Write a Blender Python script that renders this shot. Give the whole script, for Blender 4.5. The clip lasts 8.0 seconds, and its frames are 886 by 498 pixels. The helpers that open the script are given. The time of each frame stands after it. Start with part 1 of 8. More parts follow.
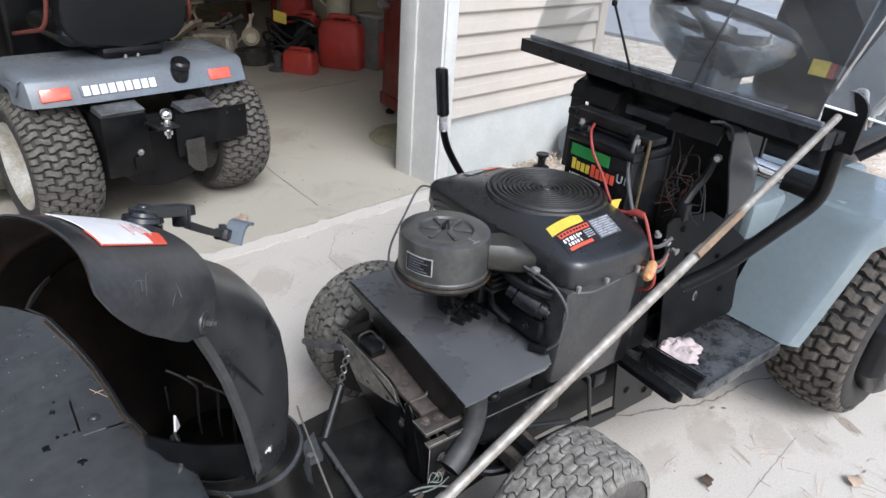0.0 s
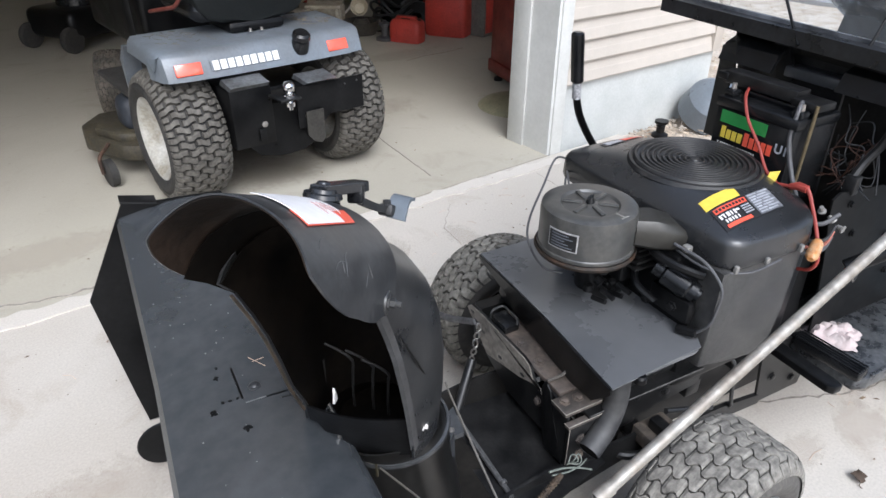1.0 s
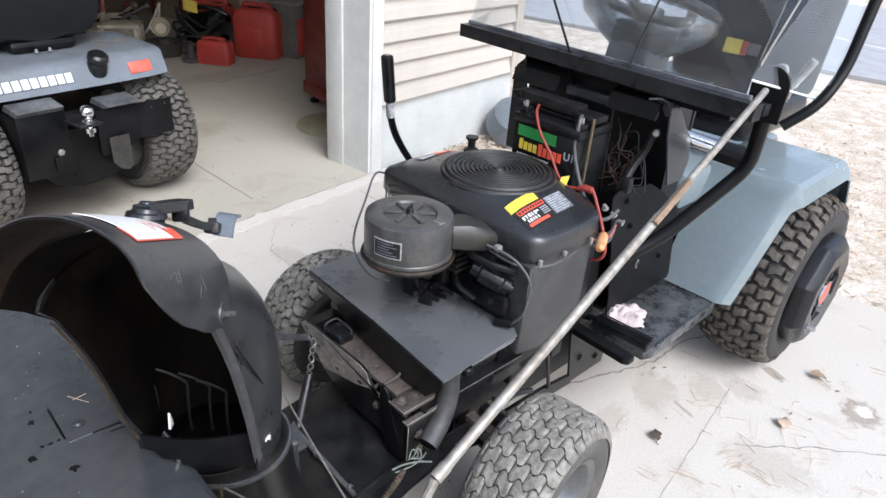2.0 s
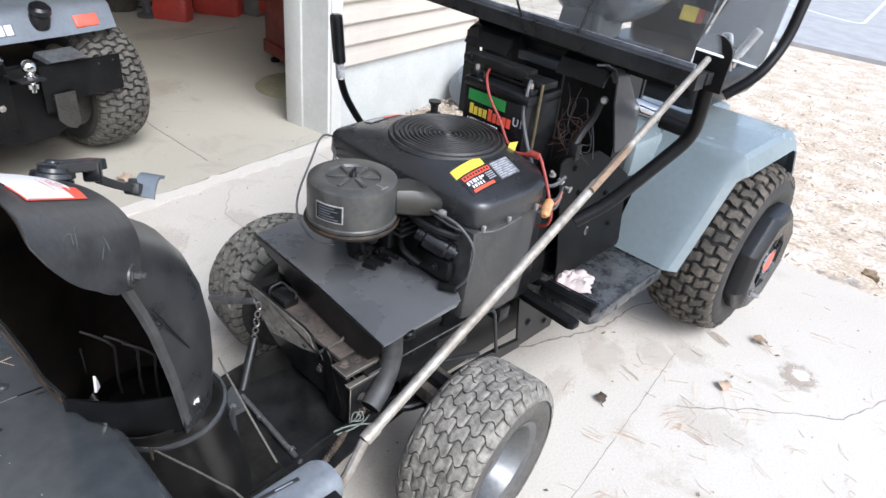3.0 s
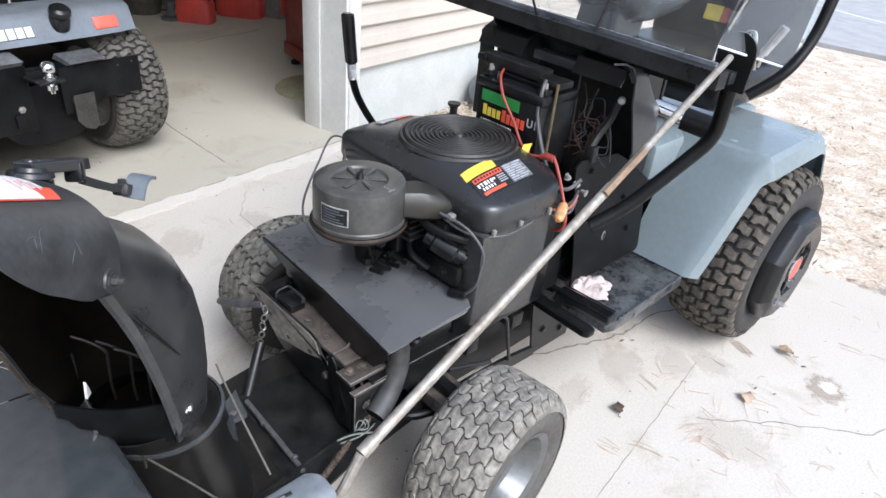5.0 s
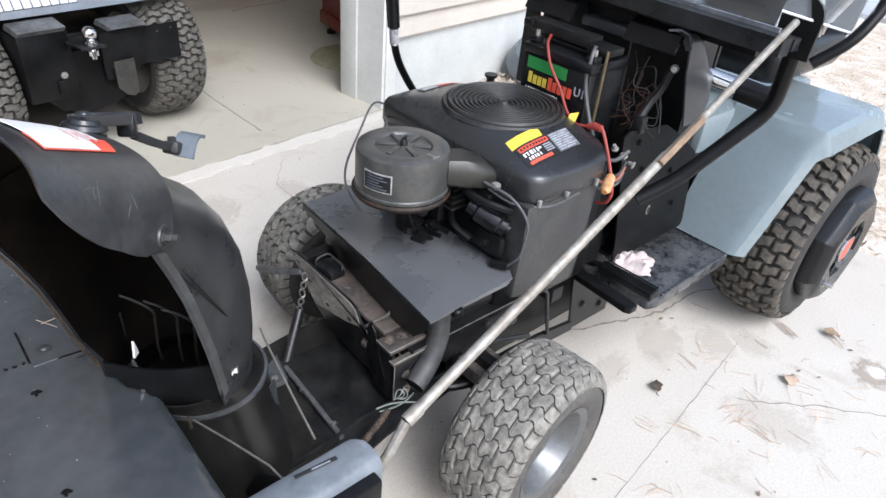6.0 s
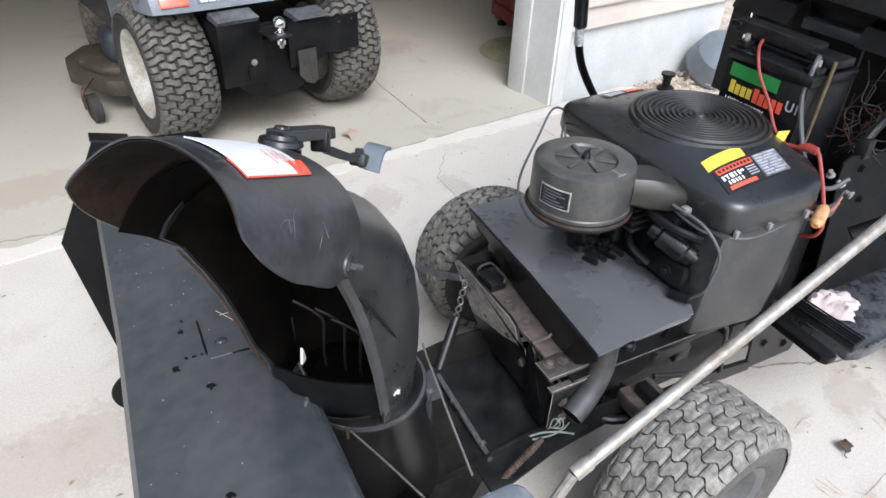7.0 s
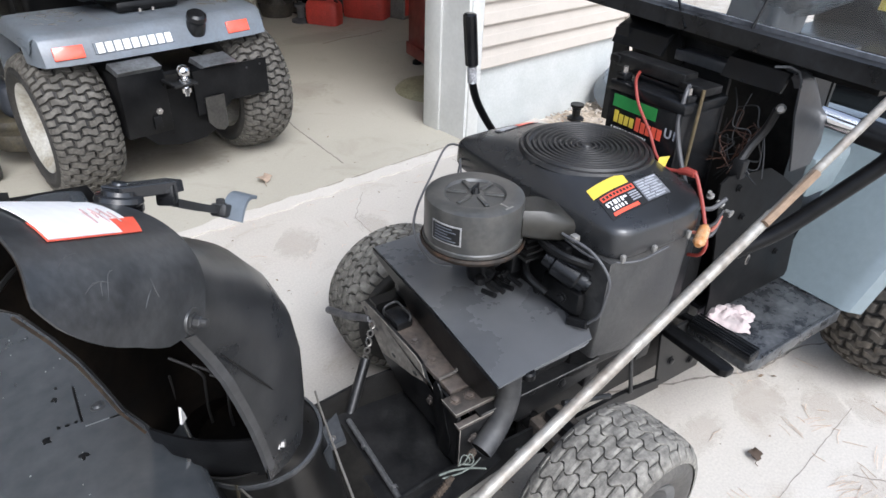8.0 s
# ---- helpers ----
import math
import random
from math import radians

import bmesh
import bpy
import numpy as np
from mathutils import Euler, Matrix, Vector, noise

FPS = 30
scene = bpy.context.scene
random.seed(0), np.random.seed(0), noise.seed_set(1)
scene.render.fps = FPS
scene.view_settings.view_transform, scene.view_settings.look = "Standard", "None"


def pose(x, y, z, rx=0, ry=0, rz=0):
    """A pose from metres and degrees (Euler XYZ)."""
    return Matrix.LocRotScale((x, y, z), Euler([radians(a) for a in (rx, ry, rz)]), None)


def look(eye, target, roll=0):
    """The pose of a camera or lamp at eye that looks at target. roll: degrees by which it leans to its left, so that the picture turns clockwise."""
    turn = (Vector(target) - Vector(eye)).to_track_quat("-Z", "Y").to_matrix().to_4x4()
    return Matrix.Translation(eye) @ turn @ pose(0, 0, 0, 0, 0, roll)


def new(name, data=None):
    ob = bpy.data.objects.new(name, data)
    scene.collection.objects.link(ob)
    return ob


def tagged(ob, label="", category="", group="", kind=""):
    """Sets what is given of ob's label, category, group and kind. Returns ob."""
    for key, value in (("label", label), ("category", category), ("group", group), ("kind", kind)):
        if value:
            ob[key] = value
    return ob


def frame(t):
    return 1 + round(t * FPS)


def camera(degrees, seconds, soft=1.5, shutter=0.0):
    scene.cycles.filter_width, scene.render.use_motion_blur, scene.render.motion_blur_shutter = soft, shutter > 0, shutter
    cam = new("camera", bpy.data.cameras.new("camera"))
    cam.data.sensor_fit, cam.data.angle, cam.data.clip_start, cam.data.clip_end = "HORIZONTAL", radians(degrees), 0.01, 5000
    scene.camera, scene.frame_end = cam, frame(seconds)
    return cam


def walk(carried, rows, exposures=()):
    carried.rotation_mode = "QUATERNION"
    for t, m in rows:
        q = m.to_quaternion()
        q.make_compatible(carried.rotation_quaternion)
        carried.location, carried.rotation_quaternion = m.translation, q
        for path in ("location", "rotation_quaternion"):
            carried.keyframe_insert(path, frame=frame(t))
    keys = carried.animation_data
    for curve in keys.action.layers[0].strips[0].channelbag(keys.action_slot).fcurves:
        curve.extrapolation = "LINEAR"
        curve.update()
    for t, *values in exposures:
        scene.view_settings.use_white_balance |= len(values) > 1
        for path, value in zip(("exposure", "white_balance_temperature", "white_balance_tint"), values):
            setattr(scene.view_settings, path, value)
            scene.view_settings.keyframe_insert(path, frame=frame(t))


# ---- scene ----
cam = camera(68.7, 8.0, soft=1.5, shutter=0.0)
PATH = [
    (0, (0.106, 0.056, 1.272), (-0.017, 1.822, 0.341), 4.2),
    (0.5, (0.052, 0.083, 1.265), (-0.243, 1.799, 0.28), 3.0),
    (1, (0.016, 0.077, 1.261), (-0.38, 1.749, 0.236), 0.4),
    (1.5, (0.022, 0.047, 1.267), (-0.121, 1.823, 0.357), 2.6),
    (2, (0.026, 0.019, 1.276), (0.143, 1.774, 0.324), 4.4),
    (2.2, (0.034, 0.014, 1.303), (0.201, 1.752, 0.328), 5.5),
    (3.5, (0.1, 0.027, 1.266), (0.316, 1.718, 0.22), 6.7),
    (4, (0.109, 0.046, 1.27), (0.299, 1.756, 0.25), 6.5),
    (5.5, (0.103, 0.052, 1.252), (0.236, 1.74, 0.188), 5.9),
    (6, (0.082, 0.063, 1.24), (0.144, 1.729, 0.134), 5.7),
    (6.5, (0.045, 0.098, 1.242), (-0.181, 1.736, 0.116), 3.3),
    (7, (0.026, 0.139, 1.237), (-0.341, 1.728, 0.079), 2.5),
    (7.5, (0.051, 0.162, 1.23), (-0.324, 1.775, 0.109), 4.0),
    (8, (0.099, 0.159, 1.244), (-0.103, 1.842, 0.183), 2.2),
]
LIGHT = [(0, 0.8), (1, 0.9), (1.5, 0.9), (2, 1.02), (3.5, 1.1), (4, 1.08), (5.5, 1.06), (6.5, 1.05), (7, 1.05), (8, 1.0)]
walk(cam, [(t, look(eye, target, roll)) for t, eye, target, roll in PATH], [(t, stops, 5750, 10) for t, stops in LIGHT])

from mathutils.bvhtree import BVHTree

# ---- light ----
world = bpy.data.worlds.new("sky")
scene.world = world
world.use_nodes = True
wn = world.node_tree.nodes
sky = wn.new("ShaderNodeTexSky")
sky.sky_type = "NISHITA"
sky.sun_disc = False
sky.sun_elevation = radians(42)
sky.sun_rotation = radians(150)
sky.air_density, sky.dust_density, sky.ozone_density = 1.0, 4.0, 1.0
wash = wn.new("ShaderNodeHueSaturation")
wash.inputs["Saturation"].default_value = 0.6
world.node_tree.links.new(sky.outputs[0], wash.inputs["Color"])
world.node_tree.links.new(wash.outputs[0], wn["Background"].inputs["Color"])
wn["Background"].inputs["Strength"].default_value = 0.15
sun_data = bpy.data.lights.new("sun", "SUN")
sun_data.energy, sun_data.angle, sun_data.color = 1.3, radians(30), (1.0, 0.98, 0.95)
sun = new("sun", sun_data)
sun.matrix_world = look((3.5, -3.5, 9), (0, 1.5, 0))

# ---- materials ----


def mat(name, color, rough=0.5, metal=0.0, vary=0.25, scale=12.0, bump=0.0, bump_scale=150.0, second=None, amount=0.5,
        fine=90.0, spec=0.5, coat=0.0, random_tint=0.0):
    """A surface: base colour varied at two scales, a second colour in worn or dirty patches, uneven gloss and fine relief."""
    m = bpy.data.materials.new(name)
    m.use_nodes = True
    nt = m.node_tree
    n, link = nt.nodes, nt.links.new
    b = n["Principled BSDF"]
    b.inputs["Metallic"].default_value = metal
    b.inputs["Specular IOR Level"].default_value = spec
    b.inputs["Coat Weight"].default_value = coat
    tc = n.new("ShaderNodeTexCoord")
    big = n.new("ShaderNodeTexNoise")
    big.inputs["Scale"].default_value, big.inputs["Detail"].default_value, big.inputs["Roughness"].default_value = scale, 6, 0.62
    small = n.new("ShaderNodeTexNoise")
    small.inputs["Scale"].default_value, small.inputs["Detail"].default_value = fine, 4
    for t in (big, small):
        link(tc.outputs["Object"], t.inputs["Vector"])
    ramp = n.new("ShaderNodeValToRGB")
    other = second or tuple(c * (1 - vary) for c in color)
    ramp.color_ramp.elements[0].position, ramp.color_ramp.elements[0].color = 0.36, (*color, 1)
    ramp.color_ramp.elements[1].position, ramp.color_ramp.elements[1].color = 0.36 + 0.5 * (1.05 - amount), (*other, 1)
    link(big.outputs["Fac"], ramp.inputs["Fac"])
    mul = n.new("ShaderNodeMix")
    mul.data_type, mul.blend_type = "RGBA", "MULTIPLY"
    mul.inputs[0].default_value = 1.0
    grey = n.new("ShaderNodeMapRange")
    grey.inputs["From Min"].default_value, grey.inputs["From Max"].default_value = 0.3, 0.7
    grey.inputs["To Min"].default_value, grey.inputs["To Max"].default_value = 1 - vary, 1 + vary * 0.5
    link(small.outputs["Fac"], grey.inputs["Value"])
    link(ramp.outputs["Color"], mul.inputs[6])
    link(grey.outputs["Result"], mul.inputs[7])
    out = mul.outputs[2]
    if random_tint:
        info = n.new("ShaderNodeObjectInfo")
        rr = n.new("ShaderNodeMapRange")
        rr.inputs["To Min"].default_value, rr.inputs["To Max"].default_value = 1 - random_tint, 1 + random_tint
        link(info.outputs["Random"], rr.inputs["Value"])
        m2 = n.new("ShaderNodeMix")
        m2.data_type, m2.blend_type = "RGBA", "MULTIPLY"
        m2.inputs[0].default_value = 1.0
        link(out, m2.inputs[6])
        link(rr.outputs["Result"], m2.inputs[7])
        out = m2.outputs[2]
    link(out, b.inputs["Base Color"])
    rg = n.new("ShaderNodeMapRange")
    rg.inputs["From Min"].default_value, rg.inputs["From Max"].default_value = 0.3, 0.7
    rg.inputs["To Min"].default_value, rg.inputs["To Max"].default_value = max(0.03, rough * 0.8), min(1, rough * 1.25)
    link(big.outputs["Fac"], rg.inputs["Value"])
    link(rg.outputs["Result"], b.inputs["Roughness"])
    if bump:
        bn = n.new("ShaderNodeTexNoise")
        bn.inputs["Scale"].default_value, bn.inputs["Detail"].default_value = bump_scale, 5
        link(tc.outputs["Object"], bn.inputs["Vector"])
        bp = n.new("ShaderNodeBump")
        bp.inputs["Strength"].default_value, bp.inputs["Distance"].default_value = bump, 0.004
        link(bn.outputs["Fac"], bp.inputs["Height"])
        link(bp.outputs["Normal"], b.inputs["Normal"])
    return m


def clear(name, color=(1, 1, 1), rough=0.02, ior=1.45, thin=0.12, haze=0.03, crinkle=0.0):
    """Thin clear plastic: mostly see-through, with a glossy film over it."""
    m = bpy.data.materials.new(name)
    m.use_nodes = True
    nt = m.node_tree
    n, link = nt.nodes, nt.links.new
    n.remove(n["Principled BSDF"])
    tr, gl, mx = n.new("ShaderNodeBsdfTransparent"), n.new("ShaderNodeBsdfGlossy"), n.new("ShaderNodeMixShader")
    tr.inputs["Color"].default_value = (*color, 1)
    gl.inputs["Roughness"].default_value = rough
    fr = n.new("ShaderNodeFresnel")
    fr.inputs["IOR"].default_value = ior
    ad = n.new("ShaderNodeMath")
    ad.operation = "MULTIPLY_ADD"
    ad.inputs[1].default_value, ad.inputs[2].default_value = 0.6, thin
    ad.use_clamp = True
    if crinkle:
        cr, cb = n.new("ShaderNodeTexNoise"), n.new("ShaderNodeBump")
        cr.inputs["Scale"].default_value, cr.inputs["Detail"].default_value, cr.inputs["Distortion"].default_value = 7, 1, 1.5
        cb.inputs["Strength"].default_value, cb.inputs["Distance"].default_value = crinkle, 0.02
        link(cr.outputs["Fac"], cb.inputs["Height"])
        link(cb.outputs["Normal"], gl.inputs["Normal"])
    link(fr.outputs[0], ad.inputs[0])
    link(ad.outputs[0], mx.inputs[0])
    link(tr.outputs[0], mx.inputs[1])
    link(gl.outputs[0], mx.inputs[2])
    df, mh = n.new("ShaderNodeBsdfDiffuse"), n.new("ShaderNodeMixShader")
    df.inputs["Color"].default_value = (0.85, 0.88, 0.9, 1)
    sc = n.new("ShaderNodeTexNoise")
    sc.inputs["Scale"].default_value, sc.inputs["Detail"].default_value = 6, 8
    hz = n.new("ShaderNodeMapRange")
    hz.inputs["From Min"].default_value, hz.inputs["From Max"].default_value = 0.35, 0.75
    hz.inputs["To Min"].default_value, hz.inputs["To Max"].default_value = haze * 0.4, haze * 2
    link(sc.outputs["Fac"], hz.inputs["Value"])
    link(hz.outputs["Result"], mh.inputs[0])
    link(mx.outputs[0], mh.inputs[1])
    link(df.outputs[0], mh.inputs[2])
    link(mh.outputs[0], n["Material Output"].inputs["Surface"])
    return m




def concrete_mat(name, color, stain, dark, grain=0.06, rough=0.85, bump=0.18):
    """Worn concrete: broad cloudy tone, brown stains, small dark spots, fine grain and shallow relief."""
    m = bpy.data.materials.new(name)
    m.use_nodes = True
    nt = m.node_tree
    n, link = nt.nodes, nt.links.new
    b = n["Principled BSDF"]
    b.inputs["Roughness"].default_value = rough
    b.inputs["Specular IOR Level"].default_value = 0.3
    tc = n.new("ShaderNodeTexCoord")

    def noise_at(scale, detail, rough_=0.6, warp=0.0):
        t = n.new("ShaderNodeTexNoise")
        t.inputs["Scale"].default_value, t.inputs["Detail"].default_value = scale, detail
        t.inputs["Roughness"].default_value, t.inputs["Distortion"].default_value = rough_, warp
        link(tc.outputs["Object"], t.inputs["Vector"])
        return t.outputs["Fac"]

    def ranged(value, a, b_, c, d):
        r = n.new("ShaderNodeMapRange")
        for key, v in (("From Min", a), ("From Max", b_), ("To Min", c), ("To Max", d)):
            r.inputs[key].default_value = v
        link(value, r.inputs["Value"])
        return r.outputs["Result"]

    def blend(fac, a, b_, mode="MIX"):
        x = n.new("ShaderNodeMix")
        x.data_type, x.blend_type = "RGBA", mode
        if fac is None:
            x.inputs[0].default_value = 1.0
        else:
            link(fac, x.inputs[0])
        for k, v in ((6, a), (7, b_)):
            if isinstance(v, tuple):
                x.inputs[k].default_value = (*v, 1)
            else:
                link(v, x.inputs[k])
        return x.outputs[2]

    out = blend(ranged(noise_at(0.9, 5, 0.55, 0.4), 0.38, 0.62, 0.0, 0.75), color, tuple(0.5 * (a + b_) for a, b_ in zip(color, stain)))
    out = blend(ranged(noise_at(3.7, 7, 0.65, 0.8), 0.56, 0.72, 0.0, 0.8), out, stain)
    out = blend(ranged(noise_at(24, 5, 0.6, 0.3), 0.66, 0.76, 0.0, 0.55), out, dark)
    out = blend(None, out, ranged(noise_at(160, 3), 0.3, 0.7, 1 - grain, 1 + grain), "MULTIPLY")
    link(out, b.inputs["Base Color"])
    bp_ = n.new("ShaderNodeBump")
    bp_.inputs["Strength"].default_value, bp_.inputs["Distance"].default_value = bump, 0.004
    link(noise_at(55, 6, 0.7), bp_.inputs["Height"])
    link(bp_.outputs["Normal"], b.inputs["Normal"])
    return m


CONCRETE = concrete_mat("concrete", (0.475, 0.442, 0.392), (0.365, 0.318, 0.262), (0.275, 0.233, 0.186), 0.085, 0.85, 0.26)
FLOOR = concrete_mat("garage_concrete", (0.41, 0.383, 0.318), (0.31, 0.283, 0.226), (0.22, 0.195, 0.155), 0.04, 0.6, 0.1)
PATCH = concrete_mat("patched_concrete", (0.52, 0.485, 0.434), (0.475, 0.433, 0.38), (0.40, 0.35, 0.30), 0.08, 0.9, 0.3)
LITTER = mat("gravel_and_litter", (0.62, 0.55, 0.47), 0.95, vary=0.35, scale=7, bump=0.9, bump_scale=55, second=(0.46, 0.38, 0.29), amount=0.6, fine=60)
ASPHALT = mat("asphalt", (0.36, 0.358, 0.355), 0.9, vary=0.2, scale=4, bump=0.3, bump_scale=80, second=(0.30, 0.30, 0.31), fine=110)
ROADPAINT = mat("road_paint", (0.75, 0.75, 0.73), 0.8, vary=0.2, scale=10)
SIDING = mat("vinyl_siding", (0.45, 0.405, 0.35), 0.5, vary=0.05, scale=4, second=(0.41, 0.37, 0.32), amount=0.5, fine=160, random_tint=0.02)
TRIM = mat("white_trim", (0.60, 0.60, 0.57), 0.45, vary=0.05, scale=5, second=(0.53, 0.53, 0.50), fine=60)
BLOCKPAINT = mat("painted_foundation", (0.475, 0.485, 0.465), 0.8, vary=0.07, scale=4, bump=0.12, bump_scale=60, second=(0.42, 0.43, 0.41))
DRYWALL = mat("garage_wall_board", (0.36, 0.32, 0.22), 0.85, vary=0.15, scale=2, second=(0.26, 0.23, 0.16))
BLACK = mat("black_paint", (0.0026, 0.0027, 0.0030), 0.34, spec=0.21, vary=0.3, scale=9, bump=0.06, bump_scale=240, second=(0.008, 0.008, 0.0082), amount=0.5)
BLACKDUST = mat("dusty_black_paint", (0.0040, 0.0042, 0.0046), 0.36, spec=0.34, vary=0.35, scale=14, bump=0.05, bump_scale=200, second=(0.021, 0.0205, 0.020), amount=0.38, fine=140)
SHEETGREY = mat("dark_grey_sheet", (0.075, 0.0785, 0.083), 0.27, spec=0.9, vary=0.1, scale=4, bump=0.02, bump_scale=90, second=(0.108, 0.110, 0.113), amount=0.55, fine=30)
PLASTIC = mat("black_plastic", (0.004, 0.0043, 0.0048), 0.22, spec=0.4, vary=0.15, scale=10, bump=0.12, bump_scale=900, second=(0.012, 0.0125, 0.0135))
OLIVE = mat("dull_olive_plastic", (0.026, 0.0245, 0.020), 0.42, vary=0.2, scale=14, second=(0.022, 0.021, 0.018))
RUBBER = mat("tyre_rubber", (0.017, 0.0165, 0.0155), 0.8, vary=0.3, scale=25, bump=0.15, bump_scale=200, second=(0.045, 0.041, 0.036), amount=0.45)
TREADTOP = mat("dusty_tread", (0.115, 0.106, 0.09), 0.85, vary=0.3, scale=22, bump=0.2, bump_scale=180, second=(0.07, 0.064, 0.054), amount=0.45)
TREADPALE = mat("pale_dusty_tread", (0.240, 0.226, 0.195), 0.85, vary=0.4, scale=38, bump=0.4, bump_scale=120, second=(0.125, 0.117, 0.103), amount=0.5, fine=90)
TREADGREY = mat("grey_dusty_tread", (0.19, 0.18, 0.155), 0.85, vary=0.35, scale=30, bump=0.25, bump_scale=140, second=(0.095, 0.088, 0.075), amount=0.45)
DUSTYSIDE = mat("dusty_sidewall", (0.060, 0.056, 0.050), 0.8, vary=0.3, scale=25, bump=0.15, bump_scale=200, second=(0.095, 0.088, 0.078), amount=0.4)
TREADMUD = mat("muddy_tread", (0.10, 0.085, 0.066), 0.85, vary=0.3, scale=16, bump=0.2, bump_scale=180, second=(0.05, 0.045, 0.038), amount=0.5)
GREYPAINT = mat("blue_grey_paint", (0.165, 0.20, 0.212), 0.24, vary=0.06, scale=5, second=(0.155, 0.187, 0.197), coat=0.7, fine=60)
GREYDUST = mat("dusty_grey_paint", (0.155, 0.178, 0.203), 0.34, vary=0.1, scale=5, second=(0.115, 0.122, 0.130), amount=0.45)
STEEL = mat("bare_steel", (0.55, 0.54, 0.52), 0.32, 0.9, vary=0.2, scale=20, second=(0.32, 0.28, 0.24), amount=0.4)
GALV = mat("galvanised_pole", (0.30, 0.288, 0.258), 0.45, 0.3, vary=0.3, scale=30, second=(0.21, 0.18, 0.145), amount=0.45, bump=0.2, bump_scale=120)
CHROME = mat("chrome", (0.75, 0.75, 0.75), 0.12, 1.0, vary=0.1, scale=20)
RUST = mat("rusty_steel", (0.11, 0.055, 0.03), 0.75, 0.2, vary=0.3, scale=25, bump=0.3, bump_scale=200, second=(0.04, 0.025, 0.018), amount=0.6)
RUSTSHEET = mat("rust_stained_steel", (0.016, 0.0125, 0.010), 0.6, 0.1, spec=0.12, vary=0.35, scale=9, second=(0.050, 0.032, 0.022), amount=0.4, bump=0.2)
RIMWHITE = mat("white_rim", (0.52, 0.51, 0.47), 0.5, vary=0.2, scale=9, second=(0.30, 0.27, 0.21), amount=0.5)
RIMSILVER = mat("silver_rim", (0.135, 0.141, 0.144), 0.36, 0.6, vary=0.15, scale=10, second=(0.17, 0.165, 0.155))
RED = mat("red_plastic", (0.50, 0.050, 0.034), 0.5, vary=0.18, scale=6, second=(0.36, 0.045, 0.034))
REDSTEEL = mat("red_enamel", (0.20, 0.022, 0.017), 0.4, vary=0.2, scale=8, second=(0.12, 0.016, 0.013))
REFLECTOR = mat("red_reflector", (0.80, 0.10, 0.05), 0.2, vary=0.1, scale=20, spec=0.8, coat=0.5)
REDWIRE = mat("red_cable", (0.26, 0.04, 0.029), 0.45, vary=0.1)
WIRE = mat("black_cable", (0.02, 0.02, 0.02), 0.5, vary=0.2)
GREYWIRE = mat("grey_cable", (0.075, 0.075, 0.078), 0.5, vary=0.2)
YELLOW = mat("yellow_sticker", (0.66, 0.50, 0.06), 0.45, vary=0.1)
WHITE = mat("white_sticker", (0.78, 0.76, 0.74), 0.4, vary=0.06, scale=12)
REDINK = mat("red_ink", (0.72, 0.10, 0.055), 0.4, vary=0.08)
GREEN = mat("green_ink", (0.03, 0.22, 0.05), 0.4, vary=0.08)
BLACKINK = mat("black_ink", (0.018, 0.018, 0.018), 0.4, vary=0.1)
CLOTH = mat("white_rag", (0.37, 0.325, 0.31), 0.9, vary=0.12, scale=25, second=(0.46, 0.375, 0.36), bump=0.3, bump_scale=250)
AMBER = mat("amber_plastic", (0.46, 0.20, 0.06), 0.25, vary=0.3, scale=60, second=(0.52, 0.34, 0.2))
BEIGE = mat("beige_plastic", (0.50, 0.44, 0.32), 0.5, vary=0.15)
TAN = mat("dry_leaf", (0.27, 0.195, 0.125), 0.8, vary=0.3, scale=30, random_tint=0.4)
DARKLEAF = mat("dark_debris", (0.085, 0.058, 0.04), 0.8, vary=0.3, scale=40)
STRAW = mat("pine_needles", (0.53, 0.40, 0.295), 0.8, vary=0.2, random_tint=0.3)
CRACK = mat("crack_dirt", (0.30, 0.27, 0.235), 0.95, vary=0.3, scale=30)
BLUEPLASTIC = mat("grey_blue_plastic", (0.14, 0.16, 0.18), 0.32, vary=0.1)
CLUTTER = mat("dark_clutter", (0.035, 0.032, 0.028), 0.6, vary=0.4, scale=20, second=(0.08, 0.07, 0.055))
CLEAR = clear("clear_windshield", (0.95, 0.97, 0.98), thin=0.035, ior=1.38, haze=0.014)
FILM = clear("clear_film", (0.86, 0.88, 0.90), rough=0.05, thin=0.09, ior=1.45, haze=0.008, crinkle=0.3)

# ---- mesh helpers ----


def finish(bm, name, material, smooth=True, angle=35):
    me = bpy.data.meshes.new(name)
    bmesh.ops.recalc_face_normals(bm, faces=bm.faces[:])
    if smooth:
        lim = radians(angle)
        for e in bm.edges:
            e.smooth = len(e.link_faces) == 2 and e.calc_face_angle(0) < lim
        for f in bm.faces:
            f.smooth = True
    bm.to_mesh(me)
    bm.free()
    me.materials.append(material)
    return me


def part(name, bm, material, parent=None, label="", smooth=True, angle=35, kind=""):
    ob = new(name, finish(bm, name, material, smooth, angle))
    if parent is not None:
        ob.parent = parent
    return tagged(ob, label, kind=kind)


def thing(name, m, label, category, group="", kind=""):
    ob = new(name)
    ob.empty_display_size = 0.1
    ob.matrix_world = m
    return tagged(ob, label, category, group, kind)


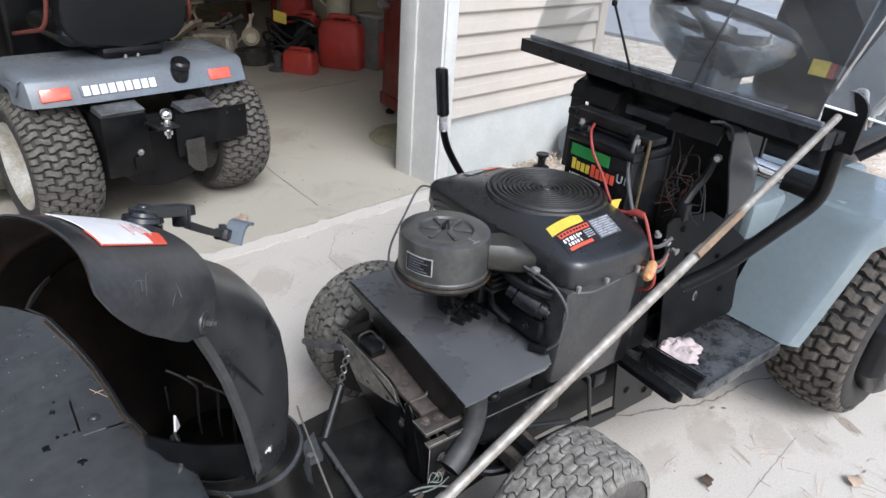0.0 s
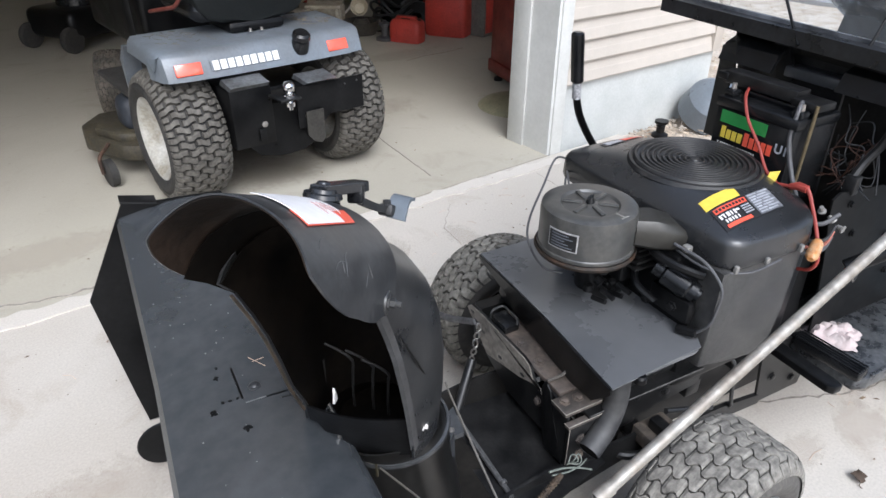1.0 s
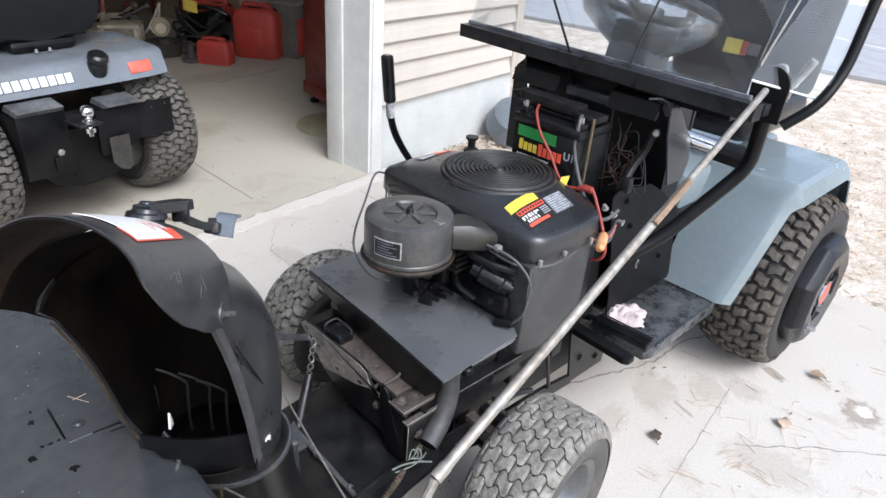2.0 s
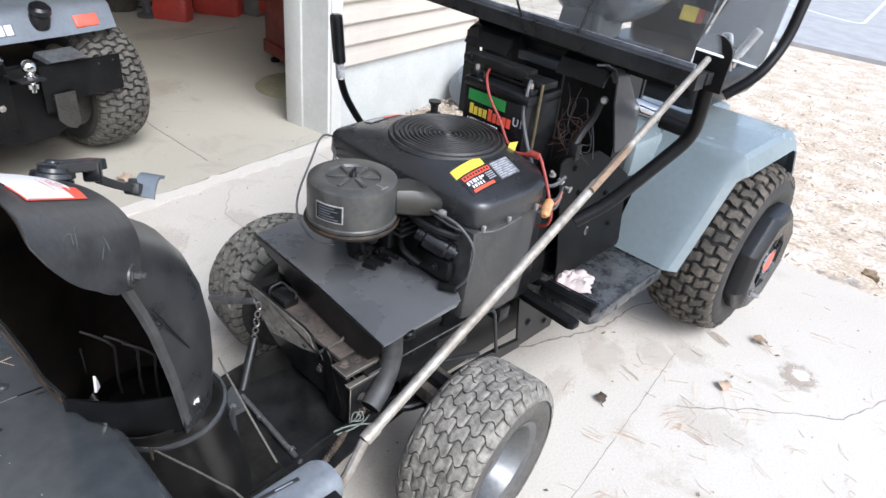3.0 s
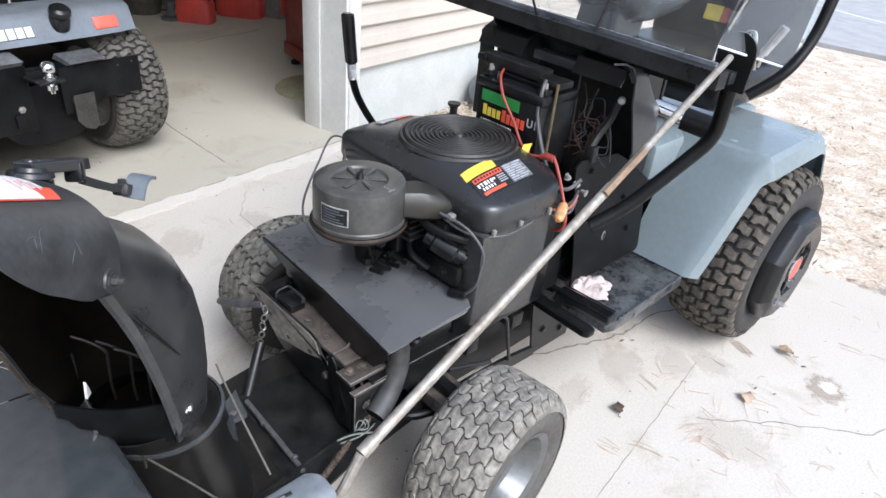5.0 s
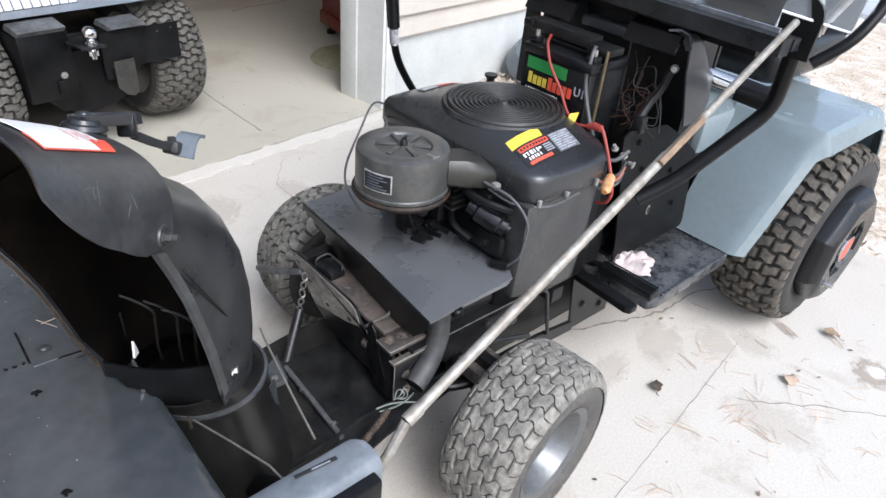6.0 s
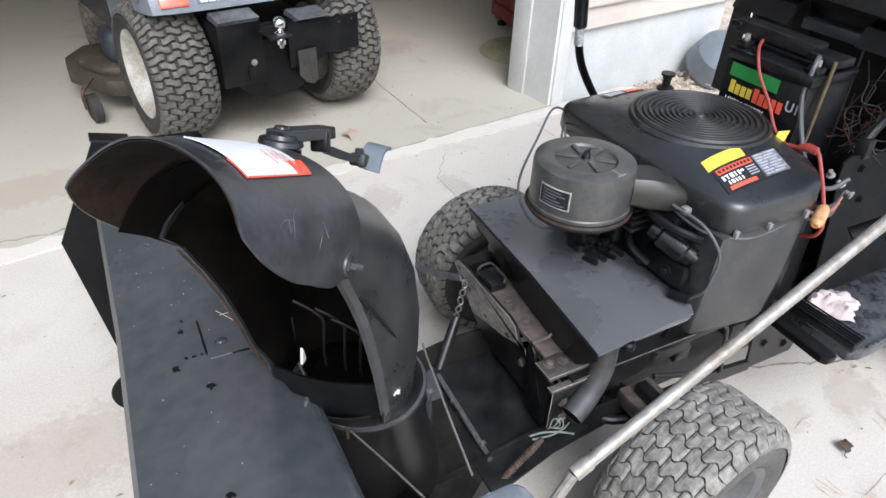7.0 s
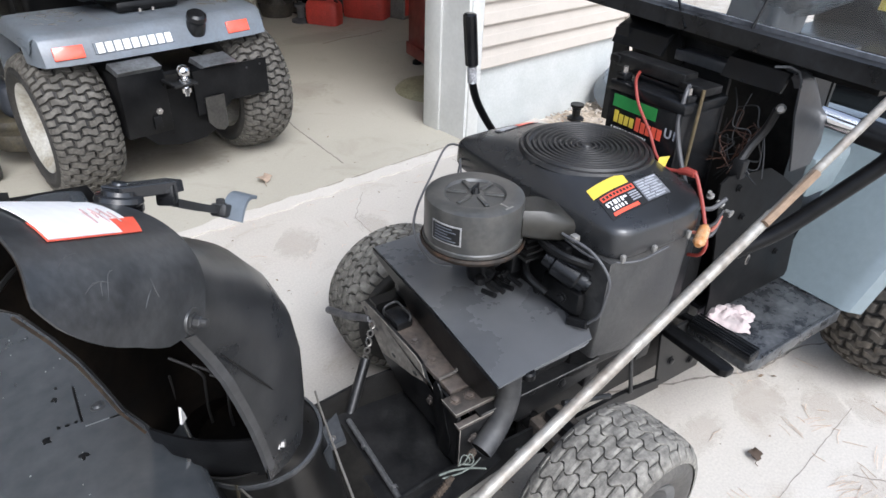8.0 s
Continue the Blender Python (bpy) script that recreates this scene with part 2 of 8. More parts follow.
def box(bm, x0, x1, y0, y1, z0, z1, bevel=0.0, seg=2, m=None):
    r = bmesh.ops.create_cube(bm, size=1.0, matrix=Matrix.Translation(((x0 + x1) / 2, (y0 + y1) / 2, (z0 + z1) / 2)) @ Matrix.Diagonal((x1 - x0, y1 - y0, z1 - z0, 1)))
    vs = r["verts"]
    if bevel:
        es = list({e for v in vs for e in v.link_edges})
        rb = bmesh.ops.bevel(bm, geom=es, offset=bevel, segments=seg, affect="EDGES", profile=0.5)
        vs = list({v for f in rb["faces"] for v in f.verts} | {v for v in vs if v.is_valid})
    if m is not None:
        bmesh.ops.transform(bm, matrix=m, verts=[v for v in vs if v.is_valid])
    return bm


def prism(bm, pts, axis, a, b, bevel=0.0):
    """A flat outline (2D points) pushed from a to b along an axis: 'x' takes (y, z), 'y' takes (x, z), 'z' takes (x, y)."""
    def at(p, h):
        return {"x": (h, p[0], p[1]), "y": (p[0], h, p[1]), "z": (p[0], p[1], h)}[axis]
    lo = [bm.verts.new(at(p, a)) for p in pts]
    hi = [bm.verts.new(at(p, b)) for p in pts]
    n = len(pts)
    fs = [bm.faces.new(lo), bm.faces.new(hi)]
    for i in range(n):
        fs.append(bm.faces.new((lo[i], lo[(i + 1) % n], hi[(i + 1) % n], hi[i])))
    if bevel:
        es = list({e for f in fs for e in f.edges})
        bmesh.ops.bevel(bm, geom=es, offset=bevel, segments=2, affect="EDGES", profile=0.5)
    return bm


def rounded(pts, r, steps=5):
    """The 3D polyline with its inner corners rounded."""
    pts = [Vector(p) for p in pts]
    out = [pts[0]]
    for a, b, c in zip(pts, pts[1:], pts[2:]):
        d = min(r, (a - b).length * 0.45, (c - b).length * 0.45)
        p, q = b + (a - b).normalized() * d, b + (c - b).normalized() * d
        for i in range(steps + 1):
            t = i / steps
            out.append(p.lerp(b, t).lerp(b.lerp(q, t), t))
    out.append(pts[-1])
    return out


def spline(pts, n=8):
    """A smooth curve through the points."""
    P = [Vector(p) for p in pts]
    P = [P[0] * 2 - P[1]] + P + [P[-1] * 2 - P[-2]]
    out = []
    for a, b, c, d in zip(P, P[1:], P[2:], P[3:]):
        for i in range(n):
            t = i / n
            out.append(0.5 * ((2 * b) + (c - a) * t + (2 * a - 5 * b + 4 * c - d) * t * t + (3 * b - a - 3 * c + d) * t ** 3))
    out.append(P[-2])
    return out


def tube(bm, pts, r, seg=10, caps=True, square=False):
    """A round (or square) tube along a polyline; r may be one radius or one for each point."""
    pts = [Vector(p) for p in pts]
    rs = list(r) if hasattr(r, "__len__") else [r] * len(pts)
    up = Vector((0, 0, 1))
    d0 = (pts[1] - pts[0]).normalized()
    if abs(d0.z) > 0.9:
        up = Vector((0, 1, 0))
    side = d0.cross(up).normalized()
    rings = []
    for i, p in enumerate(pts):
        d = (pts[min(i + 1, len(pts) - 1)] - pts[max(i - 1, 0)]).normalized()
        side = (side - d * side.dot(d)).normalized()
        top = side.cross(d)
        k = 4 if square else seg
        off = math.pi / 4 if square else 0
        f = math.sqrt(2) if square else 1
        rings.append([bm.verts.new(p + (side * math.cos(2 * math.pi * j / k + off) + top * math.sin(2 * math.pi * j / k + off)) * rs[i] * f) for j in range(k)])
    for a, b in zip(rings, rings[1:]):
        k = len(a)
        for j in range(k):
            bm.faces.new((a[j], a[(j + 1) % k], b[(j + 1) % k], b[j]))
    if caps:
        bm.faces.new(rings[0])
        bm.faces.new(rings[-1])
    return bm


def lathe(bm, profile, seg=48, m=None, closed=False):
    """A profile of (radius, height) turned round the z axis."""
    rings, made = [], []
    for r, h in profile:
        if r < 1e-5:
            ring = [bm.verts.new((0, 0, h))]
        else:
            ring = [bm.verts.new((r * math.cos(2 * math.pi * i / seg), r * math.sin(2 * math.pi * i / seg), h)) for i in range(seg)]
        rings.append(ring)
        made += ring
    pairs = list(zip(rings, rings[1:])) + ([(rings[-1], rings[0])] if closed else [])
    for a, b in pairs:
        for i in range(seg):
            j = (i + 1) % seg
            if len(a) == 1 and len(b) == 1:
                continue
            if len(a) == 1:
                bm.faces.new((a[0], b[i], b[j]))
            elif len(b) == 1:
                bm.faces.new((a[i], a[j], b[0]))
            else:
                bm.faces.new((a[i], a[j], b[j], b[i]))
    if m is not None:
        bmesh.ops.transform(bm, matrix=m, verts=made)
    return bm


def sheet(bm, rows, thick, flip=False):
    """A grid of points (rows of equal length) as a sheet of that thickness."""
    grid = [[Vector(p) for p in row] for row in rows]
    h, w = len(grid), len(grid[0])
    nor = [[None] * w for _ in range(h)]
    for i in range(h):
        for j in range(w):
            a = grid[min(i + 1, h - 1)][j] - grid[max(i - 1, 0)][j]
            b = grid[i][min(j + 1, w - 1)] - grid[i][max(j - 1, 0)]
            nn = a.cross(b)
            nor[i][j] = nn.normalized() if nn.length > 1e-9 else Vector((0, 0, 1))
    k = -thick if flip else thick
    A = [[bm.verts.new(grid[i][j]) for j in range(w)] for i in range(h)]
    B = [[bm.verts.new(grid[i][j] - nor[i][j] * k) for j in range(w)] for i in range(h)]
    for i in range(h - 1):
        for j in range(w - 1):
            bm.faces.new((A[i][j], A[i][j + 1], A[i + 1][j + 1], A[i + 1][j]))
            bm.faces.new((B[i][j], B[i + 1][j], B[i + 1][j + 1], B[i][j + 1]))
    for i in range(h - 1):
        bm.faces.new((A[i][0], A[i + 1][0], B[i + 1][0], B[i][0]))
        bm.faces.new((A[i][-1], B[i][-1], B[i + 1][-1], A[i + 1][-1]))
    for j in range(w - 1):
        bm.faces.new((A[0][j], B[0][j], B[0][j + 1], A[0][j + 1]))
        bm.faces.new((A[-1][j], A[-1][j + 1], B[-1][j + 1], B[-1][j]))
    return bm


def bolt(bm, p, n, r=0.008, h=0.006):
    """A hexagon bolt head on its washer at p, standing along n."""
    q = Vector(n).normalized().to_track_quat("Z", "Y").to_matrix().to_4x4()
    m = Matrix.Translation(p) @ q
    lathe(bm, [(0, -0.002), (r * 1.5, -0.002), (r * 1.5, 0.0015), (r, 0.0015), (r, h), (r * 0.8, h * 1.15), (0, h * 1.15)], 6, m)
    return bm


def B():
    return bmesh.new()


def decal(name, corners, material, parent, lift=0.0015, label=""):
    """A flat label of the given corners, lifted a little off its surface."""
    c = [Vector(p) for p in corners]
    n = (c[1] - c[0]).cross(c[3] - c[0]).normalized()
    bm = B()
    sheet(bm, [[c[0] + n * lift, c[1] + n * lift], [c[3] + n * lift, c[2] + n * lift]], 0.0008)
    return part(name, bm, material, parent, label, smooth=False)


def tyre(name, parent, R, W, rim_r, cols, rows, lug_h, wave, rim_mat, m, tread_mat=None, rim_depth=0.03, outer=1, gap=0.06, droop=0.06, curve=2.4, side_mat=None):
    """A turf tyre turned round the y axis: carcass, separate tread blocks, dished rim."""
    spin = m @ Matrix.Rotation(radians(90), 4, "X")
    h = W / 2
    def crown(w):
        t = abs(w) / h
        return R - lug_h - droop * R * t ** curve
    prof = [(rim_r, -h * 0.72), (rim_r + 0.012, -h * 0.86), (rim_r + (R - rim_r) * 0.4, -h * 0.99), (min(R * 0.86, crown(h) - 0.008), -h * 0.985), (crown(h) - 0.002, -h * 0.94)]
    prof += [(crown(w * h), w * h) for w in (-0.88, -0.75, -0.5, -0.25, 0, 0.25, 0.5, 0.75, 0.88)]
    prof += [(r, -z) for r, z in reversed(prof[:5])]
    bm = B()
    lathe(bm, prof, 56, spin)
    ob = part(name, bm, side_mat or RUBBER, parent, angle=60)
    bm = B()
    def at(th, w, up):
        r = crown(w) + up
        return spin @ Vector((r * math.cos(th), r * math.sin(th), w))
    step, cw = 2 * math.pi / rows, 2 * h * 0.97 / cols
    def zig(w):
        q = (w / cw + 0.25) % 1.0
        return wave * max(-1, min(1, 2.6 * (1 - abs(4 * (q - 0.5)))))
    for i in range(rows):
        cuts = [-h * 0.97] + [-h * 0.97 + (c + (0.5 if i % 2 else 0)) * cw for c in range(1 - i % 2, cols)] + [h * 0.97]
        for w0, w1 in zip(cuts, cuts[1:]):
            g = gap * cw * 0.5
            ws = [w0 + g + (w1 - w0 - 2 * g) * k / 6 for k in range(7)]
            mid, top = (w0 + w1) / 2, lug_h * random.uniform(0.88, 1.0)
            lo, hi = [], []
            for a, line in ((gap, ws), (1 - gap, ws[::-1])):
                for w in line:
                    lo.append(bm.verts.new(at((i + a + zig(w)) * step, w, -0.002)))
                    a2 = 0.5 + (a - 0.5) * (1 - 0.7 * gap)
                    w2 = mid + (w - mid) * (1 - 0.8 * gap)
                    edge = 0.0018 if w in (ws[0], ws[-1]) else 0.0
                    hi.append(bm.verts.new(at((i + a2 + zig(w2)) * step, w2, top - edge)))
            for k in range(6):
                bm.faces.new((hi[k], hi[k + 1], hi[12 - k], hi[13 - k]))
            for k in range(14):
                bm.faces.new((lo[k], lo[(k + 1) % 14], hi[(k + 1) % 14], hi[k]))
    part("tread", bm, tread_mat or TREADTOP, ob, smooth=False, kind="stuff")
    bm = B()
    d = -outer
    lathe(bm, [(0.0, d * (h * 0.45 - rim_depth)), (0.03, d * (h * 0.45 - rim_depth)), (0.034, d * (h * 0.45 - rim_depth) - d * 0.004), (rim_r * 0.55, d * (h * 0.4 - rim_depth)), (rim_r * 0.75, d * (h * 0.55 - rim_depth)), (rim_r * 0.86, d * h * 0.6), (rim_r * 0.97, d * h * 0.8), (rim_r + 0.012, d * h * 0.88), (rim_r + 0.013, d * h * 0.8), (rim_r, d * h * 0.6), (rim_r, -d * h * 0.8), (rim_r + 0.01, -d * h * 0.85)], 40, spin)
    part("rim", bm, rim_mat, ob, angle=30)
    bm = B()
    lathe(bm, [(0, d * (h * 0.62 - rim_depth)), (0.02, d * (h * 0.62 - rim_depth)), (0.027, d * (h * 0.5 - rim_depth)), (0.027, d * (h * 0.3 - rim_depth))], 16, spin)
    part("hub", bm, BLACK, ob)
    return ob

# ---- the place: ground, apron, garage ----
GM = pose(-0.177, 3.16, 0, 0, 0, 50)      # x along the garage front, y into the garage


def struct(name, bm, material, label="", smooth=False, kind="structure", parent=None):
    ob = part(name, bm, material, parent, label, smooth, kind=kind)
    if parent is None:
        ob.matrix_world = GM
    return ob


def slab(outline, z0, z1, bevel=0.0):
    return prism(B(), outline, "z", z0, z1, bevel)


def ragged(a, b, n, amp):
    """Points from a to b that wander a little sideways."""
    a, b = Vector(a), Vector(b)
    d = (b - a).normalized()
    s = Vector((-d.y, d.x))
    return [tuple(a.lerp(b, i / n) + s * (random.uniform(-amp, amp) if 0 < i < n else 0)) for i in range(n + 1)]


bm = B()
grid_x = [-300, -60, -14, -9] + [0.25 + 0.28 * i for i in range(22)] + [12, 60, 300]
grid_y = [-300, -60, -14] + [-7 + 0.4 * i for i in range(26)] + [12, 60, 300]
rows = []
for gy in grid_y:
    rows.append([(gx, gy, -0.035 + (0.02 * noise.noise(Vector((gx * 1.7, gy * 1.7, 0))) if 0.3 < gx < 5.4 and abs(gy) < 6 else -0.02)) for gx in grid_x])
sheet(bm, rows, 0.2, True)
tagged(struct("ground", bm, LITTER, "pale gravelly ground strewn with dry leaf litter", True), category="ground")
edge = ragged((0.30, -9.0), (0.52, -0.012), 30, 0.02)
apron = struct("apron", slab([(-9, -0.012), (-9, -9)] + edge, -0.15, 0.0), CONCRETE, "pale weathered cracked concrete apron before the garage")
tagged(apron, category="pavement")
gfloor = struct("floor", slab([(-6, 7), (-6, -0.006), (0.0, -0.006), (0.0, 0.29), (1.5, 0.29), (1.5, 7)], -0.15, 0.002), FLOOR, "smooth stained grey-beige concrete garage floor")
tagged(gfloor, category="floor")
road = struct("road", slab([(5.4, -60), (13, -60), (13, 60), (5.4, 60)], -0.12, 0.0), ASPHALT, "grey asphalt road behind the litter strip")
tagged(road, category="road")
bm = B()
tube(bm, rounded([(12.9, -1.62, 0), (7.55, -1.62, 0), (7.75, -1.15, 0), (8.6, 0.1, 0), (12.9, 6.0, 0)], 0.35, 8), 0.02, square=True)
bmesh.ops.scale(bm, vec=(1, 1, 0.1), verts=bm.verts[:])
struct("road_line", bm, ROADPAINT, "thin white painted line with a rounded corner on the road")
# pale patched strip along the threshold
strip = ragged((-6, 0.17), (-0.02, -0.045), 130, 0.014) + ragged((-0.02, -0.115), (-6, 0.085), 130, 0.014)
struct("threshold_patch", slab(strip, -0.05, 0.006, 0.0), PATCH, "pale rough cement patch along the garage threshold", parent=None)


def crack(pts, w, amp, parent_kind="structure"):
    line = []
    for a, b in zip(pts, pts[1:]):
        line += ragged(a, b, max(3, int((Vector(b) - Vector(a)).length / 0.022)), amp)[:-1]
    line.append(pts[-1])
    bm = B()
    prev = None
    for i, p in enumerate(line):
        q = Vector(line[min(i + 1, len(line) - 1)]) - Vector(line[max(i - 1, 0)])
        s = Vector((-q.y, q.x)).normalized() * w * random.uniform(0.5, 1.5)
        top = 0.0045 if p[1] > -0.02 else 0.0008
        now = [bm.verts.new((p[0] + s.x, p[1] + s.y, top)), bm.verts.new((p[0] - s.x, p[1] - s.y, top))]
        if prev:
            bm.faces.new((prev[0], prev[1], now[1], now[0]))
        prev = now
    r = bmesh.ops.extrude_face_region(bm, geom=bm.faces[:])
    bmesh.ops.translate(bm, verts=[v for v in r["geom"] if isinstance(v, bmesh.types.BMVert)], vec=(0, 0, -0.006))
    return struct("crack", bm, CRACK, "dirt-filled crack in the concrete")


# front wall with its siding, foundation and jamb
CORNER = 1.33
struct("wall_front", box(B(), 0.006, CORNER, 0.035, 0.27, 0.33, 2.6), SIDING, "tan vinyl-sided garage front wall")
wall = bpy.data.objects["wall_front"]
tagged(wall, category="wall")
ex = 0.1016
course = bmesh.new()
prism(course, [(0.035, 0), (-0.004, 0.0), (-0.006, 0.006), (0.004, 0.05), (0.006, 0.055), (0.016, ex - 0.002), (0.035, ex)], "x", 0.075, CORNER - 0.07)
course_mesh = finish(course, "siding_board", SIDING, False)
for i in range(22):
    ob = new("siding_board", course_mesh)
    ob.parent = wall
    ob.location = (0, 0, 0.335 + ex * i)
struct("foundation", box(B(), 0.006, CORNER - 0.01, 0.02, 0.27, -0.1, 0.328), BLOCKPAINT, "pale painted concrete foundation under the siding")
part("corner_trim", box(B(), CORNER - 0.07, CORNER + 0.006, -0.012, 0.2, 0.335, 2.6, 0.003), TRIM, wall, "cream corner trim").data.materials[0] = SIDING
jamb = struct("door_jamb", box(B(), -0.012, 0.004, -0.004, 0.285, 0.0, 2.2, 0.002), TRIM, "white-painted garage door jamb")
tagged(jamb, category="door jamb")
part("casing", box(B(), 0.004, 0.076, -0.012, 0.03, 0.0, 2.2, 0.003), TRIM, jamb, "bright white casing board")
part("stop_moulding", box(B(), -0.024, -0.012, 0.17, 0.285, 0.0, 2.2, 0.003), TRIM, jamb)
struct("wall_front_header", box(B(), -4.8, 0.0, 0.035, 0.27, 2.2, 2.6), SIDING)
struct("wall_front_far", box(B(), -6.1, -4.8, 0.035, 0.27, 0.0, 2.6), SIDING)
struct("wall_east", box(B(), 1.5, 1.62, 0.28, 7.1, 0.0, 2.6), DRYWALL, "dim unpainted garage side wall")
struct("wall_west", box(B(), -6.1, -6.0, 0.27, 7.1, 0.0, 2.6), DRYWALL)
struct("wall_north", box(B(), -6.1, 1.62, 7.0, 7.12, 0.0, 2.6), DRYWALL, "dim garage back wall")
# Ceiling out of view; its white is assumed, to brighten the housing's reflection.
struct("ceiling", box(B(), -6.1, 1.62, 0.0, 7.12, 2.6, 2.7), mat("white_ceiling_board", (0.74, 0.73, 0.70), 0.8, vary=0.06, scale=2), "unseen garage ceiling, white to brighten reflections")
struct("roof", prism(B(), [(-0.45, 2.55), (-0.45, 2.7), (3.5, 4.6), (7.6, 2.7), (7.6, 2.55), (7.1, 2.72), (3.5, 4.45), (0.02, 2.72)], "x", -6.4, 1.85), ASPHALT, "garage roof with an eave")

# ---- garden tractor with its engine uncovered ----
TM = pose(-0.04, 1.123, 0, 0, 0, 222)     # x ahead, y to its left
tractor = thing("garden_tractor", TM, "black and blue-grey garden tractor with its bonnet off", "tractor")


def tp(name, bm, material, label="", parent=None, smooth=True, angle=35, kind=""):
    return part(name, bm, material, parent or tractor, label, smooth, angle, kind)


for s in (1, -1):
    near = s > 0
    tyre("front_wheel", tractor, 0.196, 0.17, 0.1, 5, 38, 0.007 if near else 0.012, 0.2, RIMSILVER, pose(-0.168, 0.357, 0.196, 0, 0, 5.7) if near else pose(-0.195, -0.417, 0.196, 0, 0, -6), TREADPALE if near else TREADGREY, 0.02, s, 0.045 if near else 0.1, 0.15, 6, DUSTYSIDE if near else None)
    rw = tyre("rear_wheel", tractor, 0.293, 0.23, 0.155, 5, 46, 0.015, 0.1, RIMSILVER, pose(-1.36, s * 0.349, 0.293), TREADMUD, 0.02, s, 0.15, 0.10)
    bm = B()
    m = pose(-1.36, s * 0.455, 0.293, -90 * s)
    lathe(bm, [(0, 0.046), (0.045, 0.046), (0.05, 0.038), (0.088, 0.038), (0.094, 0.054), (0.15, 0.058), (0.158, 0.054), (0.178, 0.036), (0.181, 0.028), (0.181, -0.03), (0, -0.03)], 8, m @ pose(0, 0, 0, 0, 0, 22.5))
    wt = part("wheel_weight", bm, PLASTIC, rw, "black plastic wheel weight", angle=25)
    bm = B()
    lathe(bm, [(0, 0.053), (0.034, 0.053), (0.036, 0.045), (0, 0.045)], 24, m)
    part("wheel_weight_badge", bm, REDINK, rw, "red badge")
    part("wheel_weight_badge_ring", lathe(B(), [(0.037, 0.046), (0.038, 0.0535), (0.042, 0.0535), (0.043, 0.046)], 24, m), CHROME, rw, "bright ring round the badge")
    for k in range(6):
        part("wheel_weight_rib", box(B(), 0.05, 0.09, -0.006, 0.006, 0.036, 0.05, 0.002, 1, m @ pose(0, 0, 0, 0, 0, 60 * k + 15)), PLASTIC, rw)
    part("wheel_weight_bolt", bolt(B(), m @ Vector((0.07, 0.09, 0.056)), (0, s, 0), 0.008, 0.02), STEEL, rw)

# frame rails, cross members, axle
for s in (1, -1):
    bm = B()
    prism(bm, [(0.02, 0.31), (0.02, 0.408), (-0.27, 0.405), (-0.30, 0.40), (-0.30, 0.335), (-0.1, 0.313)], "y", s * 0.17, s * 0.176)
    prism(bm, [(0.02, 0.402), (0.02, 0.408), (-0.27, 0.405), (-0.27, 0.399)], "y", s * 0.176, s * 0.20)
    for bx, bz in ((-0.04, 0.36), (-0.12, 0.375), (-0.2, 0.355)):
        bolt(bm, (bx, s * 0.176, bz), (0, s, 0), 0.008)
    prism(bm, [(-0.15, 0.225), (-0.2945, 0.2165), (-0.409, 0.211), (-0.5388, 0.191), (-0.546, 0.162), (-0.4622, 0.168), (-0.37, 0.19), (-0.15, 0.20)], "y", s * 0.166, s * 0.176)
    prism(bm, [(-0.30, 0.40), (-1.2, 0.40), (-1.2, 0.27), (-0.72, 0.25), (-0.62, 0.35), (-0.30, 0.36)], "y", s * 0.13, s * 0.136)
    prism(bm, [(-0.505, 0.34), (-0.514, 0.29), (-0.538, 0.166), (-0.69, 0.163), (-0.70, 0.22), (-0.63, 0.34)], "y", s * 0.168, s * 0.174)
    for bx, bz in ((-0.568, 0.235), (-0.65, 0.20), (-0.66, 0.24)):
        bolt(bm, (bx, s * 0.174, bz), (0, s, 0), 0.008)
    tp("frame_rail", bm, BLACKDUST)
    bm = B()
    tube(bm, [(-0.19, s * 0.02, 0.2), (-0.18, s * 0.16, 0.22), (-0.175, s * 0.25, 0.2)], 0.022, 10)
    tube(bm, [(-0.175, s * 0.25, 0.12), (-0.175, s * 0.25, 0.28)], 0.018, 10)
    tube(bm, [(-0.175, s * 0.25, 0.197), (-0.175, s * 0.38, 0.195)], 0.012, 10)
    tp("front_axle_arm", bm, BLACKDUST)
    bm = B()
    tube(bm, rounded([(-0.17, s * 0.23, 0.25), (-0.08, s * 0.2, 0.25), (-0.05, s * 0.05, 0.24)], 0.03), 0.009)
    tp("tie_rod", bm, BLACKDUST)
bm = B()
for u in (-0.12, -0.3, -0.46):
    box(bm, u - 0.02, u + 0.02, -0.168, 0.168, 0.29, 0.33, 0.004)
tp("cross_member", bm, BLACKDUST)
tp("rail_edge", tube(B(), [(0.018, 0.2005, 0.408), (-0.268, 0.2005, 0.405)], 0.0014, 6), mat("rail_wear", (0.13, 0.125, 0.12), 0.45, 0.3, vary=0.4, scale=40), "rail edge worn grey")
tp("axle_block", box(B(), -0.20, -0.12, 0.18, 0.255, 0.268, 0.305, 0.006), mat("brown_grimy_steel", (0.13, 0.105, 0.082), 0.6, vary=0.35, scale=25, second=(0.04, 0.034, 0.029), amount=0.5), "brown grimy steel axle block")
tp("axle_stop", box(B(), -0.165, -0.14, 0.2, 0.27, 0.305, 0.33, 0.004), BLACKDUST)
bm = B()
tube(bm, rounded([(-0.36, 0.155, 0.365), (-0.392, 0.182, 0.362), (-0.431, 0.182, 0.209), (-0.44, 0.165, 0.2)], 0.014), 0.0045)
tp("linkage_rod", bm, mat("grey_rod", (0.05, 0.05, 0.05), 0.45, 0.3))
bm = B()
tube(bm, [(-0.2, 0.19, 0.31), (-0.33, 0.2, 0.27)], 0.006)
tp("linkage_rod", bm, WIRE)
bm = B()
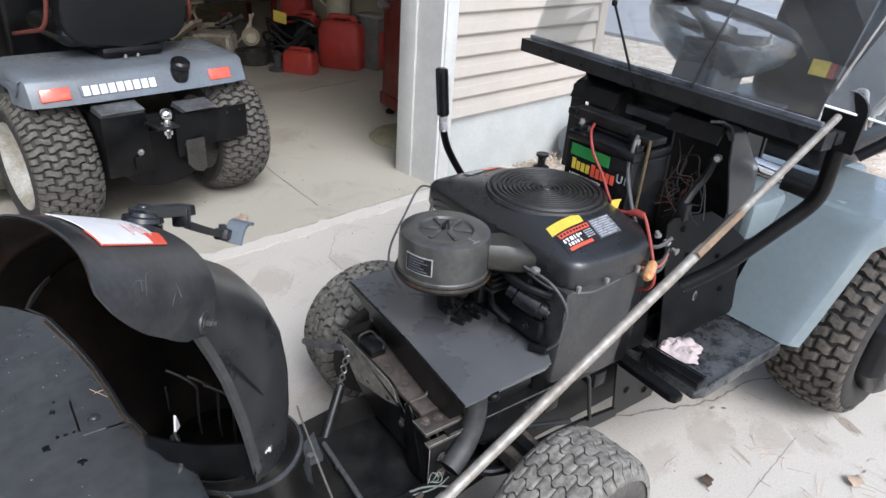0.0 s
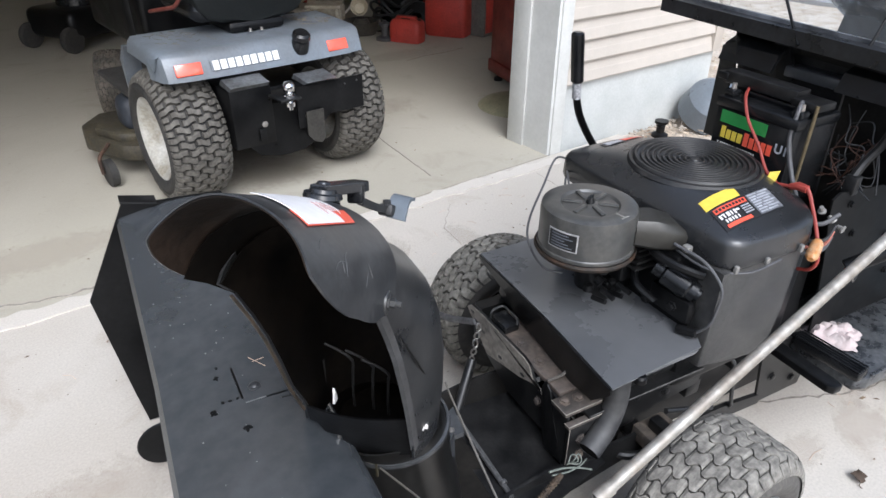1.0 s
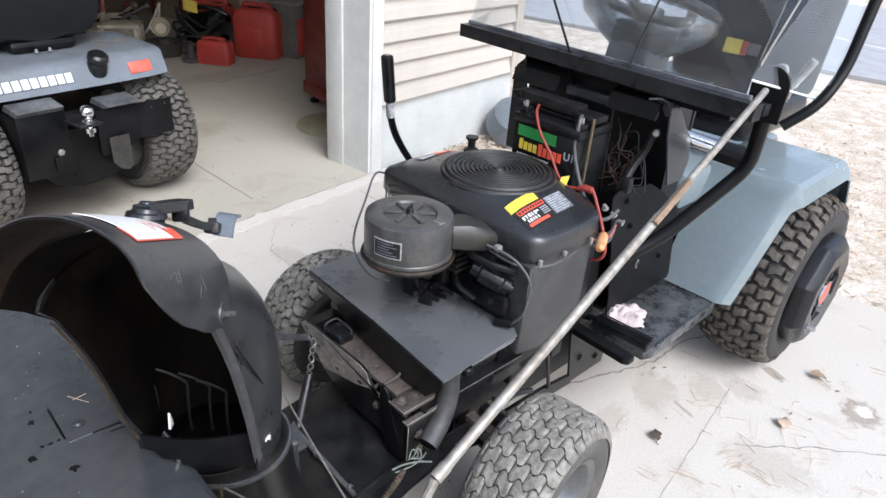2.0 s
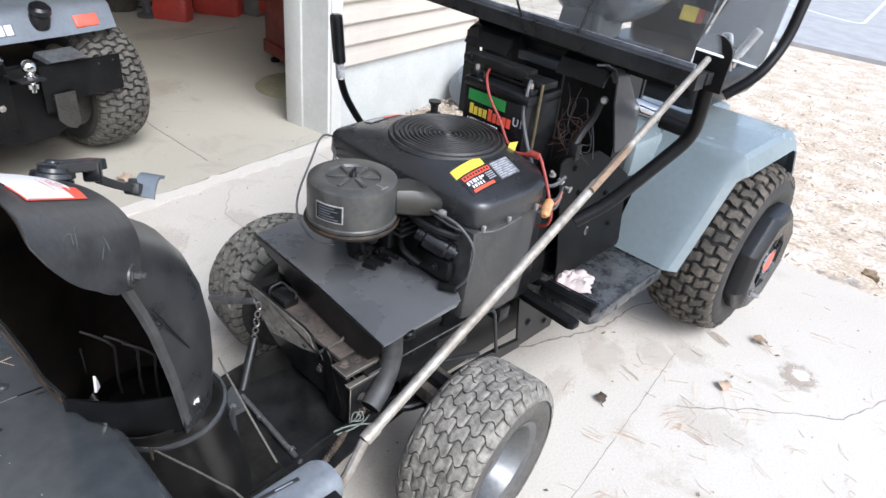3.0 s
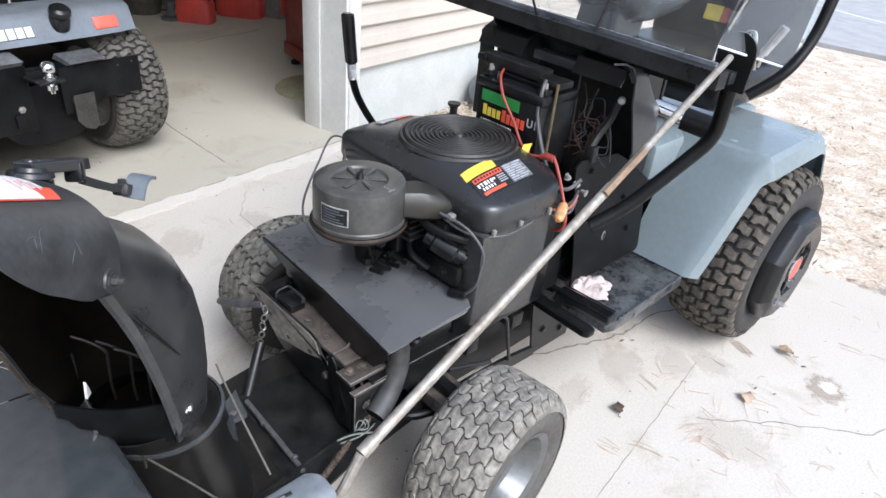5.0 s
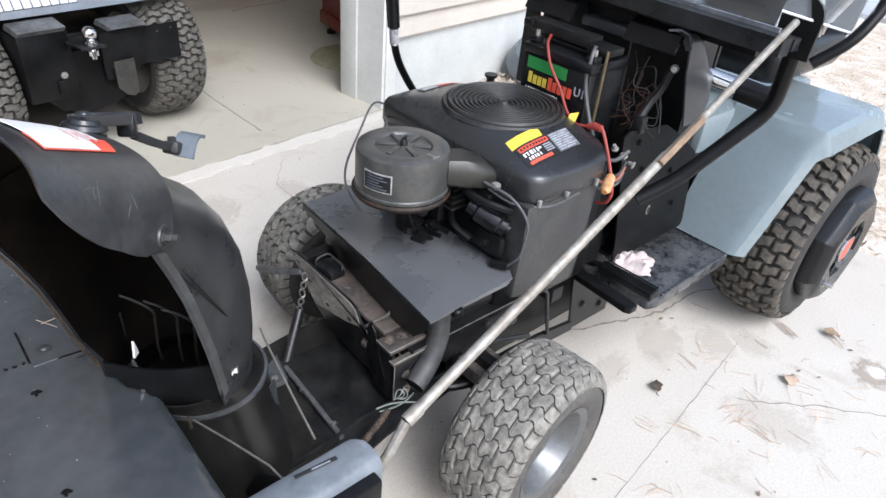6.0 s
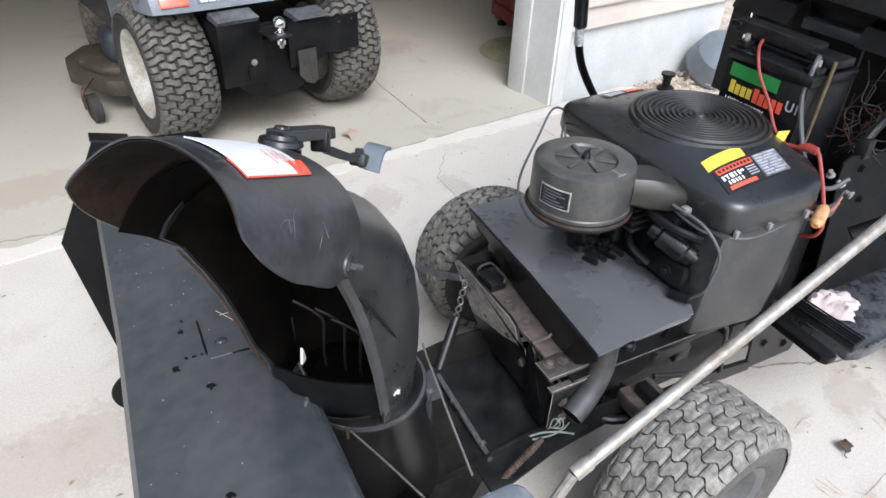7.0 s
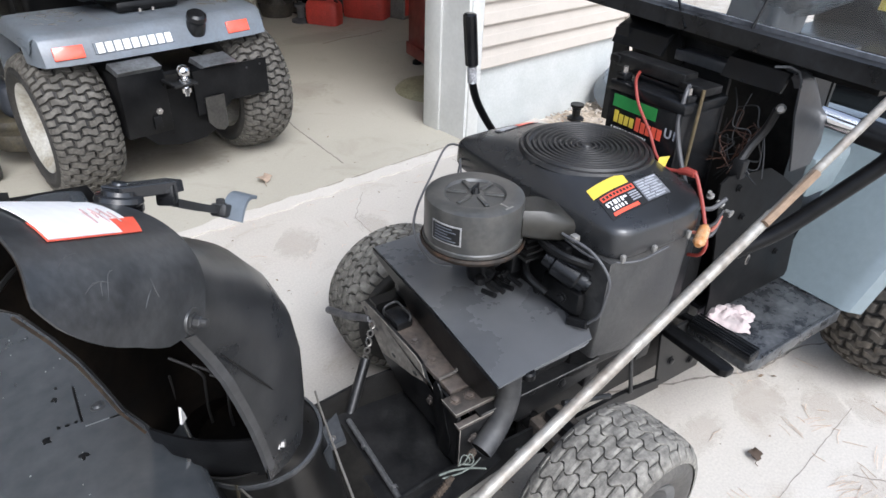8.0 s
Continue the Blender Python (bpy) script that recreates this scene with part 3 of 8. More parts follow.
box(bm, -0.6, -0.2, -0.12, 0.12, 0.2, 0.3, 0.02)
box(bm, -1.45, -1.0, -0.2, 0.2, 0.2, 0.42, 0.03)
tube(bm, [(-1.33, -0.3, 0.287), (-1.33, 0.3, 0.287)], 0.035, 14)
# Belly box and side plate added to fill the dark space under the frame.
box(bm, -0.72, -0.12, -0.12, 0.118, 0.168, 0.199, 0.01)
prism(bm, [(-0.15, 0.17), (-0.15, 0.40), (-0.75, 0.40), (-0.75, 0.17)], "y", 0.119, 0.125)
tp("transaxle", bm, BLACK)

# deck plate over the muffler
bm = B()
def lid_z(u, v):
    """The cover is creased along its length and falls away on the far side."""
    return 0.516 - 0.06 * max(0.0, 0.02 + 0.12 * (u + 0.04) - v)


def lid_front(v):
    return 0.0267 - 0.0945 * (0.2475 - v)


rows = []
for i in range(13):
    t = i / 12
    row = []
    for j in range(19):
        k = j / 18
        back = -0.34
        vmax = 0.2475 - 0.0477 * t * 0.36 if t < 0.59 else 0.19
        v = -0.247 + (vmax + 0.247) * k
        u = lid_front(v) + (back - lid_front(v)) * t
        row.append((u, v, lid_z(u, v)))
    rows.append(row)
sheet(bm, rows, 0.003, True)
rows = []
for v, zb in ((-0.246, 0.488), (-0.19, 0.478), (-0.135, 0.468), (-0.10, 0.436), (0.0, 0.428), (0.12, 0.42), (0.19, 0.436), (0.22, 0.47), (0.247, 0.502)):
    u = lid_front(v) + 0.002
    zt = lid_z(u, v) - 0.001
    rows.append([(u - 0.014 * (zt - z) / 0.08, v, z) for z in (zt, (zt + zb) / 2, zb)])
flange = sheet(B(), rows, 0.003)
prism(bm, [(0.024, 0.514), (0.024, 0.505), (-0.17, 0.507), (-0.18, 0.513)], "y", 0.2385, 0.2405)
deck = tp("deck_plate", bm, SHEETGREY, "dark grey sheet-metal cover", angle=3)
# Blacker than the cover it belongs to: the front face's shade is painted in.
part("deck_flange", flange, BLACK, deck, "bent-down front flange, darkened for the shade on it", angle=30)
part("edge_bolt", lathe(B(), [(0, 0.006), (0.009, 0.006), (0.012, 0.002), (0.012, -0.008), (0, -0.008)], 12, pose(-0.04, 0.242, 0.509)), BLACK, deck)
bm = B()
prism(bm, [(-0.155, -0.06), (-0.147, 0.03), (-0.142, 0.042), (-0.131, 0.045), (-0.123, 0.038), (-0.122, 0.02), (-0.13, -0.06)], "z", 0.5165, 0.5178)
tp("deck_slot", bm, BLACKINK)
bm = B()
box(bm, -0.33, -0.035, -0.2, 0.18, 0.40, 0.45, 0.02)
tp("muffler", bm, BLACKDUST)

# exhaust elbow
bm = B()
path = rounded([(-0.038, 0.198, 0.50), (-0.042, 0.2, 0.415), (-0.012, 0.209, 0.365), (0.03, 0.221, 0.345)], 0.06, 8)
tube(bm, path, 0.0215, 18, caps=False)
tp("exhaust_pipe", bm, mat("sooty_pipe", (0.028, 0.029, 0.031), 0.5, vary=0.25, scale=14, second=(0.05, 0.049, 0.048)), "grey steel exhaust elbow")
# Capped inner tube, painted black for the shade inside the mouth.
tp("exhaust_bore", tube(B(), path[:-1] + [path[-1].lerp(path[-2], 0.02)], 0.0192, 18), mat("bore_shade", (0.004, 0.004, 0.004), 0.9, spec=0.05), "black plug standing for the shade in the pipe")

# front mounting bracket
# Bare steel, its colour raised for sky light that the upright bracket misses.
WORN = mat("bare_worn_steel", (0.36, 0.33, 0.285), 0.5, 0.25, vary=0.3, scale=11, second=(0.10, 0.09, 0.08), amount=0.5, bump=0.1, bump_scale=90)
bm = B()
prism(bm, [(-0.19, 0.415), (-0.175, 0.428), (-0.13, 0.431), (0.03, 0.429), (0.05, 0.423), (0.062, 0.402), (0.078, 0.39), (0.098, 0.385), (0.104, 0.392), (0.108, 0.41), (0.13, 0.41), (0.15, 0.40), (0.166, 0.32), (0.14, 0.30), (-0.02, 0.30), (-0.10, 0.335), (-0.165, 0.39)], "x", 0.040, 0.045)
bracket = tp("front_bracket", bm, BLACKDUST, "worn black steel front bracket")
part("worn_face", prism(B(), [(-0.188, 0.4145), (-0.173, 0.427), (-0.13, 0.43), (0.03, 0.428), (0.05, 0.421), (0.062, 0.40), (0.078, 0.389), (0.096, 0.385), (0.088, 0.396), (0.06, 0.388), (0.02, 0.372), (-0.06, 0.352), (-0.10, 0.342), (-0.16, 0.391)], "x", 0.0455, 0.047), WORN, bracket, "bare worn steel face, brightened for sky light")
for v, z in ((-0.165, 0.414), (-0.15, 0.40), (-0.12, 0.39), (0.03, 0.385), (-0.05, 0.37)):
    part("bracket_hole", lathe(B(), [(0, 0.0006), (0.005, 0.0006), (0.005, 0)], 10, pose(0.0472, v, z, 0, 90, 0) @ Matrix.Diagonal((0.7, 1.5, 1, 1))), BLACKINK, bracket)
part("slotted_plate", prism(B(), [(0.108, 0.36), (0.107, 0.425), (0.112, 0.437), (0.121, 0.437), (0.131, 0.428), (0.138, 0.405), (0.15, 0.37), (0.17, 0.325), (0.16, 0.285), (0.13, 0.285)], "x", 0.053, 0.058, 0.001), BLACK, bracket, "black slotted catch plate")
ledge_mat = mat("rust_dusted_ledge", (0.075, 0.066, 0.06), 0.5, 0.2, vary=0.3, scale=16, second=(0.17, 0.135, 0.11), amount=0.5)
front_ledge = tp("front_ledge", box(B(), -0.03, 0.0395, -0.12, 0.137, 0.41, 0.42, 0.002), ledge_mat, "bolted ledge with rusty dust")
bm = B()
box(bm, -0.03, 0.06, 0.139, 0.183, 0.406, 0.416, 0.002)
box(bm, -0.03, 0.064, 0.186, 0.199, 0.392, 0.401, 0.002)
part("end_step", bm, mat("grimy_step", (0.055, 0.05, 0.045), 0.5, 0.2, vary=0.3, scale=20, second=(0.12, 0.10, 0.085), amount=0.4), front_ledge, "stepped steel end of the ledge")
bm = B()
box(bm, -0.03, 0.058, 0.186, 0.196, 0.285, 0.3915, 0.003)
box(bm, 0.048, 0.0565, 0.139, 0.184, 0.285, 0.4055, 0.003)
part("end_block", bm, BLACKDUST, front_ledge, "dark welded end block")
for a, b in (((0.061, 0.140, 0.4165), (0.061, 0.183, 0.4165)), ((0.061, 0.184, 0.4165), (-0.03, 0.184, 0.4165)), ((0.065, 0.2, 0.4015), (-0.03, 0.2, 0.4015)), ((0.065, 0.187, 0.4015), (0.065, 0.2, 0.4015)), ((0.059, 0.1965, 0.391), (0.059, 0.1965, 0.30))):
    part("bare_edge", tube(B(), [a, b], 0.001, 6), WORN, front_ledge, "edge worn to bare steel")
for p, n in [((0.02, y, 0.4205), (0, 0, 1)) for y in (-0.085, -0.016, 0.047)] + [((0.042, 0.155, 0.4165), (0, 0, 1)), ((0.014, 0.158, 0.4165), (0, 0, 1)), ((0.0455, 0.085, 0.36), (1, 0, 0)), ((0.03, 0.1965, 0.355), (0, 1, 0)), ((0.03, 0.1965, 0.315), (0, 1, 0))]:
    part("bolt", bolt(B(), p, n, 0.0075), ledge_mat, front_ledge)
part("ledge_lip", prism(B(), [(-0.03, 0.421), (-0.03, 0.431), (-0.027, 0.431), (-0.027, 0.421)], "y", 0.06, 0.136), WORN, front_ledge)
bm = B()
tube(bm, rounded([(0.045, 0.105, 0.428), (0.005, 0.104, 0.426), (-0.002, 0.104, 0.446), (-0.006, 0.11, 0.45)], 0.012), 0.0032, 8)
tp("hook_wire", bm, WORN)
bm = B()
box(bm, 0.0, 0.038, -0.108, -0.052, 0.4215, 0.443, 0.006)
block = tp("front_bumper_block", bm, PLASTIC, "black square tube end")
bm = B()
tube(bm, rounded([(0.034, -0.112, 0.42), (0.034, -0.112, 0.446), (0.004, -0.112, 0.450), (0.004, -0.056, 0.450), (0.012, -0.048, 0.444)], 0.01), 0.0025, 8)
part("clip_wire", bm, bpy.data.materials["grey_rod"], block)
bm = B()
tube(bm, [(0.05, -0.355, 0.287), (0.05, -0.25, 0.338), (0.046, -0.15, 0.395)], [0.009, 0.0085, 0.008], 8)
tp("drag_link", bm, mat("grey_link", (0.12, 0.12, 0.125), 0.5, 0.3, vary=0.3, scale=30), "grey steel steering link")

# engine: block, side housing, shroud, screen, air cleaner
bm = B()
box(bm, -0.52, -0.2, -0.19, 0.19, 0.36, 0.66, 0.02)
engine = tp("engine", bm, BLACK, "black twin-cylinder engine")


def ep(name, bm, material, label="", smooth=True, angle=35):
    return part(name, bm, material, engine, label, smooth, angle)


ep("cylinder_head", box(B(), -0.199, -0.15, -0.15, 0.04, 0.52, 0.6, 0.012), BLACK)
for k in range(4):
    ep("cooling_fin", box(B(), -0.199, -0.15, -0.17, 0.09, 0.603 + 0.014 * k, 0.608 + 0.014 * k), BLACKDUST)
bm = B()
prism(bm, [(-0.212, 0.660), (-0.418, 0.660), (-0.408, 0.52), (-0.40, 0.43), (-0.36, 0.425), (-0.24, 0.45), (-0.2, 0.455)], "y", 0.19, 0.232, 0.006)
prism(bm, [(0.2315, 0.6595), (0.2315, 0.455), (0.17, 0.455), (0.10, 0.62), (0.10, 0.6595)], "x", -0.222, -0.207)
ep("side_housing", bm, mat("grained_housing", (0.030, 0.030, 0.031), 0.38, spec=0.5, vary=0.3, scale=11, bump=0.2, bump_scale=500, second=(0.052, 0.051, 0.048), amount=0.45), "black side housing")


def shroud_ring(grow, z, fan=None):
    base = [(-0.208, -0.235), (-0.205, -0.12), (-0.203, 0.0), (-0.205, 0.12), (-0.215, 0.232), (-0.31, 0.238), (-0.425, 0.238), (-0.484, 0.165), (-0.496, 0.075), (-0.498, 0.0), (-0.496, -0.09), (-0.484, -0.18), (-0.41, -0.24), (-0.31, -0.242)]
    cx, cy = -0.372, -0.012
    pts = []
    for (x0, y0), (x1, y1) in zip(base, base[1:] + base[:1]):
        pts += [Vector((x0 + (x1 - x0) * k / 5, y0 + (y1 - y0) * k / 5)) for k in range(5)]
    for _ in range(3):
        pts = [pts[i - 1] * 0.25 + pts[i] * 0.5 + pts[(i + 1) % len(pts)] * 0.25 for i in range(len(pts))]
    out = []
    for p in pts:
        d = p - Vector((cx, cy))
        k = d.length + grow if fan is None else 0.122 + fan * (d.length - 0.017 - 0.122)
        d = d.normalized() * k
        out.append((cx + d.x, cy + d.y, z))
    return out


def loft(bm, rings, cap_first=False, cap_last=True):
    vs = [[bm.verts.new(p) for p in r] for r in rings]
    n = len(vs[0])
    for a, b in zip(vs, vs[1:]):
        for j in range(n):
            bm.faces.new((a[j], a[(j + 1) % n], b[(j + 1) % n], b[j]))
    if cap_first:
        bm.faces.new(vs[0])
    if cap_last:
        bm.faces.new(vs[-1])
    return vs


bm = B()
loft(bm, [shroud_ring(-0.012, 0.662), shroud_ring(0.0, 0.662), shroud_ring(0.003, 0.668), shroud_ring(0.001, 0.704), shroud_ring(-0.0015, 0.710), shroud_ring(-0.005, 0.7145), shroud_ring(0, 0.7185, 1.0), shroud_ring(0, 0.7265, 0.74), shroud_ring(0, 0.7345, 0.42), shroud_ring(0, 0.7405, 0.17), shroud_ring(0, 0.744, 0.0), shroud_ring(0, 0.7445, -0.1)])
SHROUD = BVHTree.FromBMesh(bm)
shroud = ep("shroud", bm, mat("satin_shroud", (0.0165, 0.0173, 0.0184), 0.27, spec=0.75, vary=0.12, scale=7, bump=0.1, bump_scale=900, second=(0.021, 0.0215, 0.0225), amount=0.4), "satin black moulded engine shroud", angle=50)
bm = B()
prof = [(0, 0.0035), (0.009, 0.004), (0.012, 0.0)]
for k in range(9):
    r = 0.0155 + k * 0.0106
    prof += [(r, -0.0016), (r + 0.0018, 0.003), (r + 0.0052, 0.003), (r + 0.007, -0.0016)]
prof += [(0.112, 0.0), (0.114, 0.0045), (0.118, 0.0045), (0.121, 0.0), (0.123, -0.014)]
lathe(bm, prof, 72, pose(-0.372, -0.012, 0.7475))
lathe(bm, [(0.122, -0.004), (0.1245, 0.0015), (0.129, 0.0015), (0.133, -0.006)], 72, pose(-0.372, -0.012, 0.7455))
ep("intake_screen", bm, mat("dusty_screen", (0.016, 0.016, 0.0165), 0.45, spec=0.4, vary=0.3, scale=20, second=(0.03, 0.029, 0.028)), "round black ribbed intake screen", angle=25)
for p in ((-0.232, 0.236, 0.665), (-0.3, 0.244, 0.667), (-0.39, 0.244, 0.669)):
    ep("shroud_clip", box(B(), p[0] - 0.0045, p[0] + 0.0045, p[1] - 0.006, p[1] + 0.002, p[2] - 0.008, p[2] + 0.007, 0.002), mat("clip_steel", (0.28, 0.27, 0.25), 0.5, 0.4) if p[0] > -0.25 else bpy.data.materials["clip_steel"])
bm = B()
tube(bm, spline([(-0.205, 0.06, 0.668), (-0.2, 0.13, 0.659), (-0.205, 0.2, 0.655), (-0.25, 0.246, 0.66), (-0.33, 0.248, 0.665)]), 0.0022, 6)
ep("clamp_wire", bm, GREYWIRE)


def shroud_decal(name, quad, material, lift):
    """A label draped over the shroud: its corners in the plan, laid on the surface below."""
    n = 8
    c = [Vector(q) for q in quad]
    rows = []
    for i in range(n + 1):
        row = []
        for j in range(n + 1):
            p = c[0].lerp(c[1], j / n).lerp(c[3].lerp(c[2], j / n), i / n)
            hit = SHROUD.ray_cast(Vector((p.x, p.y, 1.0)), Vector((0, 0, -1)))[0]
            row.append((p.x, p.y, (hit.z if hit else 0.72) + lift))
        rows.append(row)
    bm = B()
    sheet(bm, rows, 0.0004, True)
    return part(name, bm, material, engine, angle=60)


def quad_at(u0, v0, du, dv, a0, a1, b0, b1):
    """A patch of a label: fractions a along du and b along dv."""
    P = lambda a, b: (u0 + du[0] * a + dv[0] * b, v0 + du[1] * a + dv[1] * b)
    return [P(a0, b0), P(a1, b0), P(a1, b1), P(a0, b1)]


shroud_decal("warning_label", [(-0.252, 0.113), (-0.342, 0.108), (-0.334, 0.134), (-0.244, 0.140)], YELLOW, 0.001)
LB = dict(u0=-0.248, v0=0.1425, du=(-0.160, -0.010), dv=(0.0150, 0.056))
LABELGREY = mat("label_grey", (0.42, 0.43, 0.46), 0.4, vary=0.3, scale=200)
LABELPANEL = mat("label_panel", (0.16, 0.165, 0.18), 0.4, vary=0.3, scale=120)
shroud_decal("power_label", quad_at(a0=0, a1=0.97, b0=0, b1=1, **LB), BLACKINK, 0.001)
shroud_decal("power_label_band", quad_at(a0=0.03, a1=0.55, b0=0.06, b1=0.27, **LB), REDINK, 0.002)
shroud_decal("power_label_band", quad_at(a0=0.05, a1=0.45, b0=0.80, b1=0.94, **LB), REDINK, 0.002)
for k in range(9):
    shroud_decal("power_label_mark", quad_at(a0=0.05 + 0.055 * k, a1=0.085 + 0.055 * k, b0=0.11, b1=0.22, **LB), BLACKINK, 0.0026)
for a0, a1, b0, b1 in ((0.04, 0.07, 0.36, 0.54), (0.08, 0.13, 0.36, 0.40), (0.10, 0.12, 0.40, 0.54), (0.15, 0.20, 0.36, 0.54), (0.22, 0.24, 0.36, 0.54), (0.27, 0.30, 0.36, 0.54), (0.31, 0.36, 0.38, 0.46), (0.08, 0.10, 0.60, 0.74), (0.12, 0.16, 0.60, 0.74), (0.18, 0.20, 0.60, 0.74), (0.22, 0.25, 0.60, 0.74), (0.28, 0.30, 0.60, 0.74)):
    shroud_decal("power_label_mark", quad_at(a0=a0, a1=a1, b0=b0, b1=b1, **LB), WHITE, 0.002)
shroud_decal("power_label_panel", quad_at(a0=0.58, a1=0.97, b0=0.04, b1=0.96, **LB), LABELPANEL, 0.0018)
for k in range(8):
    for a0, a1 in ((0.60, 0.75 - 0.03 * (k % 3)), (0.77 - 0.03 * (k % 3), 0.95 - 0.05 * (k % 2))):
        shroud_decal("power_label_line", quad_at(a0=a0, a1=a1, b0=0.08 + 0.11 * k, b1=0.14 + 0.11 * k, **LB), LABELGREY, 0.0025)
for k in range(4):
    shroud_decal("power_label_line", quad_at(a0=0.40, a1=0.54, b0=0.36 + 0.1 * k, b1=0.41 + 0.1 * k, **LB), LABELGREY, 0.0025)
shroud_decal("side_label", [(-0.296, -0.2116), (-0.42, -0.218), (-0.424, -0.196), (-0.29, -0.180)], mat("label_dark", (0.05, 0.05, 0.053), 0.35), 0.001)
shroud_decal("side_label_band", [(-0.355, -0.2115), (-0.412, -0.2145), (-0.415, -0.200), (-0.352, -0.190)], REDINK, 0.002)
shroud_decal("side_label_band", [(-0.302, -0.2085), (-0.348, -0.211), (-0.346, -0.191), (-0.298, -0.184)], LABELGREY, 0.002)

# air cleaner
AC = (-0.07, 0.03)
bm = B()
lathe(bm, [(0, 0.741), (0.012, 0.741), (0.02, 0.7385), (0.05, 0.737), (0.054, 0.741), (0.078, 0.7425), (0.085, 0.7385), (0.087, 0.73), (0.087, 0.668), (0.089, 0.666), (0.089, 0.66), (0.06, 0.655), (0, 0.655)], 64, pose(AC[0], AC[1], 0))
cleaner = ep("air_cleaner", bm, mat("dull_black_canister", (0.044, 0.0445, 0.043), 0.33, vary=0.22, scale=18, second=(0.070, 0.067, 0.060), amount=0.42), "dull black round air cleaner canister", angle=40)
bm = B()
lathe(bm, [(0.086, 0.657), (0.092, 0.660), (0.094, 0.655), (0.090, 0.648), (0.07, 0.64), (0.03, 0.632), (0, 0.632)], 56, pose(AC[0], AC[1], 0))
ep("air_cleaner_base", bm, mat("rusty_pan", (0.05, 0.028, 0.016), 0.6, 0.2, vary=0.4, scale=30, second=(0.02, 0.016, 0.012), amount=0.6), "rust-rimmed base pan")
for k in range(6):
    m = pose(AC[0], AC[1], 0.7385, 0, 0, 60 * k + 18)
    ep("air_cleaner_rib", box(B(), 0.014, 0.05, -0.0045, 0.0045, -0.0005, 0.004, 0.002, 2, m), bpy.data.materials["dull_black_canister"])
lid_mark = mat("grey_marker", (0.22, 0.21, 0.19), 0.7)
for a0, b0, w0, l0 in ((0.077, 0.0, 0.003, 0.018), (0.076, 0.0, 0.018, 0.003)):
    m = pose(AC[0], AC[1], 0.7418, 0, 0, 100)
    ep("lid_mark", box(B(), a0 - w0 / 2 if w0 < l0 else a0 - w0 / 2 - 0.009, a0 + w0 / 2 if w0 < l0 else a0 + w0 / 2 - 0.009, b0 - l0 / 2, b0 + l0 / 2, 0, 0.0012, m=m), lid_mark)
bm = B()
lathe(bm, [(0, 0.752), (0.005, 0.752), (0.007, 0.745), (0.009, 0.737)], 12, pose(AC[0], AC[1], 0))
box(bm, -0.013, 0.013, -0.0022, 0.0022, 0.742, 0.756, 0.002, 2, pose(AC[0], AC[1], 0, 0, 0, 30))
ep("wing_nut", bm, PLASTIC)


def on_can(a, z, r=0.0885):
    return (AC[0] + r * math.cos(radians(a)), AC[1] + r * math.sin(radians(a)), z)


def can_patch(name, a0, a1, z0, z1, material, r):
    bm = B()
    n = 8
    sheet(bm, [[on_can(a0 + (a1 - a0) * i / n, z0, r) for i in range(n + 1)], [on_can(a0 + (a1 - a0) * i / n, z1, r) for i in range(n + 1)]], 0.0008, True)
    return ep(name, bm, material)


can_patch("canister_label", 2, 40, 0.682, 0.718, mat("worn_label_edge", (0.42, 0.42, 0.41), 0.45, vary=0.3, scale=60), 0.0882)
can_patch("canister_label_panel", 3.5, 38.5, 0.6845, 0.7155, BLACKINK, 0.0888)
for k in range(5):
    can_patch("canister_label_line", 7, 34 - 5 * (k % 3), 0.688 + 0.0055 * k, 0.6898 + 0.0055 * k, mat("label_line", (0.12, 0.13, 0.15), 0.4) if k == 0 else bpy.data.materials["label_line"], 0.0893)
bm = B()
loftpts = []
for t, w, zt, zb in ((0.0, 0.034, 0.722, 0.672), (0.35, 0.037, 0.722, 0.667), (0.7, 0.034, 0.712, 0.664), (1.0, 0.022, 0.695, 0.668)):
    c = Vector((-0.135, 0.075, 0)).lerp(Vector((-0.222, 0.125, 0)), t)
    d = Vector((0.5, 0.866, 0))
    loftpts.append([c + d * x * w + Vector((0, 0, zb + (zt - zb) * y)) for x, y in ((-1, 0.15), (-0.8, 0), (0.8, 0), (1, 0.15), (1, 0.75), (0.75, 1), (-0.75, 1), (-1, 0.75))])
loft(bm, loftpts, True, True)
ep("intake_duct", bm, OLIVE, "dull olive plastic intake duct", angle=50)

# carburettor, fuel pump, pipes under the air cleaner
bm = B()
box(bm, -0.15, -0.085, -0.035, 0.02, 0.565, 0.635, 0.01)
tube(bm, [(-0.1, 0.01, 0.64), (-0.12, 0.0, 0.54)], 0.028, 16)
box(bm, -0.185, -0.14, 0.015, 0.065, 0.565, 0.62, 0.008)
for k in range(5):
    lathe(bm, [(0, 0.008), (0.009, 0.006), (0.011, -0.006), (0, -0.008)], 10, pose(-0.09 - 0.016 * k, 0.035 + 0.01 * (k % 2), 0.555 + 0.016 * (k % 3), 60 * k, 35 * k, 0))
tube(bm, [(-0.13, 0.04, 0.56), (-0.15, 0.045, 0.53)], 0.006)
for a in range(4):
    tube(bm, [(-0.07 - 0.02 * a, 0.07, 0.56 + 0.01 * (a % 2)), (-0.075 - 0.02 * a, 0.1, 0.565)], 0.005, 8)
ep("carburettor", bm, BLACK)
bm = B()
d = Vector((-0.03, 0.075, -0.028))
c = Vector((-0.175, 0.115, 0.625))
tube(bm, [c, c + d * 0.2, c + d * 0.25, c + d * 0.8, c + d * 0.85, c + d], [0.018, 0.018, 0.024, 0.024, 0.02, 0.02], 18)
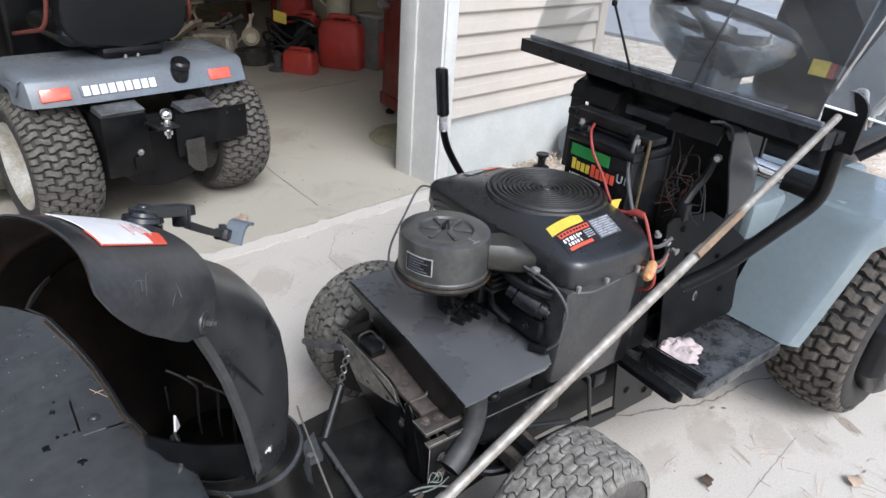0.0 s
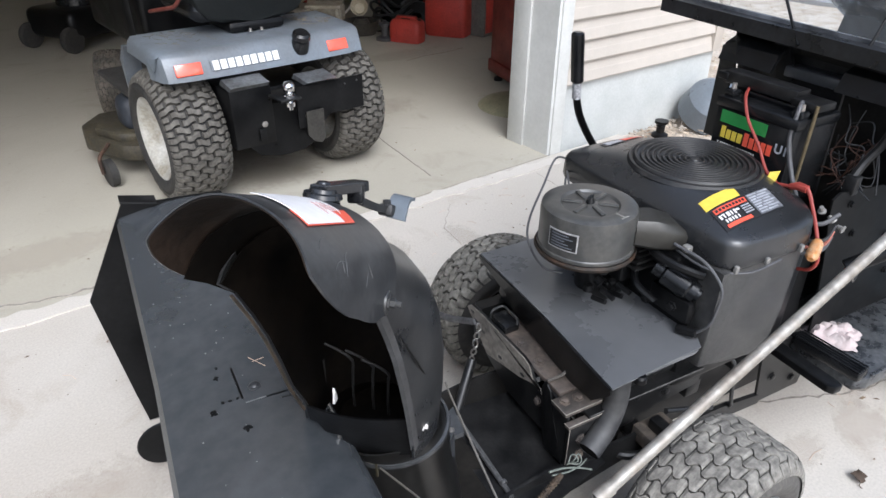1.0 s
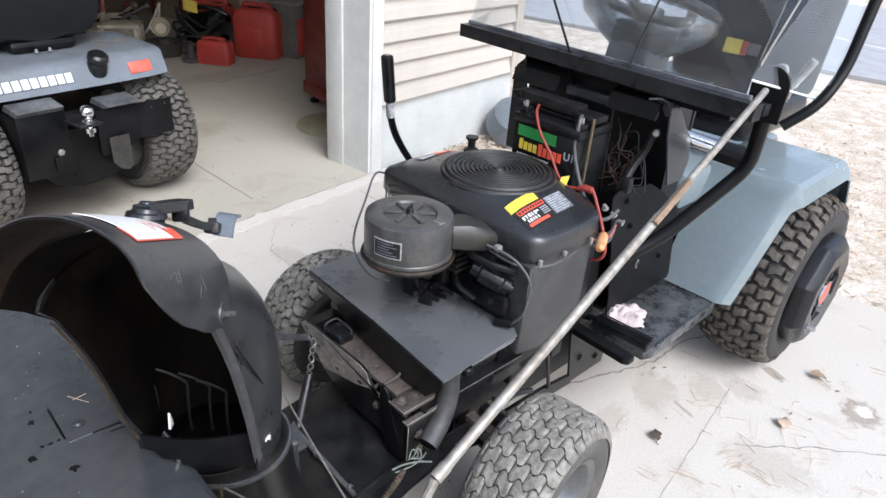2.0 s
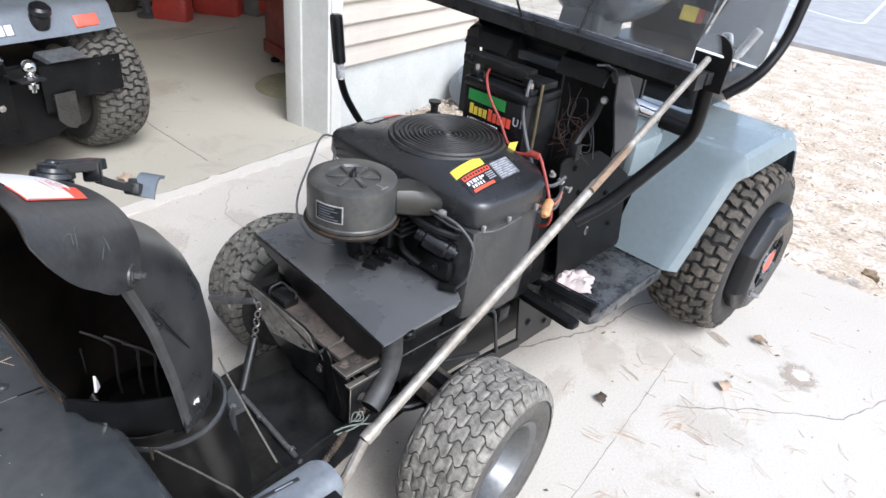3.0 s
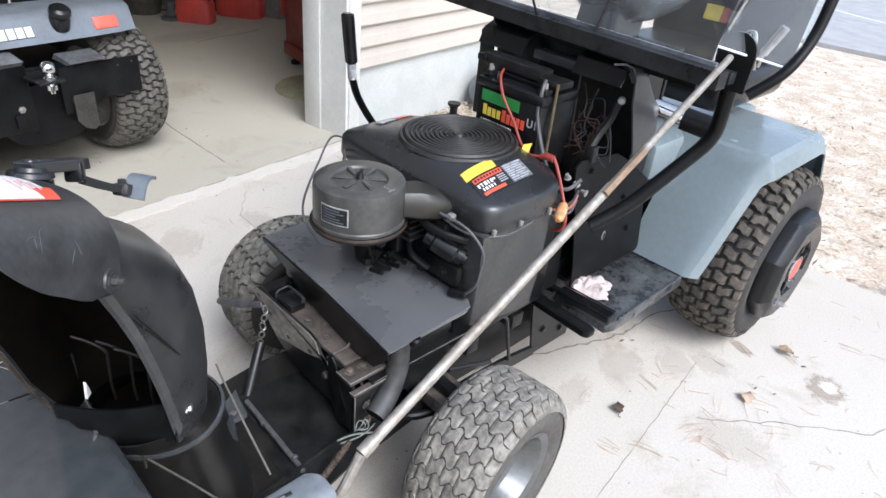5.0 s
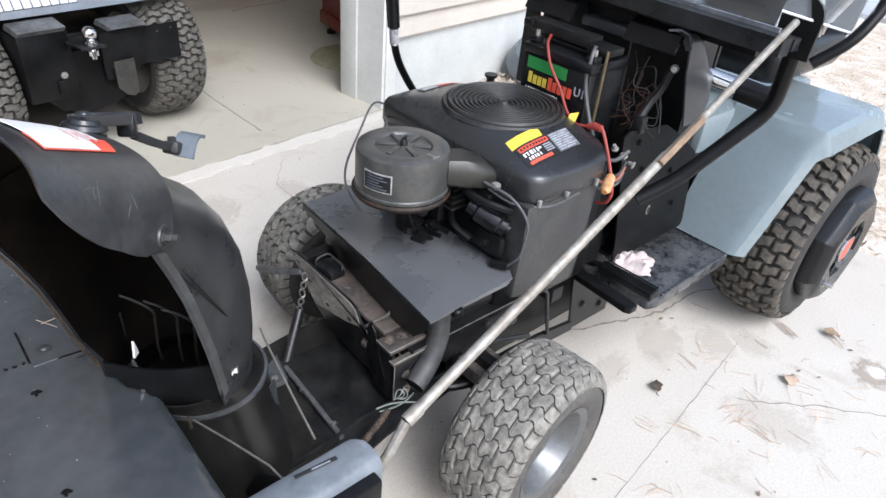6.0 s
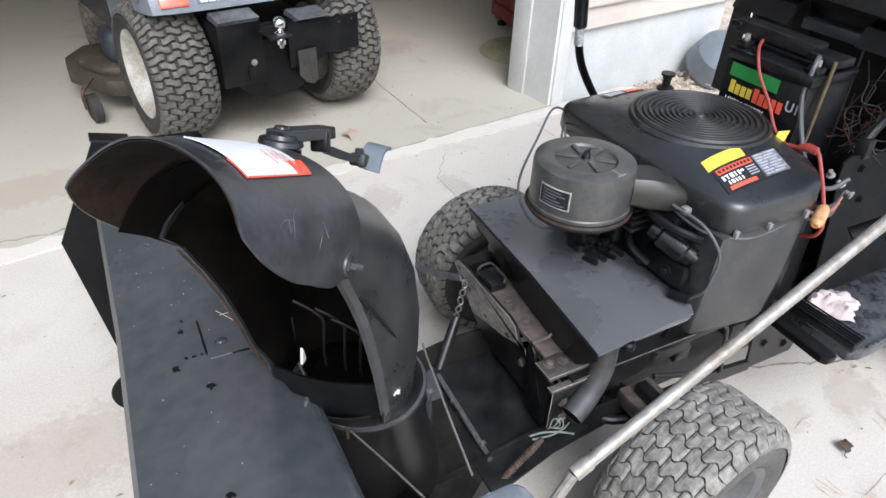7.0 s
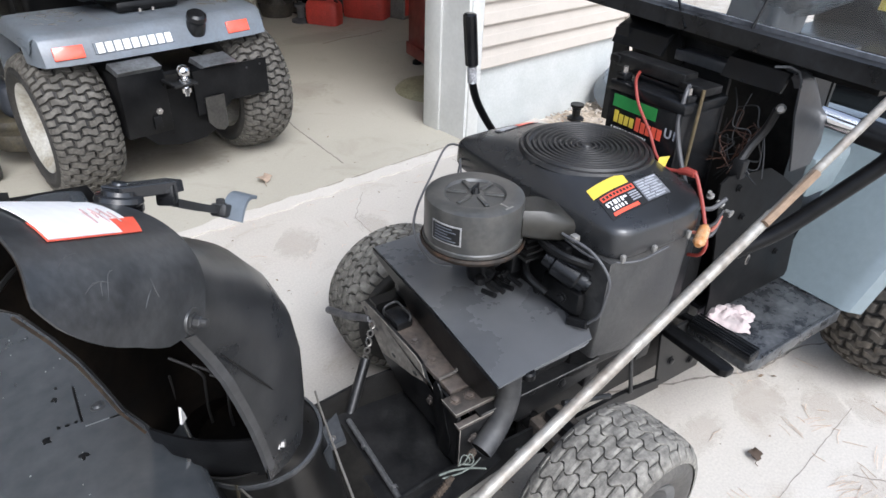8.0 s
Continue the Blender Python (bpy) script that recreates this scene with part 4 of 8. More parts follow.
tube(bm, [c + d * 0.85, c + d * 1.08], 0.013, 14)
ep("starter_motor", bm, PLASTIC, "glossy black cylinder")
bm = B()
box(bm, -0.21, -0.185, 0.06, 0.15, 0.62, 0.655, 0.008)
box(bm, -0.205, -0.18, 0.1, 0.2, 0.535, 0.585, 0.012)
tube(bm, spline([(-0.19, 0.08, 0.66), (-0.165, 0.11, 0.655), (-0.17, 0.16, 0.65), (-0.2, 0.2, 0.64)]), 0.008, 8)
tube(bm, spline([(-0.18, 0.06, 0.61), (-0.155, 0.09, 0.58), (-0.17, 0.13, 0.555)]), 0.007, 8)
for y, z in ((0.07, 0.64), (0.13, 0.645), (0.17, 0.57), (0.11, 0.55)):
    bolt(bm, (-0.168, y, z), (1, 0.2, 0), 0.007)
ep("fuel_pump", bm, BLACK)
bm = B()
tube(bm, spline([(-0.178, 0.14, 0.683), (-0.192, 0.2, 0.672), (-0.203, 0.237, 0.635), (-0.20, 0.24, 0.59), (-0.196, 0.236, 0.56), (-0.19, 0.216, 0.53)]), 0.0028, 8)
ep("fuel_hose", bm, GREYWIRE)
bm = B()
tube(bm, [(-0.19, 0.22, 0.533), (-0.18, 0.185, 0.524)], 0.009, 10)
ep("hose_end", bm, BLACK)
ep("hose_clamp", box(B(), -0.196, -0.182, 0.153, 0.168, 0.674, 0.687, 0.003), bpy.data.materials["clip_steel"])
bm = B()
tube(bm, spline([(-0.24, -0.235, 0.69), (-0.17, -0.2, 0.72), (-0.08, -0.12, 0.71), (-0.01, -0.065, 0.675), (0.005, -0.04, 0.64), (-0.01, -0.01, 0.6), (-0.05, 0.0, 0.58)]), 0.0023, 8)
tube(bm, spline([(-0.23, -0.23, 0.67), (-0.19, -0.18, 0.685), (-0.15, -0.11, 0.66)]), 0.0022, 6)
tube(bm, spline([(-0.22, -0.22, 0.665), (-0.18, -0.17, 0.66), (-0.16, -0.11, 0.63)]), 0.0022, 6)
ep("throttle_cable", bm, GREYWIRE, "grey cable looped round the canister")

# lever with grip on the far side
bm = B()
tube(bm, rounded([(-0.345, -0.38, 0.92), (-0.364, -0.38, 0.745), (-0.418, -0.38, 0.657), (-0.5, -0.38, 0.56), (-0.52, -0.36, 0.33)], 0.07, 8), 0.0095, 12)
lever = tp("lift_lever", bm, BLACK, "black steel lift lever")
bm = B()
tube(bm, [(-0.344, -0.38, 0.930), (-0.344, -0.38, 0.926), (-0.346, -0.38, 0.91), (-0.357, -0.38, 0.815), (-0.357, -0.38, 0.811)], [0.01, 0.0155, 0.016, 0.0155, 0.012], 14)
part("grip", bm, PLASTIC, lever, "black ribbed grip")
bm = B()
tube(bm, [(-0.3575, -0.38, 0.81), (-0.361, -0.38, 0.772)], 0.0112, 12)
part("lever_label", bm, mat("lever_sticker", (0.45, 0.45, 0.46), 0.4, vary=0.5, scale=150), lever, "small grey printed sleeve")

# dash tower, cowl and firewall
bm = B()
for s in (1, -1):
    prism(bm, [(-0.80, 0.62), (-0.79, 0.87), (-0.80, 0.915), (-0.86, 0.93), (-0.9, 0.33), (-0.80, 0.33)], "y", s * 0.17, s * 0.176)
box(bm, -0.9, -0.89, -0.17, 0.17, 0.33, 0.9)
tp("dash_tower", bm, BLACKDUST, "open black dash tower with loose wires")
bm = B()
prism(bm, [(-0.634, 0.40), (-0.594, 0.554), (-0.557, 0.668), (-0.553, 0.70), (-0.57, 0.712), (-0.72, 0.697), (-0.78, 0.665), (-0.905, 0.585), (-0.965, 0.345), (-0.64, 0.345)], "y", 0.180, 0.184)
prism(bm, [(-0.40, 0.42), (-0.42, 0.56), (-0.60, 0.60), (-0.62, 0.345), (-0.5, 0.35)], "y", 0.15, 0.154)
for u, z in ((-0.616, 0.678), (-0.66, 0.6), (-0.80, 0.56), (-0.86, 0.45)):
    bolt(bm, (u, 0.185, z), (0, 1, 0), 0.0055)
for u, z in ((-0.5, 0.45), (-0.46, 0.5)):
    bolt(bm, (u, 0.155, z), (0, 1, 0), 0.006)
tp("side_panel", bm, mat("dusty_panel", (0.004, 0.0042, 0.0046), 0.5, vary=0.3, scale=10, second=(0.011, 0.0108, 0.0105), amount=0.4, spec=0.14))
part("panel_hole", lathe(B(), [(0, 0.0008), (0.009, 0.0008), (0.012, 0.0)], 14, pose(-0.7475, 0.1845, 0.462, -90, 0, 0) @ Matrix.Diagonal((0.7, 1.2, 1, 1))), STEEL, bpy.data.objects["side_panel"], "bright-edged slot")
part("panel_hole", lathe(B(), [(0, 0.0012), (0.007, 0.0012), (0.007, 0.0)], 14, pose(-0.7475, 0.1847, 0.462, -90, 0, 0) @ Matrix.Diagonal((0.7, 1.2, 1, 1))), BLACKINK, bpy.data.objects["side_panel"])
bm = B()
rows = []
for k in range(9):
    a = k / 8
    u = -0.597 - 0.088 * a
    zt = 0.934 - 0.05 * a ** 2.2
    rows.append([(u + 0.02, 0.205, zt - 0.004), (u + 0.01, 0.226, zt), (u, 0.238, zt - 0.006), (u - 0.006, 0.243, zt - 0.022), (u - 0.02 - 0.03 * a, 0.243, 0.85 - 0.02 * a), (u - 0.055 - 0.01 * a, 0.243, 0.77), (u - 0.072 + 0.02 * a, 0.243, 0.727 + 0.0 * a)])
sheet(bm, rows, 0.004)
tp("cowl_side", bm, mat("grey_black_cowl", (0.048, 0.051, 0.055), 0.3, vary=0.15, scale=8), "grey-black moulded cowl side", angle=60)
bm = B()
prism(bm, [(-0.61, 0.88), (-0.625, 0.915), (-0.66, 0.93), (-0.86, 0.935), (-0.86, 0.928), (-0.66, 0.92), (-0.63, 0.905), (-0.618, 0.878)], "y", 0.085, 0.21)
prism(bm, [(-0.61, 0.88), (-0.625, 0.915), (-0.66, 0.93), (-0.86, 0.935), (-0.86, 0.928), (-0.66, 0.92), (-0.63, 0.905), (-0.618, 0.878)], "y", -0.2, -0.062)
prism(bm, [(-0.2, 0.70), (-0.2, 0.91), (-0.165, 0.925), (-0.155, 0.86), (-0.165, 0.80), (-0.16, 0.70)], "x", -0.622, -0.617)
tp("cowl_lip", bm, PLASTIC)
bm = B()
box(bm, -0.683, -0.648, -0.055, 0.068, 0.886, 0.894, 0.003)
box(bm, -0.652, -0.647, -0.055, 0.068, 0.872, 0.893, 0.002)
tp("dash_ledge", bm, mat("ledge_grey", (0.055, 0.057, 0.06), 0.3, vary=0.2, scale=14), "worn grey ledge")
bm = B()
prism(bm, [(-0.10, 0.93), (-0.06, 0.93), (-0.035, 0.865), (-0.05, 0.845), (-0.075, 0.86), (-0.09, 0.9)], "x", -0.665, -0.655)
tp("dash_tab", bm, BLACK)
bm = B()
prism(bm, [(-0.165, 0.45), (-0.17, 0.89), (-0.155, 0.91), (-0.07, 0.905), (-0.055, 0.872), (0.075, 0.868), (0.09, 0.45)], "x", -0.668, -0.660)
prism(bm, [(-0.2, 0.70), (-0.2, 0.93), (0.06, 0.93), (0.06, 0.88), (-0.165, 0.89), (-0.165, 0.70)], "x", -0.690, -0.684)
tp("firewall", bm, BLACKDUST, "black firewall behind the battery")
bm = B()
box(bm, -0.885, -0.64, -0.165, 0.165, 0.35, 0.36)
tp("dash_floor", bm, BLACK)
bm = B()
tube(bm, spline([(-0.632, 0.205, 0.845), (-0.64, 0.19, 0.80), (-0.628, 0.178, 0.765), (-0.61, 0.175, 0.735)]), 0.0085, 8)
box(bm, -0.62, -0.60, 0.165, 0.19, 0.70, 0.74, 0.004)
tp("choke_linkage", bm, mat("dull_bracket", (0.018, 0.018, 0.018), 0.45, 0.2))
bm = B()
lathe(bm, [(0, 0.011), (0.006, 0.011), (0.009, 0.006), (0.009, 0)], 14, pose(-0.628, 0.212, 0.85, 0, 80, 25))
tp("ignition_knob", bm, bpy.data.materials["clip_steel"])
COPPER = mat("bare_copper", (0.07, 0.03, 0.018), 0.5, 0.3, vary=0.3)
for k in range(16):
    bm = B()
    a = Vector((-0.66, random.uniform(0.07, 0.19), random.uniform(0.76, 0.84)))
    b = Vector((-0.63, random.uniform(0.09, 0.2), random.uniform(0.67, 0.74)))
    pts = [a.lerp(b, i / 5) + Vector((random.uniform(-0.015, 0.02), random.uniform(-0.028, 0.028), random.uniform(-0.02, 0.02))) for i in range(6)]
    tube(bm, spline(pts, 5), random.uniform(0.0008, 0.0016), 6)
    tp("wiring", bm, (COPPER, WIRE, WIRE, COPPER, WIRE)[k % 5])

# bar, windshield, frame tubes
bm = B()
tube(bm, [(-0.65, -0.42, 0.962), (-0.585, 0.425, 0.958)], 0.016, square=True)
tube(bm, [(-0.676, -0.40, 0.962), (-0.615, 0.43, 0.960)], 0.011, square=True)
# Black raised to grey, so that the paint itself holds the bar's light.
tp("windshield_bar", bm, mat("lit_bar_paint", (0.009, 0.0095, 0.0105), 0.3, spec=0.5, vary=0.3, scale=14, second=(0.026, 0.027, 0.029), amount=0.4), "black square steel bar", smooth=False)
# Strip added for the highlight along the bar's top edge.
bm = B()
tube(bm, [(-0.668, -0.42, 0.9815), (-0.602, 0.40, 0.9785)], 0.004, square=True)
tp("bar_top_line", bm, mat("bar_highlight_grey", (0.22, 0.23, 0.25), 0.25, vary=0.2, scale=6, second=(0.05, 0.052, 0.056)), "thin grey strip standing for the bar's highlight", smooth=False)
bm = B()
tube(bm, [(-0.69, -0.21, 0.942), (-0.655, 0.36, 0.938)], 0.022, square=True)
tp("dash_bar", bm, BLACK, smooth=False)
bm = B()
glass = [[(-0.685, -0.43, 0.98), (-0.625, 0.38, 0.98), (-0.62, 0.382, 1.01), (-0.69, 0.5, 0.985)], [(-0.86, -0.43, 1.45), (-0.82, 0.38, 1.45), (-0.815, 0.45, 1.45), (-0.81, 0.5, 1.45)]]
sheet(bm, glass, 0.004)
ws = tp("windshield", bm, CLEAR, "clear plastic windshield", smooth=False)
ws.visible_shadow = False
bm = B()
tube(bm, [(-0.617, 0.384, 0.975), (-0.615, 0.386, 1.008), (-0.69, 0.5, 0.985)], 0.0025, 6)
tp("windshield_edge", bm, mat("cut_edge", (0.8, 0.82, 0.83), 0.3))
bm = B()
tube(bm, rounded([(-0.645, 0.455, 0.93), (-0.675, 0.498, 0.978), (-0.722, 0.51, 1.04), (-0.79, 0.51, 1.3), (-0.83, 0.51, 1.5)], 0.05), 0.0105, 12)
tp("windshield_frame", bm, BLACK, "bent black tube frame")
bm = B()
tube(bm, rounded([(-0.54, 0.255, 0.59), (-0.60, 0.30, 0.64), (-0.70, 0.40, 0.815), (-0.665, 0.412, 0.9), (-0.66, 0.413, 0.98)], 0.06), 0.0155, 12)
tp("support_arm", bm, BLACK, "bent black steel arm")
bm = B()
prism(bm, [(0.374, 0.93), (0.374, 1.0)] + [(0.411 - 0.037 * math.cos(radians(a)), 1.0 + 0.037 * math.sin(radians(a))) for a in range(15, 180, 15)] + [(0.448, 1.0), (0.446, 0.93)], "x", -0.650, -0.643)
tp("arm_plate", bm, BLACK)
bm = B()
tube(bm, rounded([(-0.72, 0.388, 0.95), (-0.72, 0.390, 1.026), (-0.72, 0.406, 1.028), (-0.72, 0.424, 0.96)], 0.012), 0.0045, 8)
tube(bm, [(-0.80, 0.40, 0.95), (-0.80, 0.403, 0.975), (-0.80, 0.404, 0.978), (-0.80, 0.43, 1.035)], [0.005, 0.005, 0.009, 0.009], 10)
tp("control_lever", bm, STEEL)
for a, b in (((-0.60, -0.01, 0.95), (-0.68, -0.17, 1.10)), ((-0.605, 0.122, 0.96), (-0.80, 0.098, 1.25))):
    bm = B()
    tube(bm, [a, b], 0.003, 8)
    lathe(bm, [(0, 0.008), (0.006, 0.006), (0.0075, 0), (0.006, -0.006), (0, -0.008)], 12, Matrix.Translation(b))
    tp("stay_rod", bm, BLACK, "thin black stay rod")

# steering column and wheel in clear film
bm = B()
box(bm, -0.06, 0.06, -0.062, 0.062, -0.1, 0.1, 0.012, 3, pose(-0.87, -0.01, 0.93, 0, -14, 0))
tp("steering_column", bm, mat("grey_column", (0.09, 0.095, 0.10), 0.5))
sm = pose(-0.875, 0.0, 1.075) @ pose(0, 0, 0, 0, -19, 0) @ Matrix.Diagonal((0.9, 0.9, 1, 1))
bm = B()
ring = [sm @ Vector((0.18 * math.cos(2 * math.pi * i / 40), 0.18 * math.sin(2 * math.pi * i / 40), 0)) for i in range(41)]
tube(bm, ring, 0.014, 10, caps=False)
for a in (0, 125, 235):
    tube(bm, [sm @ Vector((0.03 * math.cos(radians(a)), 0.03 * math.sin(radians(a)), -0.03)), sm @ Vector((0.17 * math.cos(radians(a)), 0.17 * math.sin(radians(a)), -0.003))], 0.013, 8)
lathe(bm, [(0, 0.0), (0.04, -0.005), (0.045, -0.03), (0, -0.06)], 20, sm)
wheel = tp("steering_wheel", bm, PLASTIC, "black steering wheel wrapped in clear film")
bm = B()
rows = []
for i in range(37):
    a = 2 * math.pi * i / 36
    wob = [noise.noise(Vector((math.cos(a) * 2, math.sin(a) * 2, k))) for k in range(5)]
    rows.append([sm @ Vector(((r + 0.012 * w) * math.cos(a), (r + 0.012 * w) * math.sin(a), h + 0.015 * w)) for (r, h), w in zip(((0.188, -0.012), (0.192, -0.02), (0.172, -0.055), (0.12, -0.09), (0.075, -0.11)), wob)])
sheet(bm, rows, 0.0006)
film_ob = part("film", bm, FILM, wheel, "wrinkled clear film", angle=80)
film_ob.visible_shadow = False

# seat
bm = B()
box(bm, -1.55, -1.13, -0.24, 0.24, 0.72, 0.84, 0.05, 4)
seat = tp("seat", bm, PLASTIC, "black vinyl seat")
bm = B()
box(bm, -0.05, 0.05, -0.235, 0.235, -0.25, 0.22, 0.048, 5, pose(-1.575, 0, 1.04, 0, -12, 0))
seat_back = tp("seat_back", bm, mat("seat_vinyl", (0.0045, 0.005, 0.0055), 0.5, spec=0.2, vary=0.1, scale=6), "black seat backrest")
# Yellow and red are dimmed here for the windshield's haze in front of them.
for name, v0, v1, z0, z1, m in (("seat_label", -0.055, 0.0, 0.895, 0.94, mat("dimmed_yellow", (0.42, 0.33, 0.05), 0.5)), ("seat_label_band", 0.002, 0.022, 0.895, 0.938, mat("dimmed_red", (0.22, 0.05, 0.04), 0.5)), ("seat_label_panel", 0.024, 0.06, 0.90, 0.935, GREYWIRE)):
    decal(name, [(-1.495 - 0.213 * (z0 - 0.9), v0, z0), (-1.495 - 0.213 * (z0 - 0.9), v1, z0), (-1.495 - 0.213 * (z1 - 0.9), v1, z1), (-1.495 - 0.213 * (z1 - 0.9), v0, z1)], m, seat_back, 0.002)

# fenders and footboards
for s in (1, -1):
    bm = B()
    profile = [(-0.955, 0.335), (-0.995, 0.42), (-1.045, 0.525), (-1.095, 0.63), (-1.112, 0.663), (-1.119, 0.669), (-1.25, 0.678), (-1.40, 0.686), (-1.410, 0.682), (-1.47, 0.60), (-1.50, 0.5)]
    rows = []
    for k, (u, z) in enumerate(profile):
        out = 0.345 + 0.05 * min(1, k / 4) + (0.03 * min(1, max(0, (k - 4) / 4)))
        t = min(1, k / 4)
        fl = 0.018 + 0.03 * t
        rows.append([(u, s * 0.16, z), (u, s * 0.24, z), (u, s * (out - 0.03), z), (u - 0.002, s * (out - 0.008), z - 0.002), (u - 0.006 * (1 - t), s * (out + 0.004), z - 0.012 * t), (u - 0.03 * (1 - t) , s * (out + 0.022), z - fl * t - 0.004)])
    sheet(bm, rows, 0.004, s < 0)
    tp("fender", bm, GREYPAINT, "glossy blue-grey steel fender", angle=24)
    bm = B()
    prism(bm, [(-0.60, s * 0.16), (-0.60, s * 0.325), (-0.63, s * 0.337), (-0.955, s * 0.338), (-0.985, s * 0.30), (-0.985, s * 0.16)], "z", 0.30, 0.332, 0.004)
    board = tp("footboard", bm, mat("worn_footboard", (0.015, 0.016, 0.018), 0.28, spec=0.6, vary=0.45, scale=24, second=(0.085, 0.088, 0.09), amount=0.42, bump=0.1, bump_scale=70) if s > 0 else bpy.data.materials["worn_footboard"], "scuffed black footboard")
    va, vb = sorted((s * 0.331, s * 0.338))
    part("edge_lip", box(B(), -0.95, -0.64, va, vb, 0.3325, 0.3365, 0.0012, 1), bpy.data.materials["worn_footboard"], board)
    va, vb = sorted((s * 0.17, s * 0.32))
    part("edge_lip", box(B(), -0.981, -0.974, va, vb, 0.3325, 0.337, 0.0012, 1), bpy.data.materials["worn_footboard"], board)
bm = B()
box(bm, -1.6, -0.95, -0.17, 0.17, 0.55, 0.66, 0.02)
tp("seat_pan", bm, GREYPAINT)
bm = B()
m = pose(-0.611, 0.256, 0.343, 0, 6, 2)
box(bm, -0.018, 0.019, -0.076, 0.076, -0.016, 0.01, 0.007, 2, m)
pedal = tp("pedal", bm, PLASTIC, "black ribbed rubber pedal")
for k in range(5):
    part("rib", box(B(), -0.0165 + 0.0075 * k, -0.0125 + 0.0075 * k, -0.074, 0.074, 0.0105, 0.0145, 0.0012, 1, m), PLASTIC, pedal)
part("pedal_end", tube(B(), [m @ Vector((0.0, -0.074, -0.003)), m @ Vector((0.002, -0.125, -0.01))], 0.01, 10), BLACK, pedal)
bm = B()
prism(bm, [(-0.548, 0.13), (-0.512, 0.13), (-0.504, 0.32), (-0.512, 0.333), (-0.535, 0.335), (-0.54, 0.32)], "z", 0.334, 0.352, 0.003)
part("pedal_arm", bm, BLACK, pedal, "flat black pedal arm")
bm = B()
tube(bm, [(-0.77, 0.215, 0.815), (-0.81, 0.31, 0.797)], 0.019, 14)
tp("chrome_sleeve", bm, CHROME, "shiny steel sleeve")
bm = B()
tube(bm, [(-0.80, 0.28, 0.80), (-0.82, 0.36, 0.79)], 0.026, 14)
tp("lever_console", bm, BLACK)

# battery
battery = thing("battery", TM @ pose(-0.568, 0.004, 0.655), "black lead-acid battery with green, red and yellow label", "battery")
bm = B()
box(bm, -0.063, 0.063, -0.094, 0.094, 0, 0.165, 0.005)
part("case", bm, PLASTIC, battery)
bm = B()
box(bm, -0.066, 0.066, -0.097, 0.097, 0.165, 0.186, 0.004)
box(bm, -0.05, 0.02, -0.07, 0.07, 0.186, 0.198, 0.004)
for y in (-0.08, 0.08):
    box(bm, 0.03, 0.055, y - 0.012, y + 0.012, 0.186, 0.2, 0.003)
part("cover", bm, PLASTIC, battery)
bm = B()
box(bm, -0.02, 0.022, -0.128, 0.05, 0.2, 0.226, 0.004)
box(bm, -0.026, 0.03, 0.045, 0.104, 0.198, 0.214, 0.003)
box(bm, -0.024, 0.026, -0.142, -0.115, 0.206, 0.222, 0.003)
part("hold_down", bm, BLACKDUST, battery, "black steel hold-down strap")
bm = B()
tube(bm, [(0.03, 0.102, 0.213), (0.04, 0.108, 0.0)], 0.0035, 8)
part("hold_down_rod", bm, mat("brass_rod", (0.16, 0.125, 0.07), 0.45, 0.5), battery)
for y in (-0.08, 0.08):
    part("terminal", lathe(B(), [(0, 0.212), (0.005, 0.212), (0.006, 0.2), (0.009, 0.2), (0.009, 0.19)], 8, pose(0.042, y, 0)), STEEL, battery)
fx = 0.0635
def face_label(name, y0, y1, z0, z1, material, lift):
    return decal(name, [(fx, y0, z0), (fx, y1, z0), (fx, y1, z1), (fx, y0, z1)], material, battery, lift)
face_label("label_green_band", -0.078, 0.035, 0.134, 0.160, GREEN, 0.001)
for k in range(4):
    face_label("label_letter_block", -0.07 + 0.014 * k, -0.059 + 0.014 * k, 0.102, 0.122 + (0.005 if k == 0 else 0), YELLOW, 0.001)
for k in range(5):
    face_label("label_letter_block", -0.012 + 0.014 * k, -0.001 + 0.014 * k, 0.100, 0.122 + (0.006 if k == 0 else 0), REDINK, 0.001)


def lettering(name, text, at, size, material, parent):
    """Raised flat letters on a face that looks along +x."""
    cu = bpy.data.curves.new(name, "FONT")
    cu.body, cu.size, cu.extrude, cu.align_x, cu.offset = text, size, 0.0004, "LEFT", size * 0.02
    tmp = bpy.data.objects.new(name, cu)
    scene.collection.objects.link(tmp)
    me = bpy.data.meshes.new_from_object(tmp.evaluated_get(bpy.context.evaluated_depsgraph_get()))
    bpy.data.objects.remove(tmp)
    me.transform(Matrix.Translation(at) @ pose(0, 0, 0, 90, 0, 90))
    me.materials.clear()
    me.materials.append(material)
    ob = new(name, me)
    ob.parent = parent
    return ob


lettering("label_word", "LAWN & GARDEN", (fx + 0.0012, -0.074, 0.084), 0.0115, WHITE, battery)
lettering("label_size", "U1", (fx + 0.0012, 0.06, 0.112), 0.026, bpy.data.materials["label_grey"], battery)
face_label("label_mark", 0.066, 0.08, 0.05, 0.062, bpy.data.materials["label_grey"], 0.001)

# cables from the battery
bm = B()
tube(bm, spline([(-0.545, -0.055, 0.858), (-0.508, -0.03, 0.850), (-0.492, 0.0, 0.815), (-0.488, 0.04, 0.775), (-0.482, 0.075, 0.735), (-0.475, 0.11, 0.722)]), 0.0031, 8)
tube(bm, spline([(-0.475, 0.11, 0.722), (-0.478, 0.14, 0.728), (-0.482, 0.165, 0.735), (-0.478, 0.19, 0.705), (-0.46, 0.225, 0.665), (-0.455, 0.243, 0.625), (-0.455, 0.235, 0.60), (-0.46, 0.21, 0.585)]), 0.0037, 8)
tp("positive_cable", bm, REDWIRE, "red battery cable")
bm = B()
